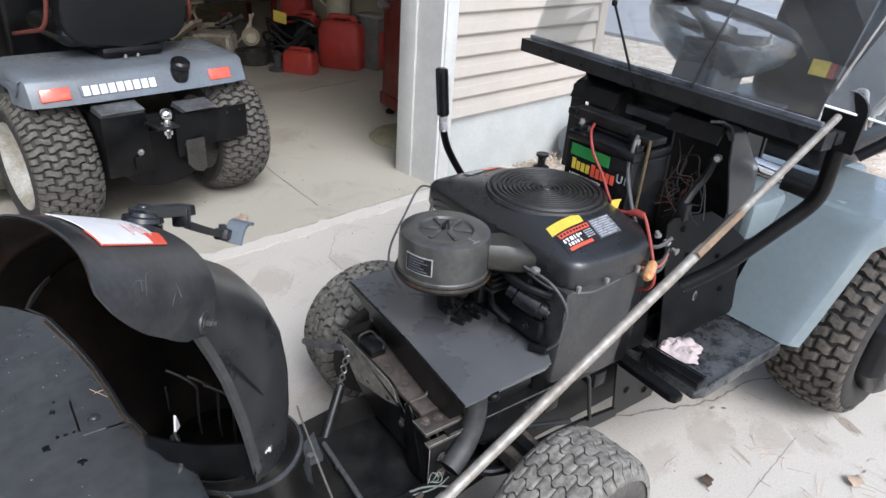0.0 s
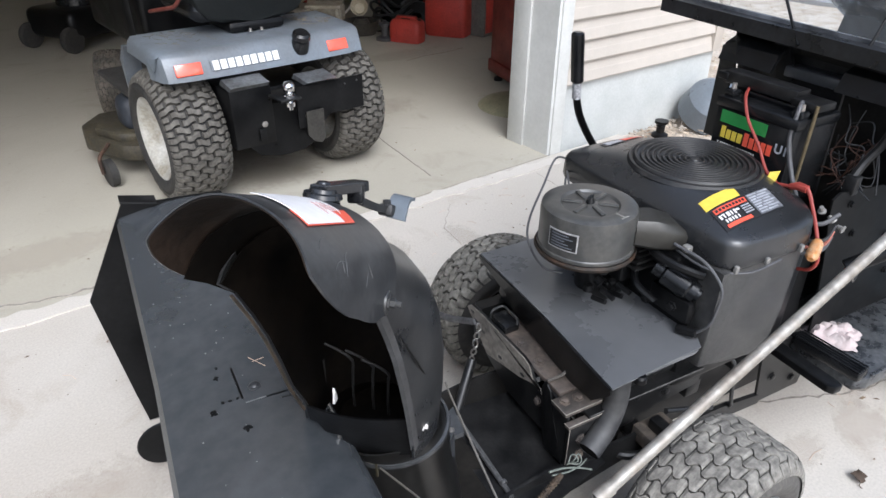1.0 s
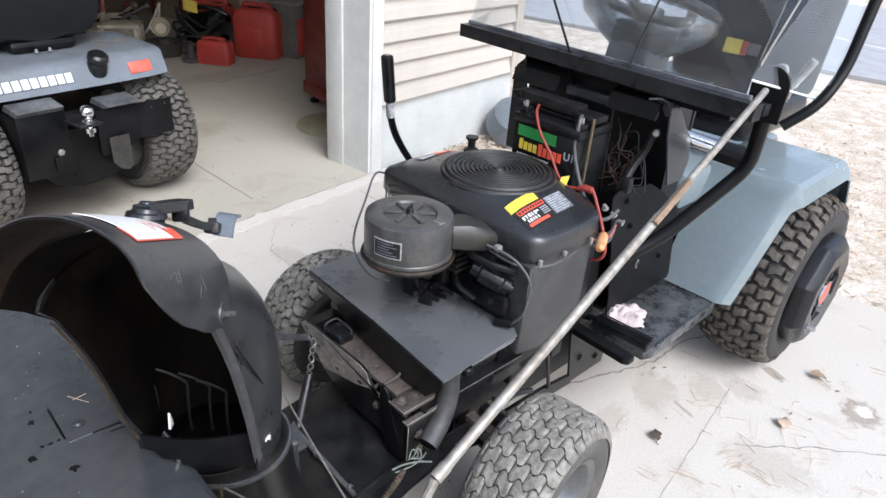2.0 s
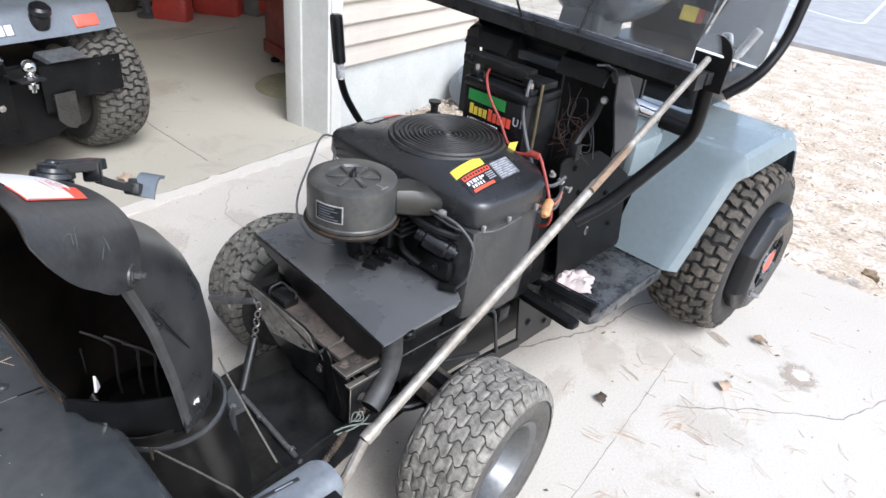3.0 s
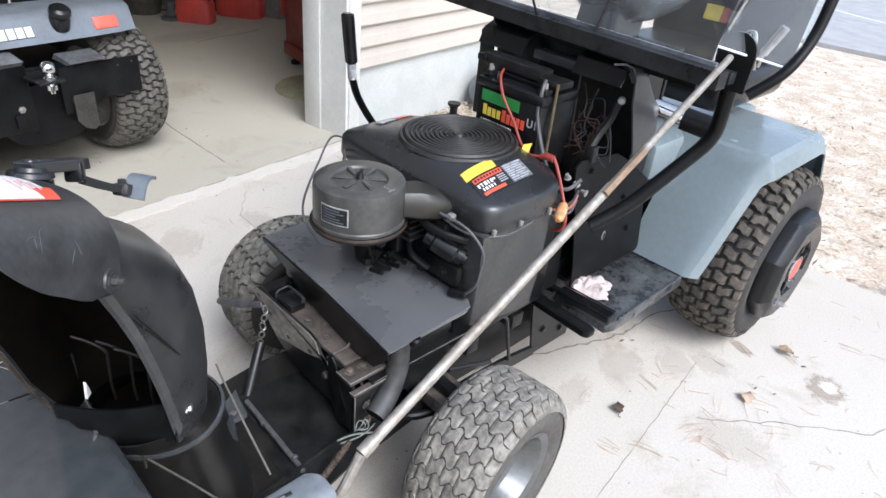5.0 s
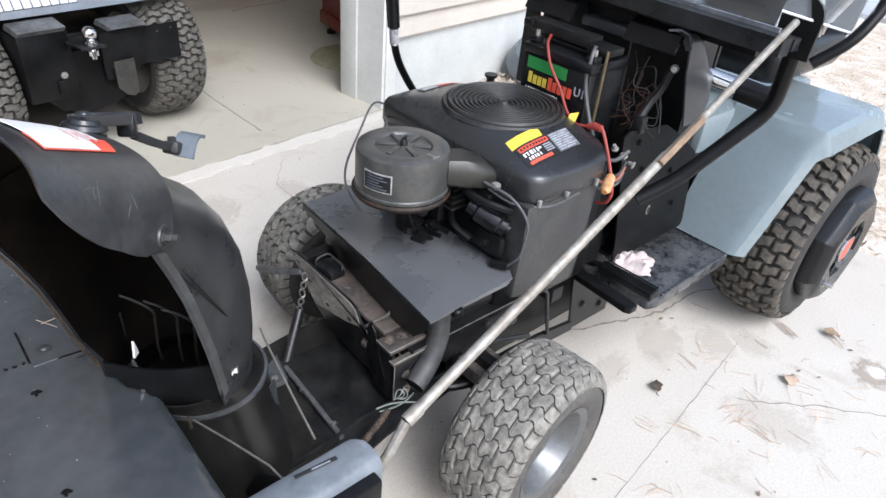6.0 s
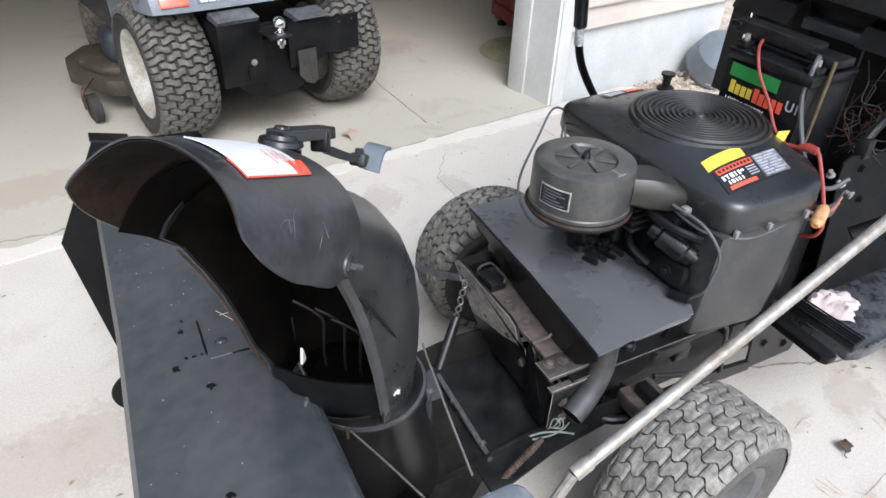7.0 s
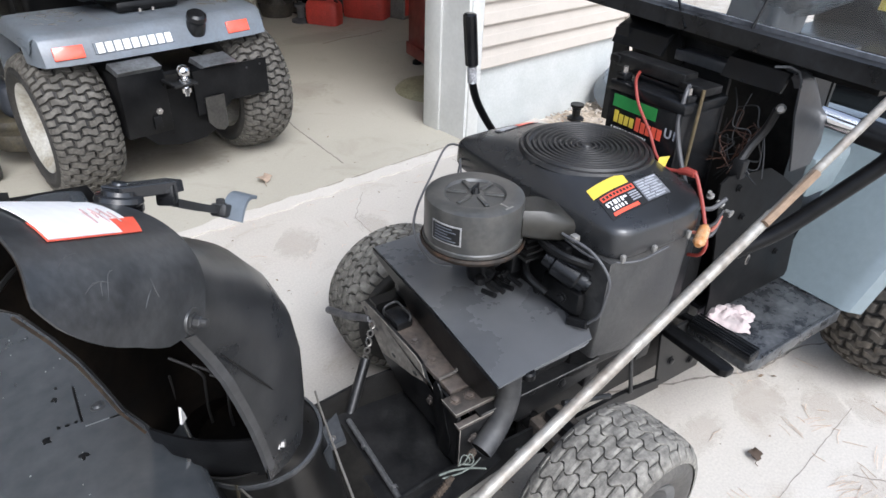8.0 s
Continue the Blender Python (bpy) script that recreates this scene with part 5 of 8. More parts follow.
tube(bm, [(-0.478, 0.135, 0.727), (-0.48, 0.150, 0.733), (-0.481, 0.168, 0.733)], [0.006, 0.0085, 0.0075], 10)
tp("cable_boot", bm, REDWIRE, "red rubber cable boot")
bm = B()
tube(bm, spline([(-0.535, 0.075, 0.868), (-0.515, 0.085, 0.855), (-0.505, 0.09, 0.80), (-0.50, 0.115, 0.745), (-0.49, 0.15, 0.70), (-0.485, 0.18, 0.675), (-0.50, 0.205, 0.672), (-0.53, 0.215, 0.69)]), 0.0045, 8)
tp("negative_cable", bm, GREYWIRE, "grey battery cable")
decal("cable_tag", [(-0.461, 0.094, 0.718), (-0.469, 0.109, 0.724), (-0.482, 0.106, 0.746), (-0.472, 0.091, 0.740)], YELLOW, tractor, 0.004)
bm = B()
tube(bm, [(-0.447, 0.237, 0.667), (-0.441, 0.24, 0.664), (-0.43, 0.245, 0.659), (-0.412, 0.253, 0.650), (-0.406, 0.256, 0.647)], [0.005, 0.0105, 0.0115, 0.0115, 0.006], 16)
tp("fuel_filter", bm, AMBER, "amber see-through fuel filter")
for k in range(3):
    bm = B()
    lathe(bm, [(0, 0.007), (0.004, 0.006), (0.005, -0.004), (0.008, -0.005), (0.008, -0.008), (0, -0.008)], 10, pose(-0.52 - 0.02 * k, 0.185 + 0.012 * k, 0.69 - 0.02 * k, 40 * k, 30, 0))
    tp("solenoid_fitting", bm, bpy.data.materials["clip_steel"])
for k in range(3):
    bm = B()
    z = 0.655 - 0.012 * k
    tube(bm, spline([(-0.50 - 0.01 * k, 0.13, z + 0.02), (-0.475, 0.165, z + 0.005 * k), (-0.47 + 0.006 * k, 0.20, z - 0.012), (-0.49, 0.225, z - 0.005), (-0.52, 0.22, z + 0.015)]), 0.0035, 6)
    tp("wiring", bm, (WIRE, mat("pink_wire", (0.40, 0.13, 0.09), 0.5), GREYWIRE)[k])

# rag lying on the footboard
rag = thing("rag", TM @ pose(-0.690, 0.203, 0.334, 0, 0, 35) @ Matrix.Diagonal((1.05, 1.05, 0.72, 1)), "crumpled off-white shop rag on the footboard", "rag")
bm = B()
rows = []
for i in range(23):
    row = []
    for j in range(23):
        x, y = (i - 11) / 11, (j - 11) / 11
        edge = max(abs(x), abs(y))
        fold = abs(noise.noise(Vector((x * 1.9 + 0.4 * y, y * 2.6, 3)))) + 0.5 * abs(noise.noise(Vector((x * 4.3, y * 5.1 - x, 8))))
        z = 0.019 * (1 - edge ** 4) + 0.034 * fold * (1 - 0.6 * edge ** 3) - 0.004
        out = 1 + 0.22 * noise.noise(Vector((math.atan2(y, x) * 1.3, 2, 5)))
        row.append((x * 0.046 * out + 0.012 * noise.noise(Vector((y * 3, x, 1))), y * 0.052 * out + 0.012 * noise.noise(Vector((x * 3, y, 7))), max(0.0005, z)))
    rows.append(row)
sheet(bm, rows, 0.0025, True)
part("cloth", bm, CLOTH, rag, angle=60)

# ---- snow blower in front of the tractor ----
blower = thing("snow_blower", TM, "black steel snow blower attachment with its discharge chute", "snow blower")
TI = TM.inverted()


def bp(name, bm, material, label="", parent=None, smooth=True, angle=35, world_space=False, kind=""):
    if world_space:
        bmesh.ops.transform(bm, matrix=TI, verts=bm.verts[:])
    return part(name, bm, material, parent or blower, label, smooth, angle, kind)


# Heights fitted to the sheen in the camera's view, not to a known slope.
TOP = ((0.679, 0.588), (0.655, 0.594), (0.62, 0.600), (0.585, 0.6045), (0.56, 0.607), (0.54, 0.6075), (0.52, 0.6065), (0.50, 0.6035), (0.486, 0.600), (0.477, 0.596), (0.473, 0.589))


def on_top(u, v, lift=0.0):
    """A point on the housing's top, tilted and rolled at its rear edge to suit its sheen, slid along the camera's sight
    lines.
    """
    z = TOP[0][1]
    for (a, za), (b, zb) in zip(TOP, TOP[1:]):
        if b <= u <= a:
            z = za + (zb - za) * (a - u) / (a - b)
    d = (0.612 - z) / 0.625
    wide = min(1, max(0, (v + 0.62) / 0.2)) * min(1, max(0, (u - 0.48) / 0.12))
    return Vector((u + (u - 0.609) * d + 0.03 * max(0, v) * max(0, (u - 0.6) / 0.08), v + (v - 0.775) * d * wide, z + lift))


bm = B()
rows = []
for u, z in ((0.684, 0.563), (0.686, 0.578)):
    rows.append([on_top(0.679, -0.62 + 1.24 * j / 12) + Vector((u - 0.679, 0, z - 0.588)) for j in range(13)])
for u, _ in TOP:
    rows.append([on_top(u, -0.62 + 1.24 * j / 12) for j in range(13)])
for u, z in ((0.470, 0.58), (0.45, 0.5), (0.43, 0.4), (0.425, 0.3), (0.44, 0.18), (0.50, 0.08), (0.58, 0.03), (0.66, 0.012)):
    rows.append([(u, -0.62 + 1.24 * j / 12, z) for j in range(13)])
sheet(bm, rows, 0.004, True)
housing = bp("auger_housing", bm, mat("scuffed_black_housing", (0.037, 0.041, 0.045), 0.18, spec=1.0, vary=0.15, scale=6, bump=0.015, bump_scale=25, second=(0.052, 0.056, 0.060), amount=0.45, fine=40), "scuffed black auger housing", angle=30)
for s in (-1, 1):
    bm = B()
    prism(bm, [(0.60, 0.612), (0.665, 0.630), (0.785, 0.40), (0.752, 0.10), (0.74, 0.008), (0.5, 0.008), (0.40, 0.15), (0.395, 0.45), (0.46, 0.605)], "y", s * 0.6205, s * 0.626)
    bp("end_plate", bm, BLACK, "black end plate")
    bm = B()
    prism(bm, [(0.60, 0.618), (0.672, 0.634), (0.672, 0.630), (0.60, 0.614)], "y", s * 0.6, s * 0.64)
    bp("end_plate_lip", bm, BLACKDUST)
bm = B()
turns, R = 3.0, 0.125
for s in (-1, 1):
    prev = None
    for i in range(70):
        a = s * turns * 2 * math.pi * i / 69
        v = s * (0.04 + 0.57 * i / 69)
        now = [bm.verts.new((0.545 + r * math.cos(a), v, 0.20 + r * math.sin(a))) for r in (0.09, R)]
        if prev:
            bm.faces.new((prev[0], prev[1], now[1], now[0]))
        prev = now
r = bmesh.ops.solidify(bm, geom=bm.faces[:], thickness=0.004)
tube(bm, [(0.545, -0.618, 0.2), (0.545, 0.618, 0.2)], 0.022, 14)
auger = bp("auger", bm, RUST, "rusty black auger flights")
bm = B()
lathe(bm, [(0, 0.004), (0.058, 0.004), (0.06, 0.0), (0.058, -0.004), (0, -0.004)], 28, pose(0.712, -0.42, 0.105, 90, 0, 0))
prism(bm, [(0.56, 0.19), (0.56, 0.21), (0.71, 0.125), (0.70, 0.09)], "y", -0.424, -0.416)
bp("auger_paddle", bm, BLACK, "black rounded auger paddle", auger)
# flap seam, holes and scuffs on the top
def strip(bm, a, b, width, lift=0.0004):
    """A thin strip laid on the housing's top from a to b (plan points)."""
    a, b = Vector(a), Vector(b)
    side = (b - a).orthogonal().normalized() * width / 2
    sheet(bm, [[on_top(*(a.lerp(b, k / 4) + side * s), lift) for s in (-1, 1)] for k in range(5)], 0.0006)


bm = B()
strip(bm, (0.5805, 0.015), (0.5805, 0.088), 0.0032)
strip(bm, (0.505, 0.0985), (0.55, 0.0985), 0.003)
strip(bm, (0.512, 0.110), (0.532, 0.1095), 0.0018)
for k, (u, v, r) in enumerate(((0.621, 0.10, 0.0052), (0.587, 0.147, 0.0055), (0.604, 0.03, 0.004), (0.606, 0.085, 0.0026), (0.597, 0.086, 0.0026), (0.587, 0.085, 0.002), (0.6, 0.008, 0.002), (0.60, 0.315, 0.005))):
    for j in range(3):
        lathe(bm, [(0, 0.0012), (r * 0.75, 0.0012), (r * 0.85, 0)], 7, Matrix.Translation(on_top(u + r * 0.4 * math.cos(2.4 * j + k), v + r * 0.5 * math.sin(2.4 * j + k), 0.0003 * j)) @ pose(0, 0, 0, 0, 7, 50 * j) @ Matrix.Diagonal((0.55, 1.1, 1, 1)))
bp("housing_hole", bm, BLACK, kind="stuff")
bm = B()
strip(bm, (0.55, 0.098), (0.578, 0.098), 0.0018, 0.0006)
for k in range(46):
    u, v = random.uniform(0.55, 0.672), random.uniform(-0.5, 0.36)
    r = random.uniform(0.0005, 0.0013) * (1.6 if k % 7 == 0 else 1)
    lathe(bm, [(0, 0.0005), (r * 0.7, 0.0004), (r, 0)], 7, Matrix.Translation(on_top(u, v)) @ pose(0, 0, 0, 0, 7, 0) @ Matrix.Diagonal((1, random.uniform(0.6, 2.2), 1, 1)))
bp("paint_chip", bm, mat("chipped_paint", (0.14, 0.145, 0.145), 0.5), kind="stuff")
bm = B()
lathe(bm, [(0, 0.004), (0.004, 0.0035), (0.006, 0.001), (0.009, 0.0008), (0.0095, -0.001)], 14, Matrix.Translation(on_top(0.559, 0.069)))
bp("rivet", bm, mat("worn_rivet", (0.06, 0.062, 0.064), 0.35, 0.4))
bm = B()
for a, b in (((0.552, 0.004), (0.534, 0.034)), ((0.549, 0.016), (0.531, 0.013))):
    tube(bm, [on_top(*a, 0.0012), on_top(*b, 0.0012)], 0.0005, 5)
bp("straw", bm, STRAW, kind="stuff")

# chute base and ring
XC, YC = -0.2235, 0.752
NECK = ((0.24, 0.80, 0.108), (0.36, 0.786, 0.100), (0.44, 0.772, 0.092), (0.50, 0.759, 0.087), (0.532, YC, 0.0855), (0.545, 0.7435, 0.085), (0.565, 0.728, 0.083), (0.588, 0.711, 0.079))


def neck(r_in, rows=NECK):
    """The leaning round neck below the chute: level circles, shrunk by r_in."""
    return [[(XC - 0.0035 * max(0, z - 0.532) / 0.08 + (r - r_in) * math.cos(2 * math.pi * k / 48), y + (r - r_in) * math.sin(2 * math.pi * k / 48), z) for k in range(48)] for z, y, r in rows]


bm = B()
loft(bm, neck(0) + neck(0.003, NECK[::-1])[:5], cap_last=False)
base = bp("chute_base", bm, mat("dusty_drum_paint", (0.0075, 0.0074, 0.0071), 0.33, spec=0.32, vary=0.25, scale=8, second=(0.021, 0.0198, 0.018), amount=0.45), "dusty black chute base", world_space=True)
bm = B()
lathe(bm, [(0.085, 0.527), (0.0890, 0.527), (0.0905, 0.531), (0.0895, 0.536), (0.085, 0.537)], 56, pose(XC, YC, 0), closed=True)
bp("chute_ring", bm, mat("worn_ring", (0.085, 0.088, 0.092), 0.35, 0.4, vary=0.2), "worn grey clamp ring", world_space=True)
# Near black: the shade inside the chute is put into this colour.
SHADED_INSIDE = mat("shaded_inside_steel", (0.0025, 0.0024, 0.0023), 0.6, spec=0.06, vary=0.4, scale=9, second=(0.009, 0.0065, 0.0045), amount=0.3)
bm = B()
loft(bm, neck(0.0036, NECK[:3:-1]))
bp("chute_throat", bm, SHADED_INSIDE, world_space=True)
HW = 0.075
XC = -0.227
stations = [((0.632, 0.600), (0.767, 0.600)), ((0.627, 0.66), (0.779, 0.66)), ((0.614, 0.71), (0.779, 0.722)), ((0.598, 0.76), (0.765, 0.785)), ((0.58, 0.81), (0.736, 0.84)), ((0.559, 0.855), (0.694, 0.888)), ((0.535, 0.90), (0.643, 0.925)), ((0.512, 0.925), (0.608, 0.958))]
SWELL = (0.016, 0.019, 0.020, 0.018, 0.014, 0.010, 0.006, 0.004)
bm = B()
rows = []
for ((fy, fz), (by, bz)), swell in zip(stations, SWELL):
    f, b = Vector((0, fy, fz)), Vector((0, by, bz))
    D = (b - f).length
    e = (b - f) / D
    hw = min(HW, D * 0.8)
    w = HW + swell
    line = [(HW, 0.0), (HW + swell * 0.75, (D - hw) * 0.5)]
    line += [(w * math.cos(radians(a)), D - hw + hw * math.sin(radians(a))) for a in range(0, 181, 12)]
    line += [(-HW - swell * 0.75, (D - hw) * 0.5), (-HW, 0.0)]
    row = [Vector((XC + x, 0, 0)) + f + e * t for x, t in line]
    row[-1].y += 0.034 if fz < 0.61 else 0.012 if fz < 0.67 else 0
    rows.append(row)
sheet(bm, rows, 0.003, True)
chute = bp("discharge_chute", bm, mat("chute_paint", (0.013, 0.014, 0.0155), 0.29, vary=0.2, scale=11, bump=0.02, bump_scale=110, second=(0.034, 0.034, 0.034), amount=0.45, fine=80, spec=0.5), "satin black curved steel chute", world_space=True, angle=50)
# flange along the near open edge
bm = B()
rows = []
for fy, fz in [(0.637, 0.614)] + [s[0] for s in stations[1:7]]:
    rows.append([(XC + HW + 0.004, fy + 0.006, fz - 0.004), (XC + HW + 0.001, fy - 0.004, fz), (XC + HW - 0.004, fy - 0.005, fz)])
sheet(bm, rows, 0.003)
# Paler than the chute paint: the light on this face is in the colour.
FLANGE = mat("lit_flange", (0.042, 0.041, 0.040), 0.42, vary=0.3, scale=14, second=(0.055, 0.055, 0.056))
bp("chute_flange", bm, FLANGE, "folded edge flange", chute, world_space=True)
bm = B()
sheet(bm, [[(XC - HW - 0.001, fy - 0.002, fz), (XC - HW + 0.003, fy - 0.004, fz)] for (fy, fz) in [(0.642, 0.648)] + [s[0] for s in stations[2:7]]], 0.003)
bp("chute_flange", bm, mat("rust_edged_flange", (0.022, 0.017, 0.012), 0.5, vary=0.4, scale=30, second=(0.055, 0.038, 0.024)), "rust-stained edge flange", chute, world_space=True)
bm = B()
rows = []
for z, dy in ((0.575, 0.012), (0.615, 0.0), (0.635, -0.001), (0.653, -0.003)):
    rows.append([(XC + (HW - 0.002) * k / 6, 0.650 + dy - 0.012 * math.cos(k / 6 * 1.5), max(z, 0.628 if k < -4 else 0.612 if k < -2 else 0) + 0.006 * k / 6) for k in range(-6, 7)])
sheet(bm, rows, 0.003)
bp("chute_lip", bm, BLACK, parent=chute, world_space=True)
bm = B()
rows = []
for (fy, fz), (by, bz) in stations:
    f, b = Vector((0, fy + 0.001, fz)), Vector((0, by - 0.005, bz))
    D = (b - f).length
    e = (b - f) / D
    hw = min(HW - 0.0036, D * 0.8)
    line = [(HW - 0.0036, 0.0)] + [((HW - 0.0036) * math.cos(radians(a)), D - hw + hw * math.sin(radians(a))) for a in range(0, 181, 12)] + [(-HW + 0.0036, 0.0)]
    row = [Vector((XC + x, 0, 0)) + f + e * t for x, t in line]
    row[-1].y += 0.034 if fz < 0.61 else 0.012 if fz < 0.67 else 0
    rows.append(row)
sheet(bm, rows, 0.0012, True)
bp("chute_lining", bm, SHADED_INSIDE, "rust-stained inside of the chute, its shade put into the colour", chute, world_space=True, angle=50)

# Collar added to close the gap under the hood, in the shade colour.
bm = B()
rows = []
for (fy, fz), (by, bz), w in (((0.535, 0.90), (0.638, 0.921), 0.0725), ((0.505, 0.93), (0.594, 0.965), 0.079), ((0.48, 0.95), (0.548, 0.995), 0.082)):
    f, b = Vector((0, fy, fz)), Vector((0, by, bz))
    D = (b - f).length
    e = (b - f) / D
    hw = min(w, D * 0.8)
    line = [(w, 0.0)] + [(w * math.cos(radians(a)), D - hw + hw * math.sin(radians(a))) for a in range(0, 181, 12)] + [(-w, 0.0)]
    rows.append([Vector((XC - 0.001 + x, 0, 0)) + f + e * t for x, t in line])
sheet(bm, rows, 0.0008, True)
bp("chute_collar", bm, SHADED_INSIDE, "near-black collar added inside the hood, coloured as shade", chute, world_space=True, angle=50)

# raised weld beads on the chute's inner wall
for k, (x0, y0) in enumerate(((-0.30, 0.70), (-0.263, 0.712), (-0.234, 0.712), (-0.21, 0.706))):
    pts = [(x0 - 0.001, y0 + 0.004, 0.588), (x0, y0, 0.618), (x0 + 0.002, y0, 0.655), (x0 + 0.003, y0 - 0.002, 0.682 - 0.004 * k), (x0 - 0.012, y0 - 0.006, 0.70 - 0.005 * k), (x0 - 0.03, y0 - 0.012, 0.715 - 0.006 * k)]
    bp("weld_bead", tube(B(), spline(pts[:4] if k == 0 else pts, 4), 0.002, 6), mat("weld_bead", (0.012, 0.0115, 0.011), 0.5) if k == 0 else bpy.data.materials["weld_bead"], parent=chute, world_space=True)
bp("chute_seam", tube(B(), [(-0.1445, 0.566, 0.855), (-0.144, 0.59, 0.82), (-0.143, 0.61, 0.79), (-0.1415, 0.63, 0.76), (-0.1405, 0.65, 0.73), (-0.1405, 0.668, 0.705)], [0.0006, 0.0012, 0.0014, 0.0014, 0.0012, 0.0005], 6), BLACK, parent=chute, world_space=True)
# White chip added in place of the light that shines through a gap.
bp("bent_tab", prism(B(), [(0.662, 0.640), (0.673, 0.640), (0.671, 0.650), (0.667, 0.664)], "x", -0.2722, -0.2690), WHITE, "white chip standing for light through a gap", chute, world_space=True, smooth=False)

# deflector hood
XC = -0.229
P0 = Vector((0, 0.520, 0.925))
DD, NN = Vector((0, -0.927, 0.375)), Vector((0, 0.375, 0.927))
HH = 0.086
def mouth(h):
    pts = ((-0.014, -0.006), (-0.010, 0.008), (-0.005, 0.022), (0.0, 0.034), (0.004, 0.046), (0.008, 0.058), (0.012, 0.068), (0.020, 0.085), (0.028, 0.099), (0.036, 0.110), (0.044, 0.118), (0.051, 0.1235), (0.058, 0.122), (0.066, 0.119), (0.074, 0.1165), (0.085, 0.1155), (0.104, 0.117))
    for (a, sa), (b, sb) in zip(pts, pts[1:]):
        if h <= b:
            k = max(0, (h - a)) / (b - a)
            return sa + (sb - sa) * k
    return pts[-1][1]
LOW = (-0.014, -0.010, -0.005, 0.0, 0.004, 0.008, 0.012, 0.016)
lat = [(HH, h) for h in LOW] + [(HH, 0.02)]
lat += [(HH * math.cos(radians(a)), 0.02 + 0.075 * math.sin(radians(a))) for a in range(4, 177, 4)]
lat += [(-HH, 0.02)] + [(-HH, h) for h in LOW[::-1]]
def flat(s):
    """The hood's arch is lower towards its hinge."""
    return 1 - 0.14 * min(1, max(0, 1 - (s + 0.03) / 0.14))


def hood_point(x, h, t, lift=0.0):
    s0, s1 = -0.036, mouth(h) + 0.024 * x / HH
    s = s0 + (s1 - s0) * t
    return Vector((XC + x, 0, 0)) + P0 + DD * s + NN * (h * flat(s) + lift)
bm = B()
rows = [[hood_point(x, h, k / 10) for x, h in lat] for k in range(11)]
sheet(bm, rows, 0.0016, True)
hood = bp("deflector_hood", bm, mat("scuffed_hood_paint", (0.019, 0.0203, 0.022), 0.34, vary=0.35, scale=16, bump=0.05, bump_scale=45, second=(0.044, 0.045, 0.046), amount=0.42, fine=160, spec=0.5), "black deflector hood with a rust-stained inside", world_space=True, angle=50)
bm = B()
rows = [[hood_point(x * 0.974, h * 0.974, k / 10 * 0.996) for x, h in lat] for k in range(11)]
sheet(bm, rows, 0.0006, True)
bp("hood_lining", bm, RUSTSHEET, "rust-stained inner face", hood, world_space=True, angle=50)
def hood_sticker(name, a0, a1, s0, s1, material, lift):
    """A label on the hood from angle a0 to a1; s0 and s1 give its two ends at either angle."""
    bm = B()
    rows = []
    for k in range(5):
        row = []
        for i in range(9):
            lo, hi = s0[0] + (s0[1] - s0[0]) * i / 8, s1[0] + (s1[1] - s1[0]) * i / 8
            s = lo + (hi - lo) * k / 4
            a = radians(a0 + (a1 - a0) * i / 8)
            row.append(Vector((XC + (HH + lift) * math.cos(a), 0, 0)) + P0 + DD * s + NN * ((0.02 + 0.075 * math.sin(a)) * flat(s) + lift * math.sin(a)))
        rows.append(row)
    sheet(bm, rows, 0.0006, True)
    return bp(name, bm, material, parent=hood, world_space=True, angle=60)
SCRATCH = mat("paint_scratch", (0.085, 0.085, 0.084), 0.5, vary=0.3, scale=80)
for a0, s0, a1, s1, bend in ((16, 0.086, 30, 0.070, 4), (19, 0.090, 26, 0.084, 2), (5, 0.050, 14, 0.040, 1), (22, 0.104, 24, 0.078, 3), (9, 0.032, 20, 0.036, -2), (35, 0.115, 42, 0.09, 2)):
    pts = []
    for k in range(6):
        t = k / 5
        a = radians(a0 + (a1 - a0) * t + bend * math.sin(math.pi * t))
        s = s0 + (s1 - s0) * t
        pts.append(Vector((XC + HH * math.cos(a), 0, 0)) + P0 + DD * s + NN * ((0.02 + 0.075 * math.sin(a)) * flat(s)))
    bp("scratch", tube(B(), pts, [0.0002, 0.0004, 0.0005, 0.0005, 0.0003, 0.0002], 5), SCRATCH, parent=hood, world_space=True)
FADEDINK = mat("faded_ink", (0.55, 0.36, 0.34), 0.5, vary=0.2, scale=60)
hood_sticker("hood_label_border", 49.6, 63, (0.006, -0.009), (0.104, 0.1005), REDINK, 0.0012)
hood_sticker("hood_label", 50.3, 88, (0.030, 0.012), (0.1028, 0.092), WHITE, 0.002)
hood_sticker("hood_label", 62, 88, (0.004, -0.008), (0.026, 0.013), WHITE, 0.0015)
for k in range(7):
    s = 0.016 + 0.0045 * k
    hood_sticker("hood_label_line", 58 + 4 * (k % 3), 68 + 4 * (k % 2), (s, s - 0.004), (s + 0.0014, s - 0.0026), FADEDINK, 0.0027)
bm = B()
bx = Vector((XC + HH, 0.531, 0.919))
lathe(bm, [(0.0, 0.002), (0.0105, 0.002), (0.011, 0.001), (0.011, -0.004), (0, -0.004)], 22, Matrix.Translation(bx) @ pose(0, 0, 0, 0, 90, 0))
bolt(bm, bx + Vector((0.002, 0, 0)), (1, 0, 0), 0.005, 0.006)
tube(bm, [bx, bx + Vector((0.014, 0, 0))], 0.0035, 10)
bp("pivot_bolt", bm, mat("dull_bolt", (0.07, 0.07, 0.069), 0.38, 0.6, vary=0.12, scale=10), "dull steel pivot bolt", hood, world_space=True)
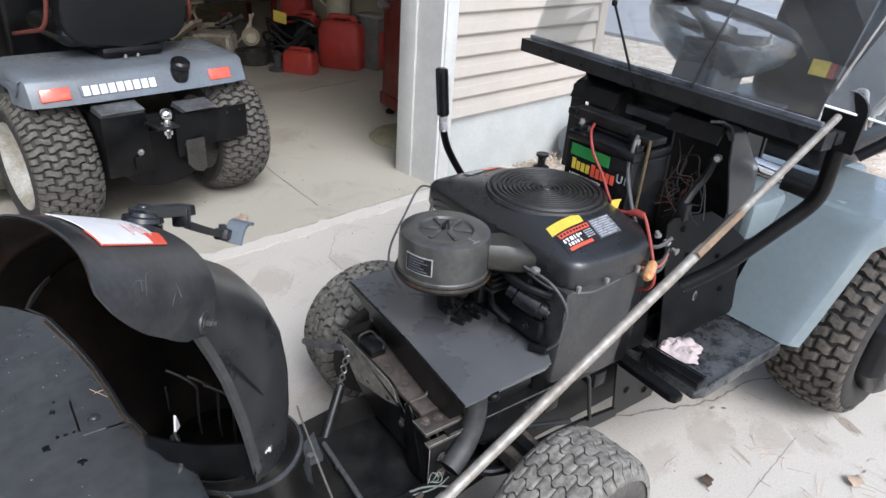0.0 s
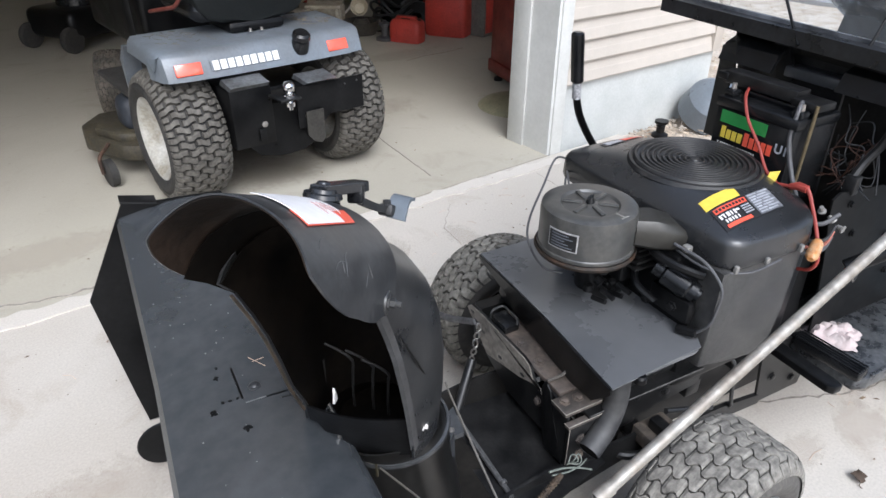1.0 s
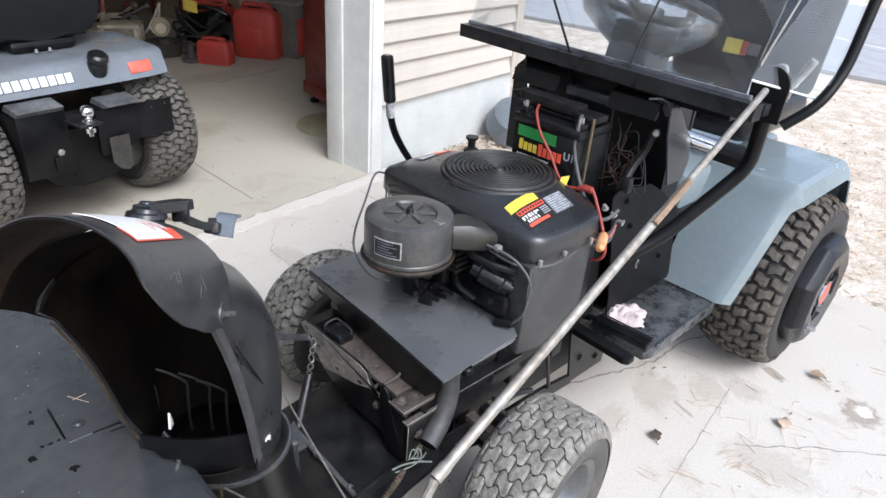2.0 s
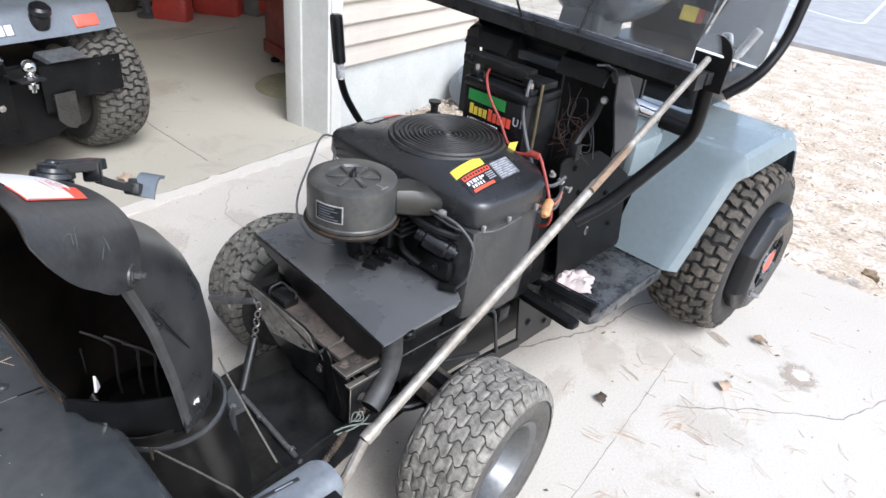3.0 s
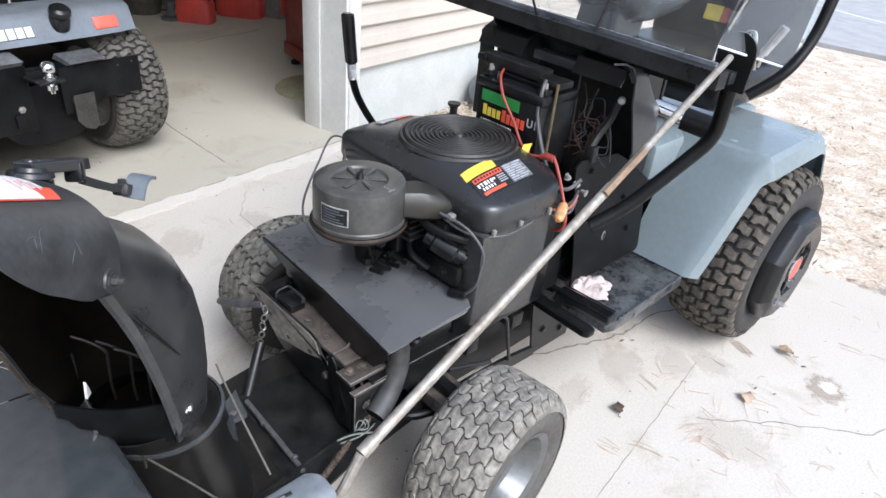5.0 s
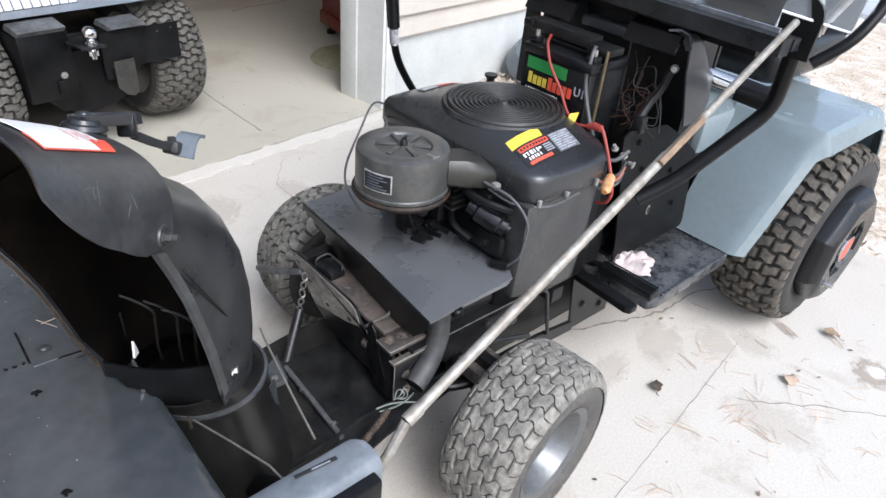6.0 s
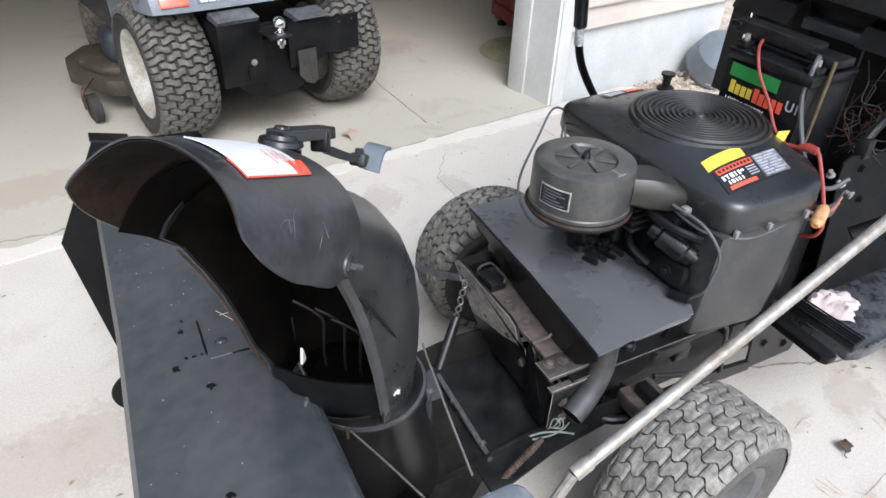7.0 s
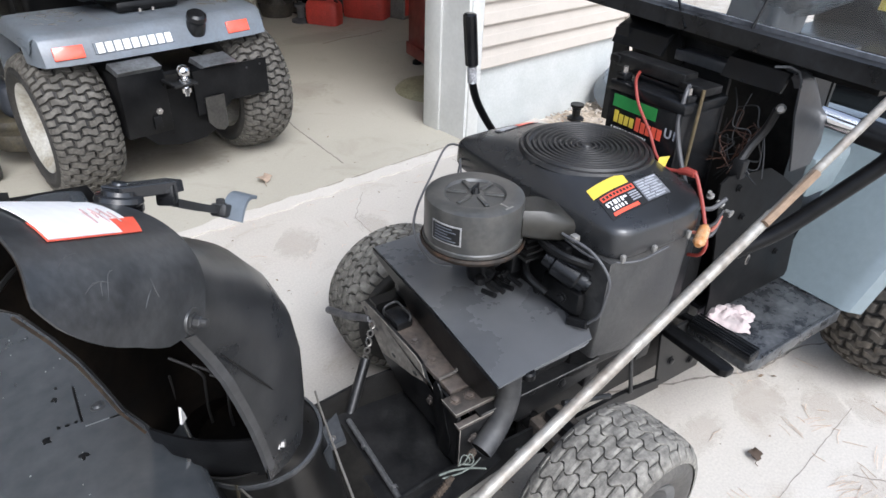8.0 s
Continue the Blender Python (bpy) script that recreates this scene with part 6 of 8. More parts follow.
for p, n in (((XC + HW + 0.008, 0.657, 0.637), (1, 0.2, 0)), ((XC + HW - 0.008, 0.735, 0.66), (1, 0.8, 0))):
    bp("chute_bolt", bolt(B(), p, n, 0.006), STEEL, parent=chute, world_space=True)

# deflector catch with its hooked plate
bm = B()
cm = pose(-0.227, 0.598, 0.984, -18, 4, 0)
lathe(bm, [(0, 0.014), (0.006, 0.014), (0.008, 0.011), (0.0085, 0.0085), (0.013, 0.0075), (0.014, 0.004), (0.0185, 0.003), (0.0195, -0.001), (0.017, -0.004), (0.007, -0.005), (0.007, -0.035), (0, -0.035)], 28, cm)
catch = bp("deflector_catch", bm, mat("glossy_black_catch", (0.02, 0.021, 0.023), 0.2, spec=0.6, vary=0.2, scale=30), "glossy black deflector catch", world_space=True)
bm = B()
prism(bm, [(-0.236, 0.590), (-0.218, 0.590), (-0.199, 0.640), (-0.198, 0.650), (-0.215, 0.650), (-0.232, 0.606)], "z", 0.988, 1.0, 0.0015)
for v in bm.verts:
    v.co.z -= 0.32 * (v.co.y - 0.588)
bp("catch_bridge", bm, bpy.data.materials["glossy_black_catch"], parent=catch, world_space=True, smooth=False)
bm = B()
box(bm, -0.008, 0.008, -0.006, 0.006, -0.022, 0.0, 0.002, 2, pose(-0.224, 0.612, 0.988, -18, 0, 20))
bp("catch_post", bm, PLASTIC, parent=catch, world_space=True)
bm = B()
box(bm, -0.0085, 0.0085, -0.007, 0.007, -0.020, 0.002, 0.003, 2, pose(-0.209, 0.640, 0.980, -14, 0, 10))
bp("catch_block", bm, PLASTIC, parent=catch, world_space=True)
bm = B()
tube(bm, [(-0.207, 0.645, 0.958), (-0.2075, 0.68, 0.935), (-0.2065, 0.728, 0.905)], 0.0038, 8, square=True)
box(bm, -0.009, 0.009, -0.009, 0.009, -0.006, 0.008, 0.003, 2, pose(-0.205, 0.722, 0.908, -30, 0, 0))
bolt(bm, (-0.205, 0.722, 0.915), (0, 0.3, 1), 0.005, 0.006)
bp("catch_arm", bm, WIRE, parent=catch, world_space=True)
bm = B()
rows = []
for k in range(9):
    a = k / 8
    rows.append([(-0.206 + 0.025 * i / 5, 0.724 + 0.040 * a - 0.006 * i / 5, 0.892 + 0.014 * a + 0.014 * math.sin(math.pi * min(1, 0.15 + 0.85 * a))) for i in range(6)])
sheet(bm, rows, 0.004)
bp("catch_plate", bm, BLUEPLASTIC, "curved grey steel plate", catch, world_space=True, angle=60)

# impeller drum, belt cover, subframe between blower and tractor
bm = B()
lathe(bm, [(0, 0.12), (0.11, 0.12), (0.125, 0.105), (0.125, -0.05), (0, -0.05)], 40, pose(0.36, 0.16, 0.135, 0, -90, 0))
bp("impeller_drum", bm, bpy.data.materials["dusty_drum_paint"])
bm = B()
prism(bm, [(0.205, -0.05), (0.205, 0.26), (-0.03, 0.21), (-0.06, -0.03)], "z", 0.27, 0.276)
cover = bp("belt_cover", bm, BLACKDUST, "black sheet-steel belt cover", smooth=False)
bm = B()
sheet(bm, [[(0.182, -0.02, 0.279), (0.186, 0.21, 0.274)], [(0.26, -0.03, 0.277), (0.262, 0.26, 0.272)], [(0.43, -0.03, 0.275), (0.43, 0.40, 0.27)]], 0.003)
bp("cover_top", bm, mat("brown_dusted_cover", (0.0075, 0.007, 0.0062), 0.6, spec=0.12, vary=0.3, scale=12, second=(0.020, 0.018, 0.015), amount=0.5), "brown-dusted sloping cover plate", cover)
# Rod made up for the bright fold of the cover; its grey is the highlight.
bm = B()
tube(bm, [(0.1695, -0.016, 0.286), (0.172, 0.08, 0.284), (0.176, 0.198, 0.281)], 0.0055, 8)
for v in (0.055, 0.165):
    lathe(bm, [(0.0056, 0.004), (0.0066, 0.003), (0.0066, -0.003), (0.0056, -0.004)], 12, pose(0.1725, v, 0.2835, 90, 0, 0))
bp("cover_rod", bm, mat("fold_highlight", (0.12, 0.12, 0.12), 0.4, 0.3), "pale rod standing for the highlight on the cover's fold")
bm = B()
prism(bm, [(-0.160, 0.792), (-0.154, 0.830), (-0.129, 0.853), (-0.146, 0.880), (-0.160, 0.906), (-0.176, 0.86)], "z", 0.4265, 0.4295)
prism(bm, [(-0.154, 0.830), (-0.129, 0.853), (-0.1285, 0.8515), (-0.1535, 0.8285)], "z", 0.420, 0.4305)
tab = bp("ring_tab", bm, mat("worn_tab", (0.075, 0.079, 0.084), 0.36, 0.3, vary=0.2, scale=20), "worn grey steel tab beside the ring", world_space=True, smooth=False)
bp("tab_rivet", bolt(B(), (-0.150, 0.850, 0.4295), (0, 0, 1), 0.004, 0.002), STEEL, parent=tab, world_space=True)
bp("neck_gusset", prism(B(), [(0.762, 0.50), (0.79, 0.49), (0.806, 0.40), (0.798, 0.395)], "x", -0.1345, -0.1325), bpy.data.materials["worn_tab"], world_space=True, smooth=False)
bm = B()
box(bm, 0.36, 0.375, 0.10, 0.11, 0.30, 0.5)
bp("gusset", bm, BLACKDUST)
for s in (-1, 1):
    bm = B()
    prism(bm, [(0.40, 0.10), (0.40, 0.26), (0.1, 0.30), (-0.15, 0.29), (-0.15, 0.24), (0.1, 0.2)], "y", s * 0.14 + 0.05, s * 0.14 + 0.056)
    bp("mount_arm", bm, BLACKDUST)
SLATE = mat("slate_paint", (0.10, 0.113, 0.128), 0.34, vary=0.15, scale=14, second=(0.16, 0.175, 0.19), amount=0.4)
bm = B()
rows = []
for u, v0 in ((0.46, 0.4245), (0.40, 0.4245), (0.36, 0.4243), (0.325, 0.424), (0.314, 0.4245), (0.307, 0.429), (0.302, 0.435), (0.3005, 0.445)):
    rows.append([(u + 0.002 * (u < 0.32), v0 - 0.001, 0.584), (u, v0, 0.593), (u, v0 + 0.004, 0.5955), (u, 0.452, 0.5957), (u, 0.464, 0.5945), (u, 0.472, 0.590), (u + 0.002, 0.477, 0.581), (u + 0.004, 0.479, 0.566)])
sheet(bm, rows, 0.003, True)
gear = bp("gear_cover", bm, SLATE, "grey-blue folded steel gear cover")
bp("gear_body", box(B(), 0.312, 0.45, 0.432, 0.492, 0.50, 0.584, 0.004), BLACK, parent=gear)
bm = B()
m = pose(0.3699, 0.4373, 0.5966, 0, 0, -6)
box(bm, -0.027, 0.027, -0.003, 0.003, -0.0006, 0.0004, 0.0003, 1, m)
bp("gear_slot", bm, BLACKINK, "dark slot in the cover", gear)
bm = B()
tube(bm, [m @ Vector((-0.018, 0.0005, 0.0006)), m @ Vector((0.006, 0.0002, 0.0006))], 0.0012, 8)
bp("slot_pin", bm, SLATE, parent=gear)
bm = B()
tube(bm, [(0.34, 0.42, 0.51), (0.34, 0.33, 0.40), (0.36, 0.2, 0.3)], 0.02, 12)
bp("gear_post", bm, BLACK)
# control cables round the ring
STEELCABLE = mat("steel_cable", (0.24, 0.22, 0.19), 0.5, 0.4)
for pts in ([(-0.2575, 0.646, 0.598), (-0.245, 0.655, 0.560), (-0.216, 0.6665, 0.530), (-0.144, 0.6157, 0.550), (-0.083, 0.570, 0.568), (-0.0516, 0.537, 0.578)], [(-0.148, 0.79, 0.592), (-0.135, 0.765, 0.594), (-0.080, 0.678, 0.584), (-0.035, 0.61, 0.574)]):
    bp("chute_cable", tube(B(), pts, 0.0015, 8), STEELCABLE, "thin steel control cable", world_space=True)
bm = B()
box(bm, -0.2185, -0.2145, 0.662, 0.6655, 0.512, 0.548, 0.001)
box(bm, -0.221, -0.212, 0.6625, 0.667, 0.525, 0.533, 0.001)
bp("cable_clip", bm, mat("brassy_clip", (0.10, 0.085, 0.055), 0.5, 0.4), "brassy cable clip on the ring", world_space=True)
bm = B()
box(bm, -0.2605, -0.2555, 0.6415, 0.6435, 0.600, 0.632, 0.001)
bp("cable_anchor", bm, STEEL, "bare steel cable anchor", world_space=True)
bp("anchor_bolt", bolt(B(), (-0.252, 0.645, 0.624), (0, -1, 0), 0.006, 0.006), BLACK, world_space=True)
bp("wire_end", tube(B(), [(-0.246, 0.640, 0.570), (-0.2445, 0.641, 0.561), (-0.2359, 0.6491, 0.4929)], 0.001, 6), mat("copper_wire", (0.30, 0.19, 0.10), 0.5, 0.3), "frayed copper wire end", world_space=True)
bp("wire_cap", box(B(), -0.247, -0.241, 0.638, 0.644, 0.560, 0.570, 0.002), RUST, world_space=True)
# spring with its chain
bm = B()
a, b = Vector((0.17, -0.03, 0.25)), Vector((0.085, -0.10, 0.34))
tube(bm, [a, a.lerp(b, 0.12), a.lerp(b, 0.13), b], [0.005, 0.005, 0.011, 0.011], 12)
bp("spring_sleeve", bm, BLACKDUST, "black sleeved lift spring")
bm = B()
for k in range(5):
    c = b.lerp(Vector((0.055, -0.125, 0.40)), k / 4)
    ringp = [c + Vector((0.006 * math.cos(t), 0.004 * math.sin(t) * (k % 2), 0.011 * math.sin(t) + 0.004 * math.cos(t))) for t in [2 * math.pi * i / 12 for i in range(13)]]
    tube(bm, ringp, 0.002, 6, caps=False)
bp("chain", bm, STEEL)
# long crank rod up to the dash
bm = B()
lo, hi = Vector((0.25, 0.455, 0.61)), Vector((-0.57, 0.432, 1.005))
tube(bm, [lo, lo.lerp(hi, 0.60)], 0.0078, 14)
tube(bm, [lo.lerp(hi, 0.58), hi], 0.0064, 12)
tube(bm, [lo, lo.lerp(hi, 0.025)], 0.0094, 14)
rod = bp("crank_rod", bm, GALV, "long galvanised crank rod")
bm = B()
tube(bm, [lo, Vector((0.28, 0.46, 0.575)), Vector((0.31, 0.455, 0.53))], 0.007, 10)
bp("rod_joint", bm, GALV, parent=rod)
bm = B()
tube(bm, spline([lo.lerp(hi, 0.57) + Vector((0.0, 0.006, 0.007)), lo.lerp(hi, 0.63) + Vector((0.002, 0.007, 0.008)), lo.lerp(hi, 0.69) + Vector((0, 0.006, 0.007))]), 0.006, 8)
bp("rod_splice", bm, mat("rusty_tape", (0.24, 0.165, 0.105), 0.7), "rust-brown splice", rod)
bm = B()
tube(bm, spline([(0.118, 0.222, 0.34), (0.088, 0.222, 0.333), (0.05, 0.223, 0.315), (0.018, 0.225, 0.295)], 5), 0.0019, 6)
tube(bm, spline([(0.112, 0.224, 0.33), (0.075, 0.226, 0.322), (0.045, 0.222, 0.318), (0.02, 0.21, 0.31)], 5), 0.0016, 6)
for k in range(2):
    c = Vector((0.058 + 0.006 * k, 0.2215, 0.338))
    tube(bm, [c + Vector((0.012 * math.cos(a) + 0.004 * k, 0.004 * math.sin(2 * a + k), 0.011 * math.sin(a) + 0.004 * k)) for a in [2 * math.pi * i / 14 for i in range(15)]], 0.0012, 6, caps=False)
bp("twine", bm, mat("pale_twine", (0.17, 0.19, 0.165), 0.5), "tangle of pale wire")
bm = B()
a, b = Vector((0.105, 0.232, 0.325)), Vector((0.165, 0.235, 0.278))
tube(bm, [a.lerp(b, -0.15), a, b, b.lerp(a, -0.4)], [0.004, 0.0055, 0.0055, 0.005], 10)
for k in range(13):
    c = a.lerp(b, k / 12)
    d = (b - a).normalized()
    e1 = d.cross(Vector((0, 0, 1))).normalized()
    e2 = e1.cross(d)
    tube(bm, [c + (e1 * math.cos(t) + e2 * math.sin(t)) * 0.0058 + d * 0.0009 * t for t in [2 * math.pi * i / 10 for i in range(11)]], 0.0016, 6, caps=False)
bp("wrapped_rod", bm, mat("wrapped_cord", (0.085, 0.058, 0.036), 0.85, vary=0.4, scale=60, second=(0.03, 0.023, 0.017), amount=0.6, bump=0.4, bump_scale=250), "brown cord-wrapped rod")

# ---- second tractor inside the garage ----
T2M = pose(-1.324, 2.548, 0, 0, 0, 143)
mower = thing("lawn_tractor", T2M, "grey-fendered lawn tractor seen from behind, parked in the garage", "tractor")


def mp(name, bm, material, label="", parent=None, smooth=True, angle=35, kind=""):
    return part(name, bm, material, parent or mower, label, smooth, angle, kind)


for s in (1, -1):
    tyre("rear_wheel", mower, 0.282, 0.25, 0.16, 4, 58, 0.016, 0.16, RIMWHITE, pose(0.12, s * 0.375, 0.282), TREADTOP, 0.02, s, 0.13, 0.15, 3.5)
    tyre("front_wheel", mower, 0.19, 0.15, 0.09, 5, 34, 0.006, 0.16, RIMWHITE, pose(1.34, s * 0.30, 0.19, 0, 0, -22), TREADMUD, 0.02, s)
bm = B()
rows = []
prof = [(-0.105, 0.555), (-0.1, 0.575), (-0.075, 0.635), (-0.06, 0.65), (-0.03, 0.656), (0.1, 0.66), (0.2, 0.664), (0.3, 0.665)]
vs = (-0.45, -0.44, -0.425, -0.35, -0.2, 0.0, 0.2, 0.35, 0.425, 0.44, 0.45)
for k, (u, z) in enumerate(prof):
    row = []
    for v in vs:
        sh = max(0, (abs(v) - 0.25) / 0.2)
        drop = 0.06 if abs(v) > 0.445 else 0.02 if abs(v) > 0.43 else 0.002 if abs(v) > 0.42 else 0
        wrap = (0.12 if abs(v) > 0.445 else 0.03 if abs(v) > 0.43 else 0.0) if k < 3 else 0.0
        row.append((u + wrap + (0.035 * sh ** 2 if k < 5 else 0.0), v * 1 + 0.012, z - 0.008 - drop * (1 if k > 2 else 0.1)))
    rows.append(row)
sheet(bm, rows, 0.005, False)
mp("fender_pan", bm, GREYDUST, "dusty blue-grey fender pan", angle=50)
for s in (1, -1):
    c = [(-0.094, s * 0.33 - 0.045, 0.585), (-0.094, s * 0.33 + 0.045, 0.585), (-0.078, s * 0.33 + 0.045, 0.625), (-0.078, s * 0.33 - 0.045, 0.625)]
    sh = 0.02
    bm = B()
    box(bm, -0.008, 0.008, -0.05, 0.05, -0.023, 0.023, 0.004, 2, pose(-0.083, s * 0.322 + 0.035, 0.588, 0, 22, -s * 4))
    mp("reflector", bm, REFLECTOR, "red rectangular reflector")
# the maker's word on the fender, as plain blocks
bm = B()
box(bm, -0.004, 0.004, -0.145, 0.145, -0.02, 0.02, 0.002, 1, pose(-0.0895, 0.13, 0.59, 0, 22, 0))
plate = mp("name_plate", bm, GREYDUST)
for k in range(9):
    bm = B()
    w = 0.0235
    box(bm, -0.006, 0.004, -w / 2, w / 2, -0.018, 0.018, 0.001, 1, pose(-0.092, 0.13 + 0.124 - 0.031 * k, 0.59, 0, 22, 0))
    part("letter_block", bm, WHITE, plate)
bm = B()
lathe(bm, [(0, 0.05), (0.022, 0.05), (0.03, 0.043), (0.032, 0.03), (0.026, 0.02), (0.03, 0.012), (0.031, -0.02), (0, -0.02)], 24, pose(-0.08, -0.115, 0.612, 0, -25, 0) @ Matrix.Diagonal((1.2, 1.2, 1.2, 1)))
mp("fuel_cap", bm, PLASTIC, "black ribbed cap")
bm = B()
box(bm, 0.1, 0.5, -0.24, 0.24, 0.70, 0.80, 0.05, 4)
mp("seat", bm, PLASTIC)
bm = B()
prism(bm, [(0.245, 0.85), (0.25, 0.8), (0.235, 0.755), (0.2, 0.715), (0.14, 0.697), (0, 0.692), (-0.14, 0.697), (-0.2, 0.715), (-0.235, 0.755), (-0.25, 0.8), (-0.245, 0.85), (-0.22, 1.2), (-0.19, 1.26), (-0.12, 1.29), (0, 1.30), (0.12, 1.29), (0.19, 1.26), (0.22, 1.2)], "x", 0.08, 0.17, 0.018)
for v in bm.verts:
    v.co.x -= 0.1 * (v.co.z - 0.75) + 0.25 * v.co.y ** 2 * (-1)
    v.co.y -= 0.015
sb = mp("seat_back", bm, mat("dark_vinyl", (0.010, 0.0115, 0.0115), 0.5, spec=0.25, vary=0.2, scale=6, bump=0.1, bump_scale=500), "black moulded seat back")
bm = B()
for s in (1, -1):
    tube(bm, rounded([(0.10, s * 0.265 - 0.015, 1.3), (0.12, s * 0.275 - 0.015, 0.86), (0.15, s * 0.29 - 0.015, 0.77), (0.25, s * 0.31, 0.75), (0.4, s * 0.31, 0.72)], 0.05), 0.008, 10)
mp("seat_frame", bm, mat("rust_red_tube", (0.16, 0.04, 0.028), 0.5, vary=0.3, scale=20), "worn red seat frame tube")
for y in (-0.02, 0.03):
    mp("seat_bolt", bolt(B(), (0.06, y, 0.663), (0, 0, 1), 0.006, 0.008), STEEL)
bm = B()
for k in range(90):
    a, l = random.gauss(0.5, 0.6), random.uniform(0.006, 0.022)
    c = Vector((random.uniform(0.02, 0.26), random.choice((random.uniform(0.2, 0.40), random.uniform(-0.36, -0.2))), 0.661))
    d = Vector((math.cos(a), math.sin(a), 0)) * l
    tube(bm, [c - d, c + Vector((0, 0, 0.001)), c + d], 0.0007, 4)
mp("dry_grass", bm, mat("dull_straw", (0.22, 0.17, 0.10), 0.85, vary=0.4, scale=60), "dried grass clippings", kind="stuff")
bm = B()
box(bm, 0.08, 0.35, -0.14, 0.11, 0.655, 0.70, 0.02)
mp("seat_bracket", bm, BLACK)
# rear hitch plates, ball and drawbar
bm = B()
box(bm, -0.16, 0.1, 0.075, 0.25, 0.26, 0.50, 0.006)
mp("hitch_box", bm, BLACK, "black steel hitch box")
# Pale grey carries the sheen on the tops of the hitch tabs.
PALESTEEL = mat("sheen_grey_steel", (0.20, 0.21, 0.22), 0.35, 0.4, vary=0.3, scale=16, second=(0.09, 0.09, 0.09))
mp("hitch_tab", prism(B(), [(-0.17, 0.502), (-0.19, 0.52), (-0.10, 0.535), (-0.08, 0.512)], "y", 0.09, 0.25), PALESTEEL, "steel tab with its sheen put into the colour")
bm = B()
prism(bm, [(-0.34, 0.335), (-0.34, 0.475), (-0.02, 0.475), (-0.02, 0.30), (-0.13, 0.30), (-0.17, 0.335)], "x", -0.185, -0.178)
mp("hitch_tab", prism(B(), [(-0.18, 0.477), (-0.21, 0.49), (-0.1, 0.505), (-0.08, 0.482)], "y", -0.20, -0.06), PALESTEEL, "steel tab with its sheen put into the colour")
plate2 = mp("hitch_plate", bm, BLACK, "black steel weight plate")
part("bolt", bolt(B(), (-0.186, -0.06, 0.35), (-1, 0, 0), 0.007), bpy.data.materials["dull_bolt"], plate2)
for y, z in ((-0.31, 0.455), (-0.25, 0.45)):
    part("bolt", bolt(B(), (-0.186, y, z), (-1, 0, 0), 0.003, 0.002), bpy.data.materials["dull_bolt"], plate2)
mp("hitch_bolt", bolt(B(), (-0.161, 0.12, 0.345), (-1, 0, 0), 0.009), STEEL)
bm = B()
prism(bm, [(0.19, 0.42), (0.2, 0.27), (0.15, 0.215), (0.06, 0.192), (-0.05, 0.195), (-0.13, 0.235), (-0.16, 0.42)], "x", -0.155, -0.10)
box(bm, -0.17, -0.15, 0.12, 0.15, 0.28, 0.33, 0.003)
mp("rear_plate", bm, BLACK)
bm = B()
prism(bm, [(-0.13, 0.24), (-0.13, 0.37), (-0.05, 0.37), (-0.05, 0.27), (-0.08, 0.235), (-0.11, 0.225)], "x", -0.2, -0.194)
mp("hanging_plate", bm, mat("bare_worn_plate", (0.07, 0.066, 0.058), 0.5, 0.5, vary=0.3, scale=14))
bm = B()
box(bm, -0.27, -0.12, 0.0, 0.09, 0.452, 0.462, 0.002)
mp("drawbar", bm, BLACKDUST)
bm = B()
lathe(bm, [(0, 0.056), (0.014, 0.053), (0.0225, 0.044), (0.0255, 0.03), (0.022, 0.016), (0.014, 0.009), (0.014, 0.004), (0.024, 0.0), (0.024, -0.006), (0.011, -0.006), (0.011, -0.028), (0.02, -0.028), (0.02, -0.045), (0.01, -0.047), (0.01, -0.06), (0, -0.06)], 28, pose(-0.235, 0.035, 0.468))
mp("tow_ball", bm, CHROME, "chrome tow ball")
# transmission, frame, mower deck
bm = B()
box(bm, -0.02, 0.3, -0.22, 0.22, 0.22, 0.45, 0.03)
tube(bm, [(0.12, -0.3, 0.282), (0.12, 0.3, 0.282)], 0.035, 14)
box(bm, 0.2, 1.4, -0.17, 0.17, 0.3, 0.42, 0.01)
mp("chassis", bm, BLACK)
bm = B()
prism(bm, [(0.36, -0.5), (0.36, 0.42), (0.45, 0.54), (0.70, 0.635), (0.85, 0.61), (0.98, 0.5), (0.98, -0.55), (0.6, -0.62)], "z", 0.09, 0.165, 0.012)
prism(bm, [(0.43, 0.40), (0.5, 0.53), (0.66, 0.59), (0.8, 0.54), (0.8, 0.40)], "z", 0.16, 0.205, 0.015)
dk = mp("mower_deck", bm, mat("dirty_deck", (0.032, 0.028, 0.020), 0.6, vary=0.4, scale=22, second=(0.075, 0.062, 0.036), amount=0.35), "dirt-caked mower deck")
bm = B()
lathe(bm, [(0, 0.02), (0.05, 0.02), (0.062, 0.015), (0.062, -0.015), (0.05, -0.02), (0, -0.02)], 24, pose(0.43, 0.615, 0.064, 90, 0, 5))
part("gauge_wheel", bm, RUBBER, dk, "black gauge wheel")
bm = B()
tube(bm, rounded([(0.43, 0.645, 0.065), (0.43, 0.65, 0.14), (0.50, 0.58, 0.17)], 0.03), 0.008, 8)
part("gauge_wheel_arm", bm, RUST, dk)
bm = B()
box(bm, 0.50, 0.66, 0.34, 0.49, 0.19, 0.35, 0.05, 3)
mp("belt_guard", bm, mat("navy_cover", (0.03, 0.035, 0.045), 0.5))
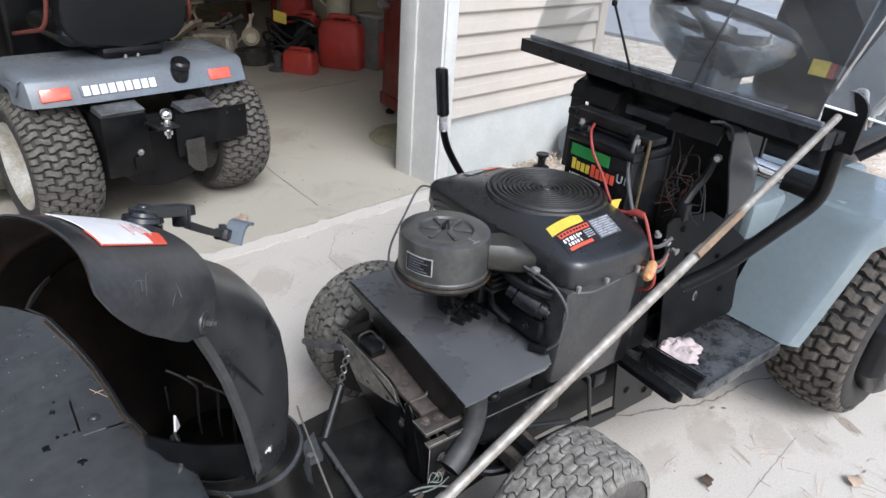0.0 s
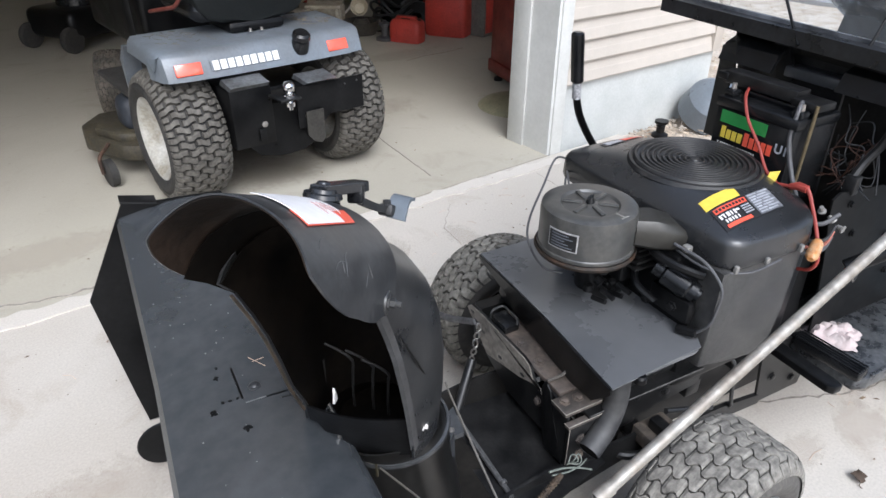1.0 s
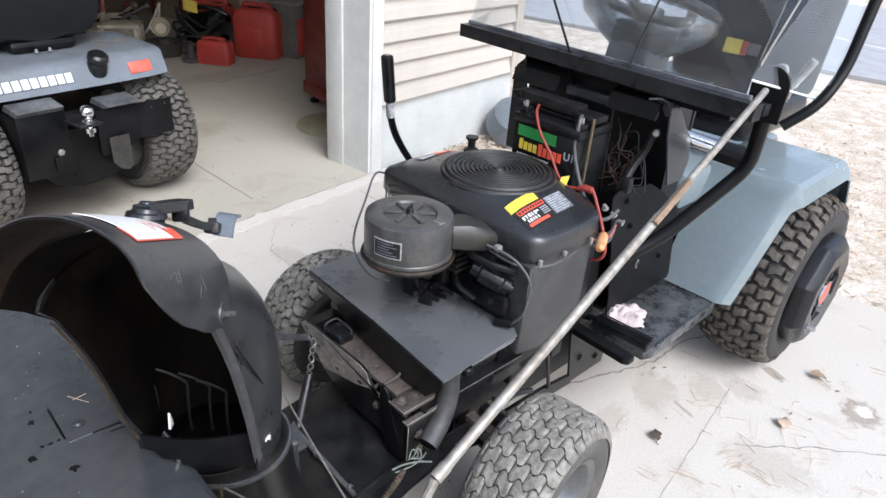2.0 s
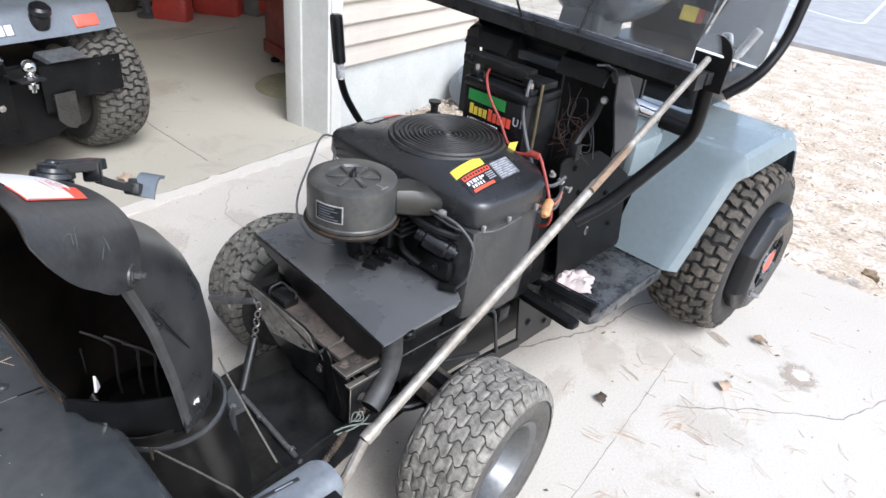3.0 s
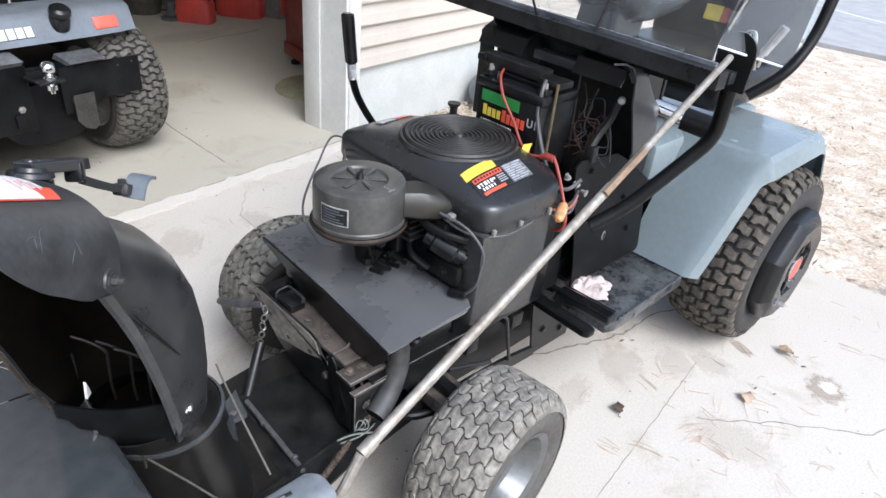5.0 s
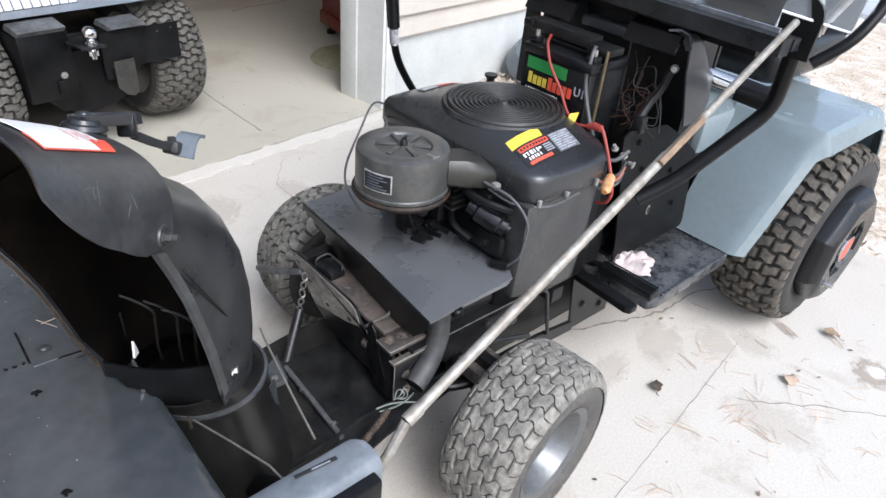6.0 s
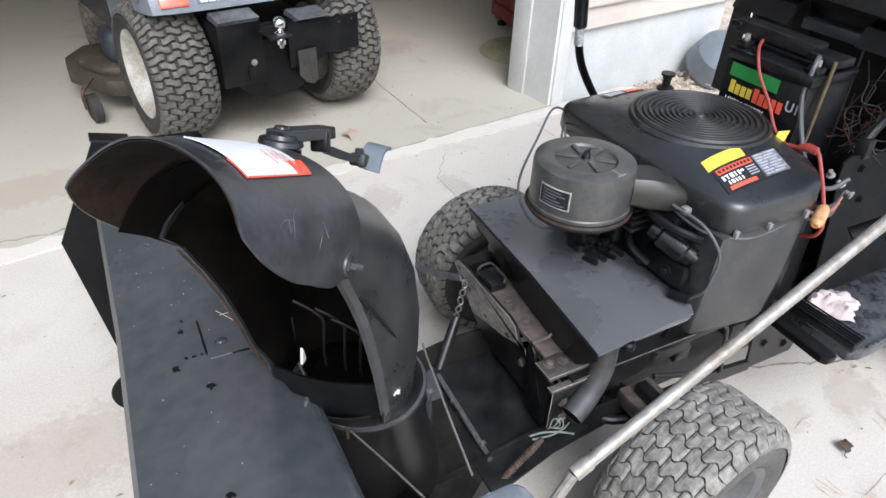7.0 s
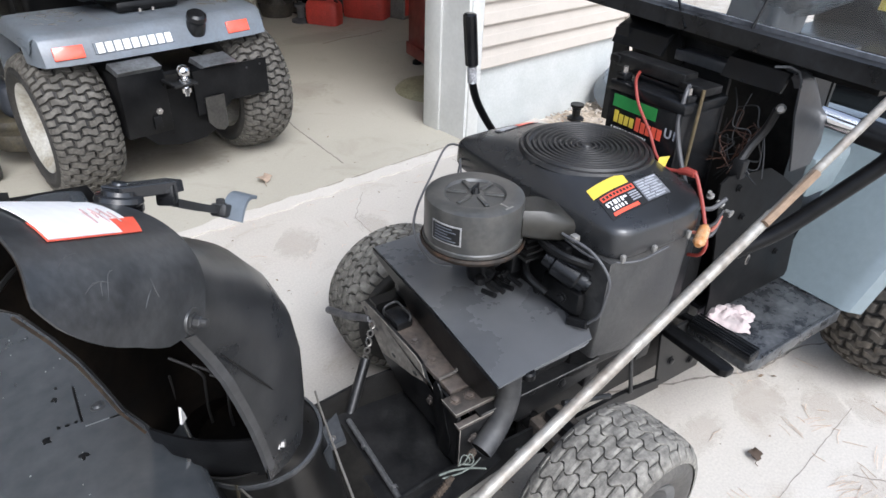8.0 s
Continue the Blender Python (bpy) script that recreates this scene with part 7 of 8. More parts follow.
for s in (1, -1):
    bm = B()
    box(bm, 0.42, 0.95, min(s * 0.2, s * 0.46), max(s * 0.2, s * 0.46), 0.36, 0.385, 0.01)
    mp("footrest", bm, RUBBER, "black rubber footrest")
    bm = B()
    prism(bm, [(0.38, 0.40), (0.36, 0.55), (0.30, 0.62), (0.33, 0.62), (0.40, 0.55)], "y", s * 0.40, s * 0.47)
    mp("fender_bracket", bm, GREYDUST)
bm = B()
box(bm, 0.95, 1.7, -0.26, 0.26, 0.45, 0.88, 0.05, 4)
mp("bonnet", bm, BLACK, "black bonnet")
bm = B()
box(bm, 0.8, 0.98, -0.24, 0.24, 0.42, 0.98, 0.03, 3)
dash = mp("dashboard", bm, BLACK)
for k in range(7):
    bm = B()
    box(bm, 0.79, 0.80, -0.2 + 0.06 * k, -0.17 + 0.06 * k, 0.82 + 0.03 * (k % 3), 0.87 + 0.03 * (k % 3), 0.004)
    part("gauge", bm, GREYWIRE if k % 2 else BLUEPLASTIC, dash)
bm = B()
m = pose(0.66, 0, 0.98) @ pose(0, 0, 0, 0, -35, 0)
tube(bm, [m @ Vector((0.18 * math.cos(2 * math.pi * i / 36), 0.18 * math.sin(2 * math.pi * i / 36), 0)) for i in range(37)], 0.013, 10, caps=False)
tube(bm, [m @ Vector((0, 0, 0)), (0.85, 0, 0.8)], 0.02, 10)
for a in (0, 120, 240):
    tube(bm, [m @ Vector((0, 0, 0)), m @ Vector((0.18 * math.cos(radians(a)), 0.18 * math.sin(radians(a)), 0))], 0.012, 8)
mp("steering_wheel", bm, PLASTIC)

# ---- things stored in the garage ----
def jerry_can(at, w, d, h, label, turn=0, group="red fuel cans"):
    """A moulded fuel can: rounded body, sloped shoulder, handle over a hollow, spout cap."""
    can = thing("fuel_can", GM @ pose(at[0], at[1], 0.002, 0, 0, turn), label, "fuel can", group)
    bm = B()
    hw, hd = w / 2, d / 2
    rings = []
    for z, k in ((0, 0.93), (0.02 * h, 1.0), (0.35 * h, 1.02), (0.72 * h, 1.0), (0.84 * h, 0.9), (0.90 * h, 0.72), (0.905 * h, 0.5)):
        ring = []
        for i in range(24):
            a = 2 * math.pi * i / 24
            c, s = math.cos(a), math.sin(a)
            e = 0.35
            ring.append((hw * k * math.copysign(abs(c) ** e, c), hd * k * math.copysign(abs(s) ** e, s), z))
        rings.append(ring)
    loft(bm, rings, True, True)
    part("body", bm, RED, can, angle=50)
    bm = B()
    tube(bm, rounded([(-hw * 0.62, 0, 0.82 * h), (-hw * 0.5, 0, 0.965 * h), (hw * 0.42, 0, 0.965 * h), (hw * 0.6, 0, 0.8 * h)], 0.06 * h), 0.07 * w + 0.006, 12)
    for v in bm.verts:
        v.co.z = min(v.co.z, h)
    part("handle", bm, RED, can)
    bm = B()
    tube(bm, [(hw * 0.66, 0, 0.78 * h), (hw * 0.8, 0, 0.9 * h)], [0.022, 0.018], 14)
    part("cap", bm, BLACK, can)
    # Solid black block painted in for the shade under the handle.
    part("grip_shade", box(B(), -hw * 0.32, hw * 0.28, -hd * 0.5, hd * 0.5, 0.88 * h, 0.925 * h, 0.006), BLACK, can, "black block standing for the shade under the grip")
    bm = B()
    box(bm, -hw * 0.45, hw * 0.35, -hd * 1.02, -hd * 0.96, 0.25 * h, 0.55 * h, 0.004)
    part("embossed_panel", bm, RED, can)
    return can


jerry_can((0.76, 2.40), 0.27, 0.15, 0.2, "small red plastic fuel can on the floor", -60)
jerry_can((1.19, 2.41), 0.37, 0.24, 0.43, "large red plastic fuel can with a moulded handle", -58)
jerry_can((1.22, 2.98), 0.24, 0.2, 0.38, "red plastic fuel can behind the other", -58)
jerry_can((1.33, 3.32), 0.26, 0.2, 0.72, "tall red plastic fuel container standing at the back", -58)

# red steel tool stand by the door
stand = thing("tool_stand", GM @ pose(0.62, 1.19, 0.002, 0, 0, -15.5), "tall red enamel tool stand beside the garage door", "tool stand")
part("column", box(B(), 0.0, 0.28, -0.6, 0.0, 0.11, 1.7, 0.006), REDSTEEL, stand)
part("kick_rail", box(B(), -0.012, 0.29, -0.61, 0.012, 0.06, 0.14, 0.005), REDSTEEL, stand)
for x, y in ((0.04, -0.05), (0.24, -0.05), (0.04, -0.55), (0.24, -0.55)):
    part("foot", lathe(B(), [(0, 0), (0.03, 0), (0.03, 0.02), (0.012, 0.03), (0.012, 0.062), (0, 0.062)], 14, pose(x, y, 0)), BLACK, stand)
for k in range(9):
    bm = B()
    tube(bm, [(-0.012, 0, 0), (-0.014, 0, 0.10)], 0.006, 8)
    lathe(bm, [(0, 0.035), (0.018, 0.03), (0.024, 0), (0.018, -0.025), (0, -0.03)], 14, pose(-0.02, 0, 0, 0, 80, 0))
    bmesh.ops.translate(bm, verts=bm.verts[:], vec=(-0.016, -0.04 - 0.055 * (k % 4), 0.70 + 0.07 * (k // 2)))
    part("hanging_tool", bm, STEEL, stand, "shiny hanging tool")

lid = thing("dust_cover", GM @ pose(0.40, 0.66, 0.002), "round dusty olive cover lying on the garage floor", "cover")
part("shell", lathe(B(), [(0, 0.035), (0.16, 0.034), (0.22, 0.022), (0.245, 0.0), (0, 0.0)], 36), mat("olive_cover", (0.27, 0.25, 0.155), 0.7, vary=0.25, scale=9), lid)

box_thing = thing("filing_box", GM @ pose(1.39, 2.26, 0.002, 0, 0, 13), "grey steel box with an orange-red end panel on the garage floor", "box")
part("shell", box(B(), -0.07, 0.09, -0.11, 0.13, 0, 0.42, 0.008), mat("grey_box", (0.17, 0.165, 0.145), 0.6, vary=0.3, scale=7), box_thing)
part("lid", box(B(), -0.08, 0.10, -0.12, 0.14, 0.42, 0.445, 0.006), mat("pale_lid", (0.30, 0.29, 0.26), 0.6), box_thing)
part("end_panel", box(B(), -0.05, 0.08, -0.118, -0.108, 0.03, 0.32, 0.004), RED, box_thing, "orange-red end panel")

drum = thing("metal_canister", GM @ pose(1.36, 2.70, 0.002), "tan metal canister with a wire handle", "canister")
part("body", lathe(B(), [(0, 0), (0.105, 0), (0.105, 0.2), (0.108, 0.205), (0.105, 0.21), (0.105, 0.78), (0.108, 0.785), (0.10, 0.80), (0, 0.80)], 28), BEIGE, drum)
bm = B()
tube(bm, spline([(-0.08, 0.06, 0.66), (-0.13, 0.10, 0.62), (-0.13, 0.10, 0.5), (-0.08, 0.06, 0.44)]), 0.009, 8)
part("handle", bm, BEIGE, drum)

jack = thing("bottle_jack", GM @ pose(0.64, 2.55, 0.002), "dusty grey bottle jack on the floor", "jack")
part("base", lathe(B(), [(0, 0), (0.075, 0), (0.075, 0.02), (0.04, 0.035), (0, 0.035)], 20), GREYWIRE, jack)
part("cylinder", lathe(B(), [(0, 0.034), (0.03, 0.034), (0.03, 0.11), (0.05, 0.115), (0.05, 0.135), (0.015, 0.14), (0.015, 0.155), (0, 0.155)], 20), GREYWIRE, jack)

scoop = thing("scoop", GM @ pose(0.60, 2.86, 0.002), "cream plastic scoop leaning in a dark dusty bowl", "scoop")
part("bowl", lathe(B(), [(0, 0), (0.045, 0.004), (0.068, 0.03), (0.074, 0.07), (0.069, 0.07), (0.062, 0.034), (0.04, 0.01), (0, 0.006)], 24, pose(0.0, 0.02, 0.2, 66, 0, -32)), BEIGE, scoop)
bm = B()
tube(bm, [(0.0, 0.03, 0.25), (0.015, 0.05, 0.31), (0.03, 0.06, 0.385)], [0.02, 0.012, 0.014], 10)
part("handle", bm, BEIGE, scoop)
part("support", lathe(B(), [(0, 0), (0.12, 0), (0.15, 0.11), (0.145, 0.11), (0.118, 0.01), (0.05, 0.125), (0, 0.125)], 24), CLUTTER, scoop, "dark dusty bowl")

chair = thing("folding_chair", GM @ pose(0.25, 3.6, 0.002, 0, 0, 20), "cream tubular folding chair", "chair")
part("seat", box(B(), -0.2, 0.2, -0.2, 0.2, 0.40, 0.425, 0.01), BEIGE, chair)
for x in (-0.19, 0.19):
    part("back_leg", tube(B(), [(x, -0.22, 0), (x, 0.18, 0.85)], 0.011, 8), BEIGE, chair)
    part("front_leg", tube(B(), [(x * 0.9, 0.22, 0), (x * 0.9, -0.16, 0.42)], 0.011, 8), BEIGE, chair)
part("backrest", box(B(), -0.19, 0.19, 0.12, 0.145, 0.6, 0.84, 0.01), BEIGE, chair)

# shelves and heaped gear at the back
rack = thing("shelving", GM @ pose(0.5, 3.95, 0.002, 0, 0, 0), "dark loaded shelving along the garage wall", "shelving")
for z in (0.35, 0.8, 1.3):
    part("shelf", box(B(), -0.9, 0.85, -0.2, 0.25, z, z + 0.03), CLUTTER, rack)
for x in (-0.88, 0.0, 0.83):
    for y in (-0.22, 0.27):
        part("post", box(B(), x - 0.02, x + 0.02, y - 0.02, y + 0.02, 0, 1.8), REDSTEEL, rack)
kinds = ("toolbox", "bucket", "engine_part", "hose_coil", "carton", "board", "jug", "pipe")
CREAM = mat("cream_paint", (0.46, 0.42, 0.33), 0.5, vary=0.2, scale=12, second=(0.30, 0.26, 0.19))
CARD = mat("brown_cardboard", (0.26, 0.18, 0.10), 0.85, vary=0.2, scale=10, second=(0.18, 0.12, 0.07))
DIRTYMETAL = mat("dirty_metal", (0.22, 0.205, 0.18), 0.45, 0.4, vary=0.3, scale=18, second=(0.11, 0.09, 0.07))
for k in range(72):
    x, y = random.uniform(-0.6, 0.75), random.uniform(2.85, 4.0)
    z = 0.002 if k < 46 else (0.384 if k < 60 else 0.834)
    if z > 0.1:
        x, y = random.uniform(-0.3, 1.2), random.uniform(3.8, 4.1)
    elif x > 0.5:
        y = random.uniform(3.3, 3.75)
    kind_ = kinds[k % 8]
    r = random.uniform(0.05, 0.12)
    tint = (CREAM, BLACK, DIRTYMETAL, CARD, BEIGE, CREAM, CREAM, DIRTYMETAL, RUST, BEIGE, GREYWIRE)[(k * 5 + k // 3) % 11]
    ob = thing(kind_, GM @ pose(x, y, z, 0, 0, random.uniform(0, 360)), "dim stored " + kind_.replace("_", " ") + " in the garage clutter", kind_.replace("_", " "), "garage clutter")
    if kind_ in ("toolbox", "carton"):
        part("body", box(B(), -r * 1.4, r * 1.4, -r * 0.8, r * 0.8, 0, r * 1.3, 0.01), tint, ob)
        bm = B()
        tube(bm, rounded([(-r * 0.6, 0, r * 1.3), (-r * 0.6, 0, r * 1.6), (r * 0.6, 0, r * 1.6), (r * 0.6, 0, r * 1.3)], 0.02), 0.008, 8)
        part("handle", bm, BLACK, ob)
    elif kind_ == "bucket":
        part("body", lathe(B(), [(0, 0), (r * 0.8, 0), (r, r * 1.9), (r * 0.95, r * 1.9), (r * 0.76, 0.01), (0, 0.01)], 24), tint, ob)
        bm = B()
        tube(bm, [(r * math.cos(t), 0.2 * r, r * 1.9 + r * 0.7 * math.sin(t)) for t in [math.pi * i / 12 for i in range(13)]], 0.003, 6)
        part("bail", bm, STEEL, ob)
    elif kind_ == "hose_coil":
        bm = B()
        pts = [((r + 0.015 * math.sin(3 * t)) * math.cos(t), (r + 0.015 * math.cos(2 * t)) * math.sin(t), 0.014 + 0.006 * t) for t in [i * 0.35 for i in range(60)]]
        tube(bm, pts, 0.009, 6)
        part("hose", bm, tint, ob)
    elif kind_ == "board":
        part("body", box(B(), -0.28, 0.28, -0.06, 0.06, 0.0, 0.03, 0.004, 2, pose(0, 0, 0.17, 0, 35, 0)), tint, ob)
        part("prop", box(B(), -0.03, 0.03, -0.05, 0.05, 0.0, 0.17, 0.004), CLUTTER, ob)
    elif kind_ == "jug":
        part("body", lathe(B(), [(0, 0), (r * 0.7, 0), (r * 0.75, r * 0.2), (r * 0.75, r * 1.6), (r * 0.5, r * 2.0), (r * 0.25, r * 2.2), (r * 0.25, r * 2.5), (0, r * 2.5)], 20), tint, ob)
        part("cap", lathe(B(), [(0, r * 2.65), (r * 0.28, r * 2.6), (r * 0.28, r * 2.45), (0, r * 2.45)], 14), REDSTEEL, ob)
    elif kind_ == "pipe":
        part("body", tube(B(), [(-0.3, 0, 0.02), (0.25, 0.05, 0.3)], 0.014, 10), tint, ob)
        part("flange", tube(B(), [(0.23, 0.048, 0.29), (0.25, 0.05, 0.3)], 0.026, 12), DIRTYMETAL, ob)
        part("prop", box(B(), 0.1, 0.16, 0.01, 0.06, 0.0, 0.225, 0.004), CLUTTER, ob)
    else:
        bm = B()
        box(bm, -r, r, -r * 0.6, r * 0.6, 0, r, 0.015)
        tube(bm, [(0, 0, r * 0.5), (0, r * 1.3, r * 0.6)], r * 0.3, 12)
        tube(bm, [(-r * 0.5, 0, r), (-r * 0.5, 0, r * 1.7)], r * 0.25, 12)
        part("body", bm, tint, ob)
tag = thing("power_tool", GM @ pose(0.99, 2.84, 0.002, 0, 0, -50) @ Matrix.Diagonal((1.4, 1.35, 1.1, 1)), "yellow tagged black power tool heaped with black cable", "power tool")
part("body", box(B(), -0.12, 0.12, -0.09, 0.09, 0.0, 0.17, 0.04, 3), PLASTIC, tag)
part("motor", lathe(B(), [(0, 0.12), (0.05, 0.12), (0.07, 0.1), (0.075, -0.06), (0.05, -0.1), (0, -0.1)], 20, pose(-0.02, 0, 0.21, 20, 75, 0)), BLACK, tag)
part("hand_grip", tube(B(), rounded([(0.1, -0.02, 0.14), (0.15, -0.04, 0.27), (0.03, -0.05, 0.33), (-0.1, -0.03, 0.3)], 0.04), 0.018, 10), PLASTIC, tag)
part("guard", lathe(B(), [(0.03, 0.02), (0.11, 0.015), (0.115, 0.0), (0.11, -0.012), (0.03, -0.01)], 24, pose(0.13, -0.09, 0.115, 70, 10, 0)), BLACK, tag)
for k in range(8):
    a0_, r0_ = random.uniform(0, 6), random.uniform(0.07, 0.13)
    part("cable", tube(B(), spline([(-0.03 + r0_ * 1.2 * math.cos(a0_ + j), -0.03 + r0_ * math.sin(a0_ + j), 0.05 + 0.03 * k + 0.07 * math.sin(2 * j + k)) for j in range(6)], 5), 0.009, 7), WIRE, tag)
decal("tag", [(-0.1, -0.085, 0.30), (-0.02, -0.085, 0.28), (-0.02, -0.075, 0.36), (-0.1, -0.075, 0.38)], YELLOW, tag, 0.002)

# cream stool and pale hose among the stored gear
stool = thing("step_stool", GM @ pose(0.22, 2.75, 0.002, 0, 0, -35), "low cream-topped step stool in the garage", "stool")
part("seat", box(B(), -0.15, 0.13, -0.11, 0.13, 0.275, 0.30, 0.008), CREAM, stool)
for x in (-0.12, 0.1):
    for y in (-0.08, 0.1):
        part("leg", box(B(), x - 0.014, x + 0.014, y - 0.014, y + 0.014, 0, 0.276, 0.003), CREAM, stool)
hose = thing("white_hose", GM @ pose(0, 0, 0.002), "loose white hose looped over the garage clutter", "hose")
part("hose", tube(B(), spline([(0.30, 3.22, 0.012), (0.368, 3.31, 0.015), (0.595, 3.496, 0.025), (0.79, 3.493, 0.05), (0.949, 3.588, 0.15), (1.096, 3.718, 0.25)], 8), 0.011, 8), WHITE, hose)

# black mower by the far wall
spare = thing("push_mower", GM @ pose(-1.36, 3.85, 0.002, 0, 0, 30), "black push mower stored in the garage", "mower")
part("deck", box(B(), -0.3, 0.3, -0.25, 0.25, 0.08, 0.3, 0.06, 3), BLACK, spare)
part("engine", lathe(B(), [(0, 0.5), (0.1, 0.5), (0.14, 0.46), (0.15, 0.3), (0, 0.3)], 28), PLASTIC, spare)
part("cap", lathe(B(), [(0, 0.515), (0.09, 0.51), (0.095, 0.5), (0, 0.5)], 28), STEEL, spare)
for x in (-0.3, 0.3):
    for y in (-0.22, 0.22):
        part("wheel", lathe(B(), [(0, 0.025), (0.085, 0.025), (0.095, 0.015), (0.095, -0.015), (0.085, -0.025), (0, -0.025)], 24, pose(x, y, 0.095, 90, 0, 0)), RUBBER, spare)

# ---- by the corner of the building ----
pan = thing("grey_basin", GM @ pose(1.12, -0.16, -0.01, 0, 0, 0), "upturned dented grey basin leaning at the wall's foot", "basin")
part("shell", lathe(B(), [(0.02, 0.16), (0.1, 0.15), (0.15, 0.11), (0.175, 0.02), (0.18, 0.0), (0.17, 0.0), (0.14, 0.1), (0.09, 0.138), (0.02, 0.148)], 32, pose(0, 0, 0.06, 25, -20, 0)), BLUEPLASTIC, pan)
spool = thing("black_bollard", GM @ pose(0.70, -0.145, -0.01), "small black spool-shaped fitting on the gravel", "fitting")
part("body", lathe(B(), [(0, 0), (0.045, 0), (0.045, 0.012), (0.022, 0.025), (0.022, 0.055), (0.026, 0.06), (0.022, 0.065), (0.036, 0.075), (0.036, 0.088), (0, 0.088)], 20), BLACK, spool)
bm = B()
for k in range(160):
    c = Vector((random.uniform(0.6, 1.4), -abs(random.gauss(0, 0.14)) + 0.0, -0.01))
    r = random.uniform(0.004, 0.013)
    bmesh.ops.create_icosphere(bm, subdivisions=1, radius=r, matrix=Matrix.Translation(c) @ Matrix.Diagonal((1, random.uniform(0.6, 1), random.uniform(0.5, 0.9), 1)))
struct("gravel", bm, mat("pale_stones", (0.44, 0.385, 0.32), 0.9, vary=0.3, scale=30), "loose pale stones at the wall's foot", True, "stuff")

# cracks and joints in the apron (garage-front coordinates)
crack([(-1.0, -1.48), (-0.819, -1.55), (-0.716, -1.621), (-0.523, -1.724), (-0.433, -1.754), (-0.306, -1.773), (-0.214, -1.82), (0.1, -1.9)], 0.0024, 0.007)
crack([(-0.68, -2.06), (-0.644, -2.111), (-0.53, -2.25), (-0.458, -2.365), (-0.395, -2.46), (-0.195, -2.564), (0.25, -2.7)], 0.0015, 0.006)
crack([(-0.2, -0.13), (-0.22, -0.285), (-0.335, -0.723), (-0.42, -1.1)], 0.0010, 0.003)
crack([(0.42, 1.90), (0.605, 1.939), (0.8, 1.93), (0.994, 1.967)], 0.0022, 0.004)
crack([(-0.55, 0.75), (-0.576, 0.618), (-0.627, 0.134)], 0.0016, 0.003)
crack([(-2.6, 0.2), (-2.313, 0.088), (-2.154, 0.056), (-1.6, 0.12)], 0.003, 0.008)
for x, y, a, l in ((-1.5, -1.2, 20, 0.5), (-1.2, -0.7, -35, 0.4), (-0.9, -0.45, 60, 0.35), (-1.9, -1.9, 10, 0.6), (-2.2, -1.5, 40, 0.4), (-0.5, -0.9, 15, 0.3), (-2.0, -0.6, -10, 0.5), (-1.5, 0.9, 25, 0.5)):
    c, s_ = math.cos(radians(a)), math.sin(radians(a))
    crack([(x, y), (x + l * 0.4 * c - 0.05 * s_, y + l * 0.4 * s_ + 0.05 * c), (x + l * c, y + l * s_)], 0.0008, 0.006)
crack([(-1.35, -1.965), (-1.15, -1.967), (-0.73, -1.974), (-0.45, -1.975)], 0.0008, 0.0015)


def leaf(at, size, turn, label, material=TAN, curl=0.4):
    """A dry curled leaf with a stalk."""
    ob = thing("leaf", GM @ pose(at[0], at[1], 0.004, 0, 0, turn), label, "leaf", "fallen leaves")
    bm = B()
    rows = []
    for i in range(7):
        t = i / 6
        w = size * 0.45 * math.sin(math.pi * (0.08 + 0.87 * t)) * (1 + 0.25 * math.sin(t * 14))
        rows.append([(size * (t - 0.5), w * k, size * curl * (abs(k) ** 1.6) * 0.5 + size * 0.12 * math.sin(3 * t + k)+ size * 0.12) for k in (-1, -0.5, 0, 0.5, 1)])
    sheet(bm, rows, 0.0006)
    part("blade", bm, material, ob, angle=70)
    bm = B()
    tube(bm, spline([(-size * 0.5, 0, size * 0.1), (-size * 0.7, 0.004, size * 0.06), (-size * 0.9, 0.0, 0.002)], 4), 0.0012, 5)
    part("stalk", bm, material, ob)
    return ob


leaf((-0.812, -1.879), 0.036, 40, "small dark crumpled leaf on the concrete", DARKLEAF, 0.25)
leaf((-0.197, -2.176), 0.045, 100, "curled brown leaf on the concrete", TAN, 0.4)
leaf((-0.505, -2.143), 0.045, 10, "flat pale tan leaf on the concrete", STRAW, 0.1)
leaf((-0.99, 0.19), 0.065, 70, "dry pale tan leaf by the threshold", STRAW, 0.2)
leaf((0.9, -2.6), 0.09, 30, "brown curled leaf on the litter", DARKLEAF, 0.6)
leaf((0.552, -2.422), 0.07, 60, "brown leaf on the gravel edge", TAN, 0.6)
# damp stains round a bleached scrap
def stain(cx, cy, rx, ry, turn, z, material, label, seed):
    bm = B()
    ring = []
    for i in range(40):
        a = 2 * math.pi * i / 40
        k = 1 + 0.22 * noise.noise(Vector((math.cos(a) * 1.6, math.sin(a) * 1.6, seed)))
        x, y = rx * k * math.cos(a), ry * k * math.sin(a)
        c, s_ = math.cos(radians(turn)), math.sin(radians(turn))
        ring.append(bm.verts.new((cx + x * c - y * s_, cy + x * s_ + y * c, z)))
    bm.faces.new(ring)
    ob = struct("stain", bm, material, label)
    ob.visible_shadow = False
    return ob


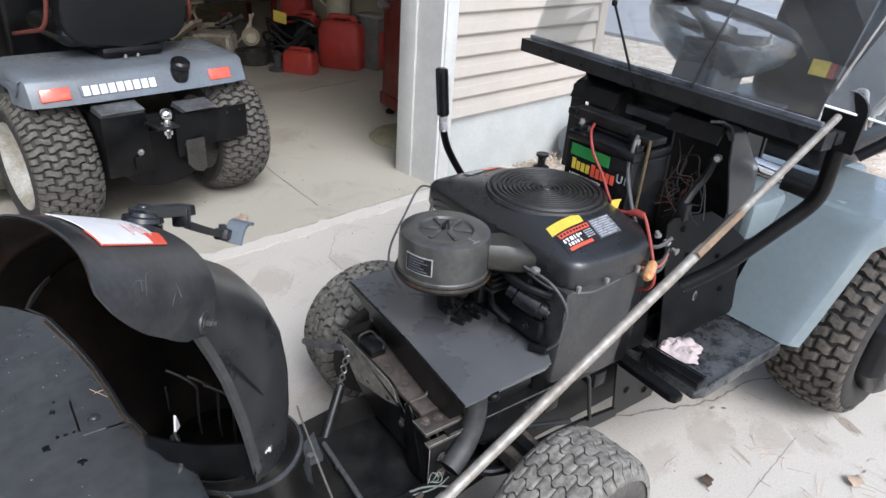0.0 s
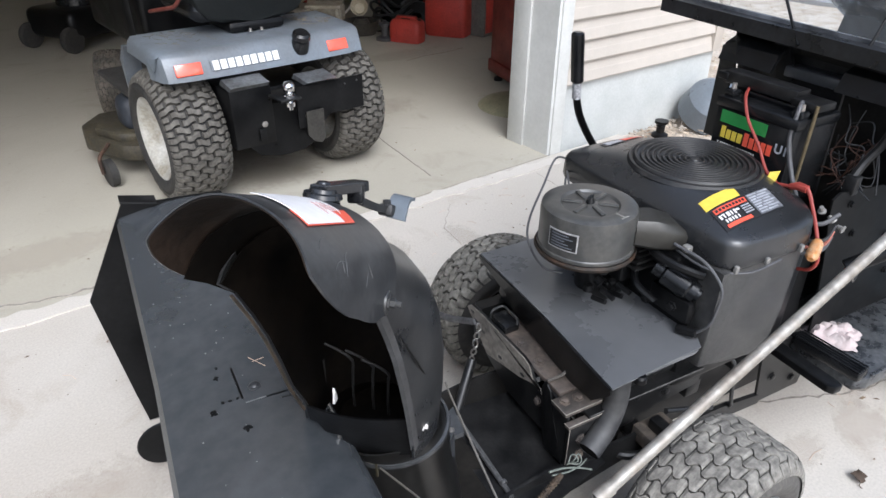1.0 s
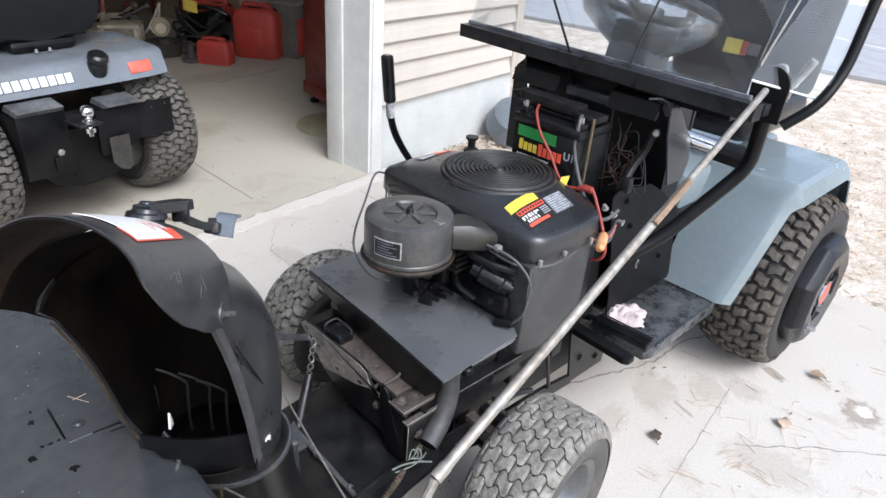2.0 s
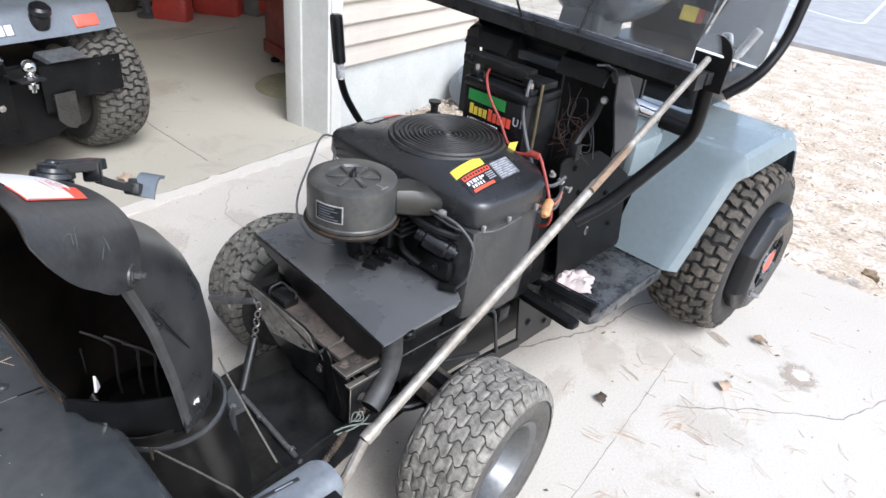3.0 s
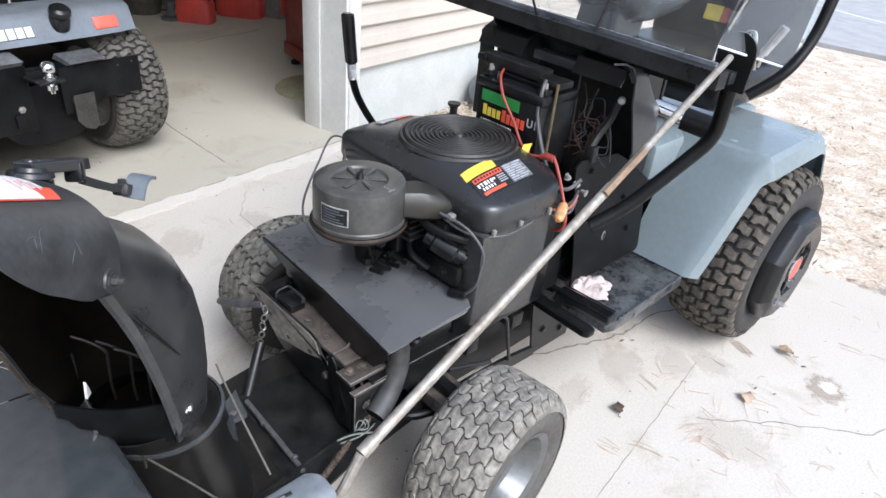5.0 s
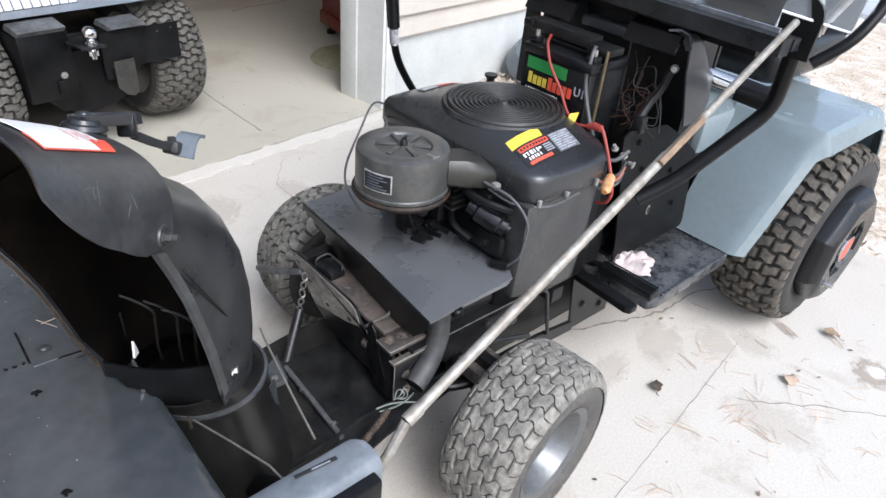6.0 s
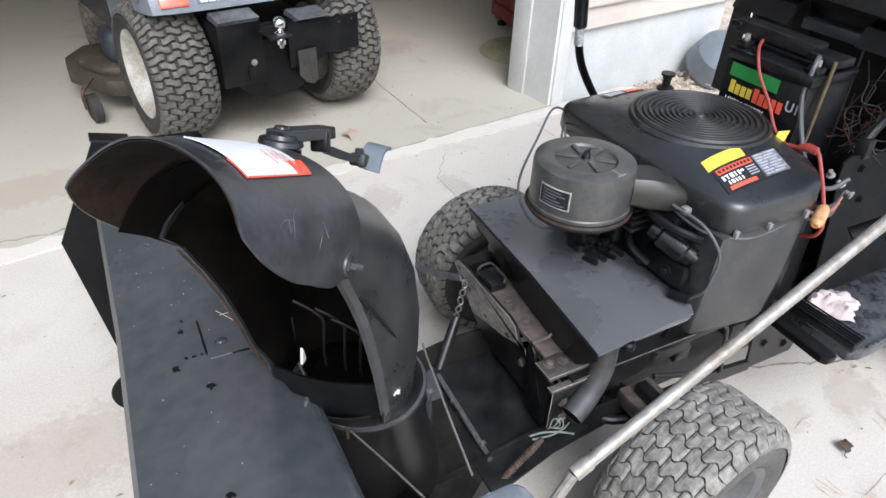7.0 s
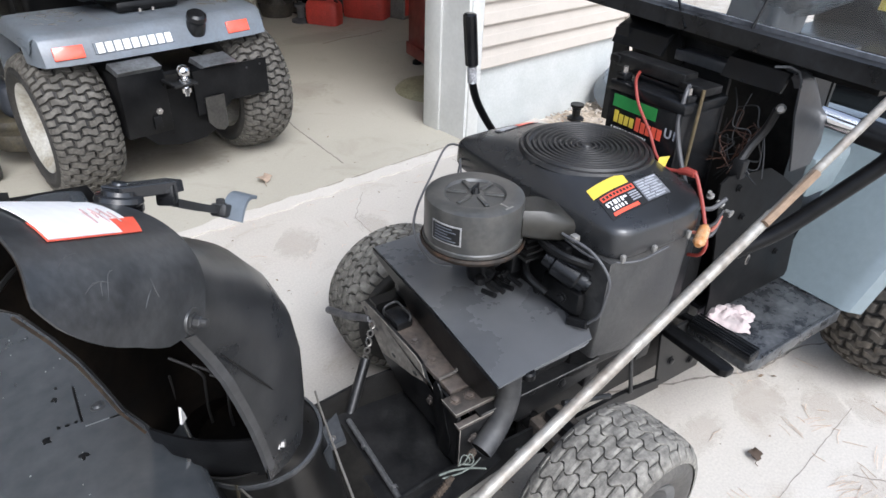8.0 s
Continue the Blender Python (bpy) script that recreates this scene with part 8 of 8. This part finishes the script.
def stain_mat(name, color, strength):
    """A stain that thins out towards its ragged edge."""
    m = bpy.data.materials.new(name)
    m.use_nodes = True
    n, link = m.node_tree.nodes, m.node_tree.links.new
    b = n["Principled BSDF"]
    b.inputs["Base Color"].default_value, b.inputs["Roughness"].default_value = (*color, 1), 0.85
    tc, sub, ln = n.new("ShaderNodeTexCoord"), n.new("ShaderNodeVectorMath"), n.new("ShaderNodeVectorMath")
    sub.operation, ln.operation = "SUBTRACT", "LENGTH"
    sub.inputs[1].default_value = (0.5, 0.5, 0.0)
    flat_ = n.new("ShaderNodeVectorMath")
    flat_.operation = "MULTIPLY"
    flat_.inputs[1].default_value = (1, 1, 0)
    link(tc.outputs["Generated"], sub.inputs[0])
    link(sub.outputs[0], flat_.inputs[0])
    link(flat_.outputs[0], ln.inputs[0])
    nz = n.new("ShaderNodeTexNoise")
    nz.inputs["Scale"].default_value, nz.inputs["Detail"].default_value = 40, 6
    link(tc.outputs["Object"], nz.inputs["Vector"])
    ad = n.new("ShaderNodeMath")
    ad.operation = "MULTIPLY_ADD"
    ad.inputs[1].default_value = 0.45
    link(nz.outputs["Fac"], ad.inputs[0])
    link(ln.outputs["Value"], ad.inputs[2])
    mr = n.new("ShaderNodeMapRange")
    mr.interpolation_type = "SMOOTHSTEP"
    for key, v in (("From Min", 0.42), ("From Max", 0.66), ("To Min", strength), ("To Max", 0.0)):
        mr.inputs[key].default_value = v
    link(ad.outputs[0], mr.inputs["Value"])
    tr, mx = n.new("ShaderNodeBsdfTransparent"), n.new("ShaderNodeMixShader")
    link(mr.outputs["Result"], mx.inputs[0])
    link(tr.outputs[0], mx.inputs[1])
    link(b.outputs[0], mx.inputs[2])
    link(mx.outputs[0], n["Material Output"].inputs["Surface"])
    return m


DAMP = stain_mat("damp_stain", (0.30, 0.25, 0.20), 0.75)
PALESTAIN = stain_mat("bleached_stain", (0.66, 0.63, 0.58), 0.9)
BROWNSTAIN = stain_mat("brown_stain", (0.27, 0.20, 0.14), 0.15)
stain(-0.28, -2.318, 0.095, 0.066, 25, 0.0012, DAMP, "brown-grey damp stain on the concrete", 1)
stain(-0.275, -2.322, 0.048, 0.036, 30, 0.0022, PALESTAIN, "bleached patch in the damp stain", 4)
stain(-0.27, -2.06, 0.075, 0.02, 60, 0.0012, DAMP, "brown-grey damp streak on the concrete", 7)
for k, (x, y, rx, ry, turn) in enumerate(((-0.50, -1.93, 0.12, 0.06, 40), (-0.62, -1.80, 0.16, 0.07, 30), (-0.42, -2.02, 0.10, 0.07, 60), (-0.85, -1.75, 0.14, 0.06, 10), (-0.7, -2.15, 0.18, 0.10, 75), (-0.45, -1.72, 0.12, 0.05, 20), (-1.5, -0.5, 0.22, 0.12, 20), (-1.15, -0.33, 0.18, 0.08, 50), (-2.3, -0.9, 0.35, 0.16, 15), (-2.6, -1.6, 0.3, 0.14, 60), (-0.85, -0.4, 0.15, 0.07, 80), (-1.9, -0.25, 0.3, 0.1, 5), (-1.2, 0.6, 0.35, 0.2, 30), (-0.3, 1.1, 0.3, 0.2, 0), (0.45, 2.05, 0.45, 0.16, 5), (-2.2, 0.4, 0.4, 0.15, 12))):
    stain(x, y, rx, ry, turn, (0.0012 if y < 0 else 0.0034) + 0.0001 * k, BROWNSTAIN, "faint brown smudge on the concrete", 9 + k)
# pine needles and bits over the apron
bm = B()
for k in range(210):
    x, y = random.uniform(-2.6, 0.3), random.uniform(-3.0, 0.0)
    if k > 150:
        x, y = random.gauss(-0.55, 0.3), random.gauss(-2.2, 0.28)
    a = random.uniform(0, math.pi)
    l = random.uniform(0.008, 0.03)
    d = Vector((math.cos(a), math.sin(a), 0)) * l
    c = Vector((x, y, 0.003))
    tube(bm, [c - d, c + Vector((random.uniform(-0.006, 0.006), 0.005, 0.001)), c + d], 0.0007, 3)
for k in range(24):
    cx, cy, a = random.gauss(-0.75, 0.28), random.gauss(-2.13, 0.2), random.uniform(0, math.pi)
    for j in range(random.randint(2, 5)):
        b, l = a + random.uniform(-0.25, 0.25), random.uniform(0.018, 0.04)
        d = Vector((math.cos(b), math.sin(b), 0)) * l
        c = Vector((cx + random.uniform(-0.02, 0.02), cy + random.uniform(-0.02, 0.02), 0.003))
        tube(bm, [c - d, c + Vector((random.uniform(-0.003, 0.003), 0.002, 0.002)), c + d], 0.0006, 3)
struct("pine_needles", bm, STRAW, "scattered dry pine needles", False, "stuff")
bm = B()
for k in range(420):
    x, y = random.uniform(-2.6, 0.4), random.uniform(-3.0, 0.3)
    r = random.uniform(0.0008, 0.0028)
    lathe(bm, [(0, r * 0.6), (r * 0.8, r * 0.3), (r, 0)], 5, pose(x, y, 0.001, 0, 0, 30 * k))
struct("grit", bm, CRACK, "dark grit on the concrete", False, "stuff")
# leaf litter on the ground beyond the apron
bm = B()
for k in range(5200):
    x, y = 0.45 + abs(random.gauss(0, 2.0)), random.uniform(-4.5, 3.5)
    if x > 5.6 or (y > -0.02 and x < 1.6):
        continue
    s = random.uniform(0.008, 0.026)
    m = pose(x, y, -0.012 + random.uniform(0, 0.012), random.uniform(-35, 35), random.uniform(-35, 35), random.uniform(0, 360))
    q = [bm.verts.new(m @ Vector(p)) for p in ((-s, 0, 0), (0, -s * 0.45, 0.003), (s, 0, 0), (0, s * 0.45, 0.004))]
    bm.faces.new(q)
LEAFMIX = mat("leaf_litter", (0.54, 0.45, 0.34), 0.85, vary=0.3, scale=2.5, second=(0.36, 0.27, 0.19), amount=0.6)
struct("leaf_litter", bm, LEAFMIX, "scattered dry leaf litter", False, "stuff")

# brown leaf bits blown over the concrete
bm = B()
for k in range(190):
    x, y = random.uniform(-2.8, 0.3), random.uniform(-3.1, 0.6)
    s = random.uniform(0.003, 0.010)
    m = pose(x, y, 0.004, random.uniform(-25, 25), random.uniform(-25, 25), random.uniform(0, 360))
    q = [bm.verts.new(m @ Vector(p)) for p in ((-s, 0, 0), (-0.2 * s, -s * 0.5, 0.002), (s, 0.1 * s, 0), (0.1 * s, s * 0.45, 0.002))]
    bm.faces.new(q)
struct("leaf_bits", bm, mat("leaf_bits_brown", (0.25, 0.18, 0.12), 0.85, vary=0.4, scale=3), "brown leaf bits on the concrete", False, "stuff")
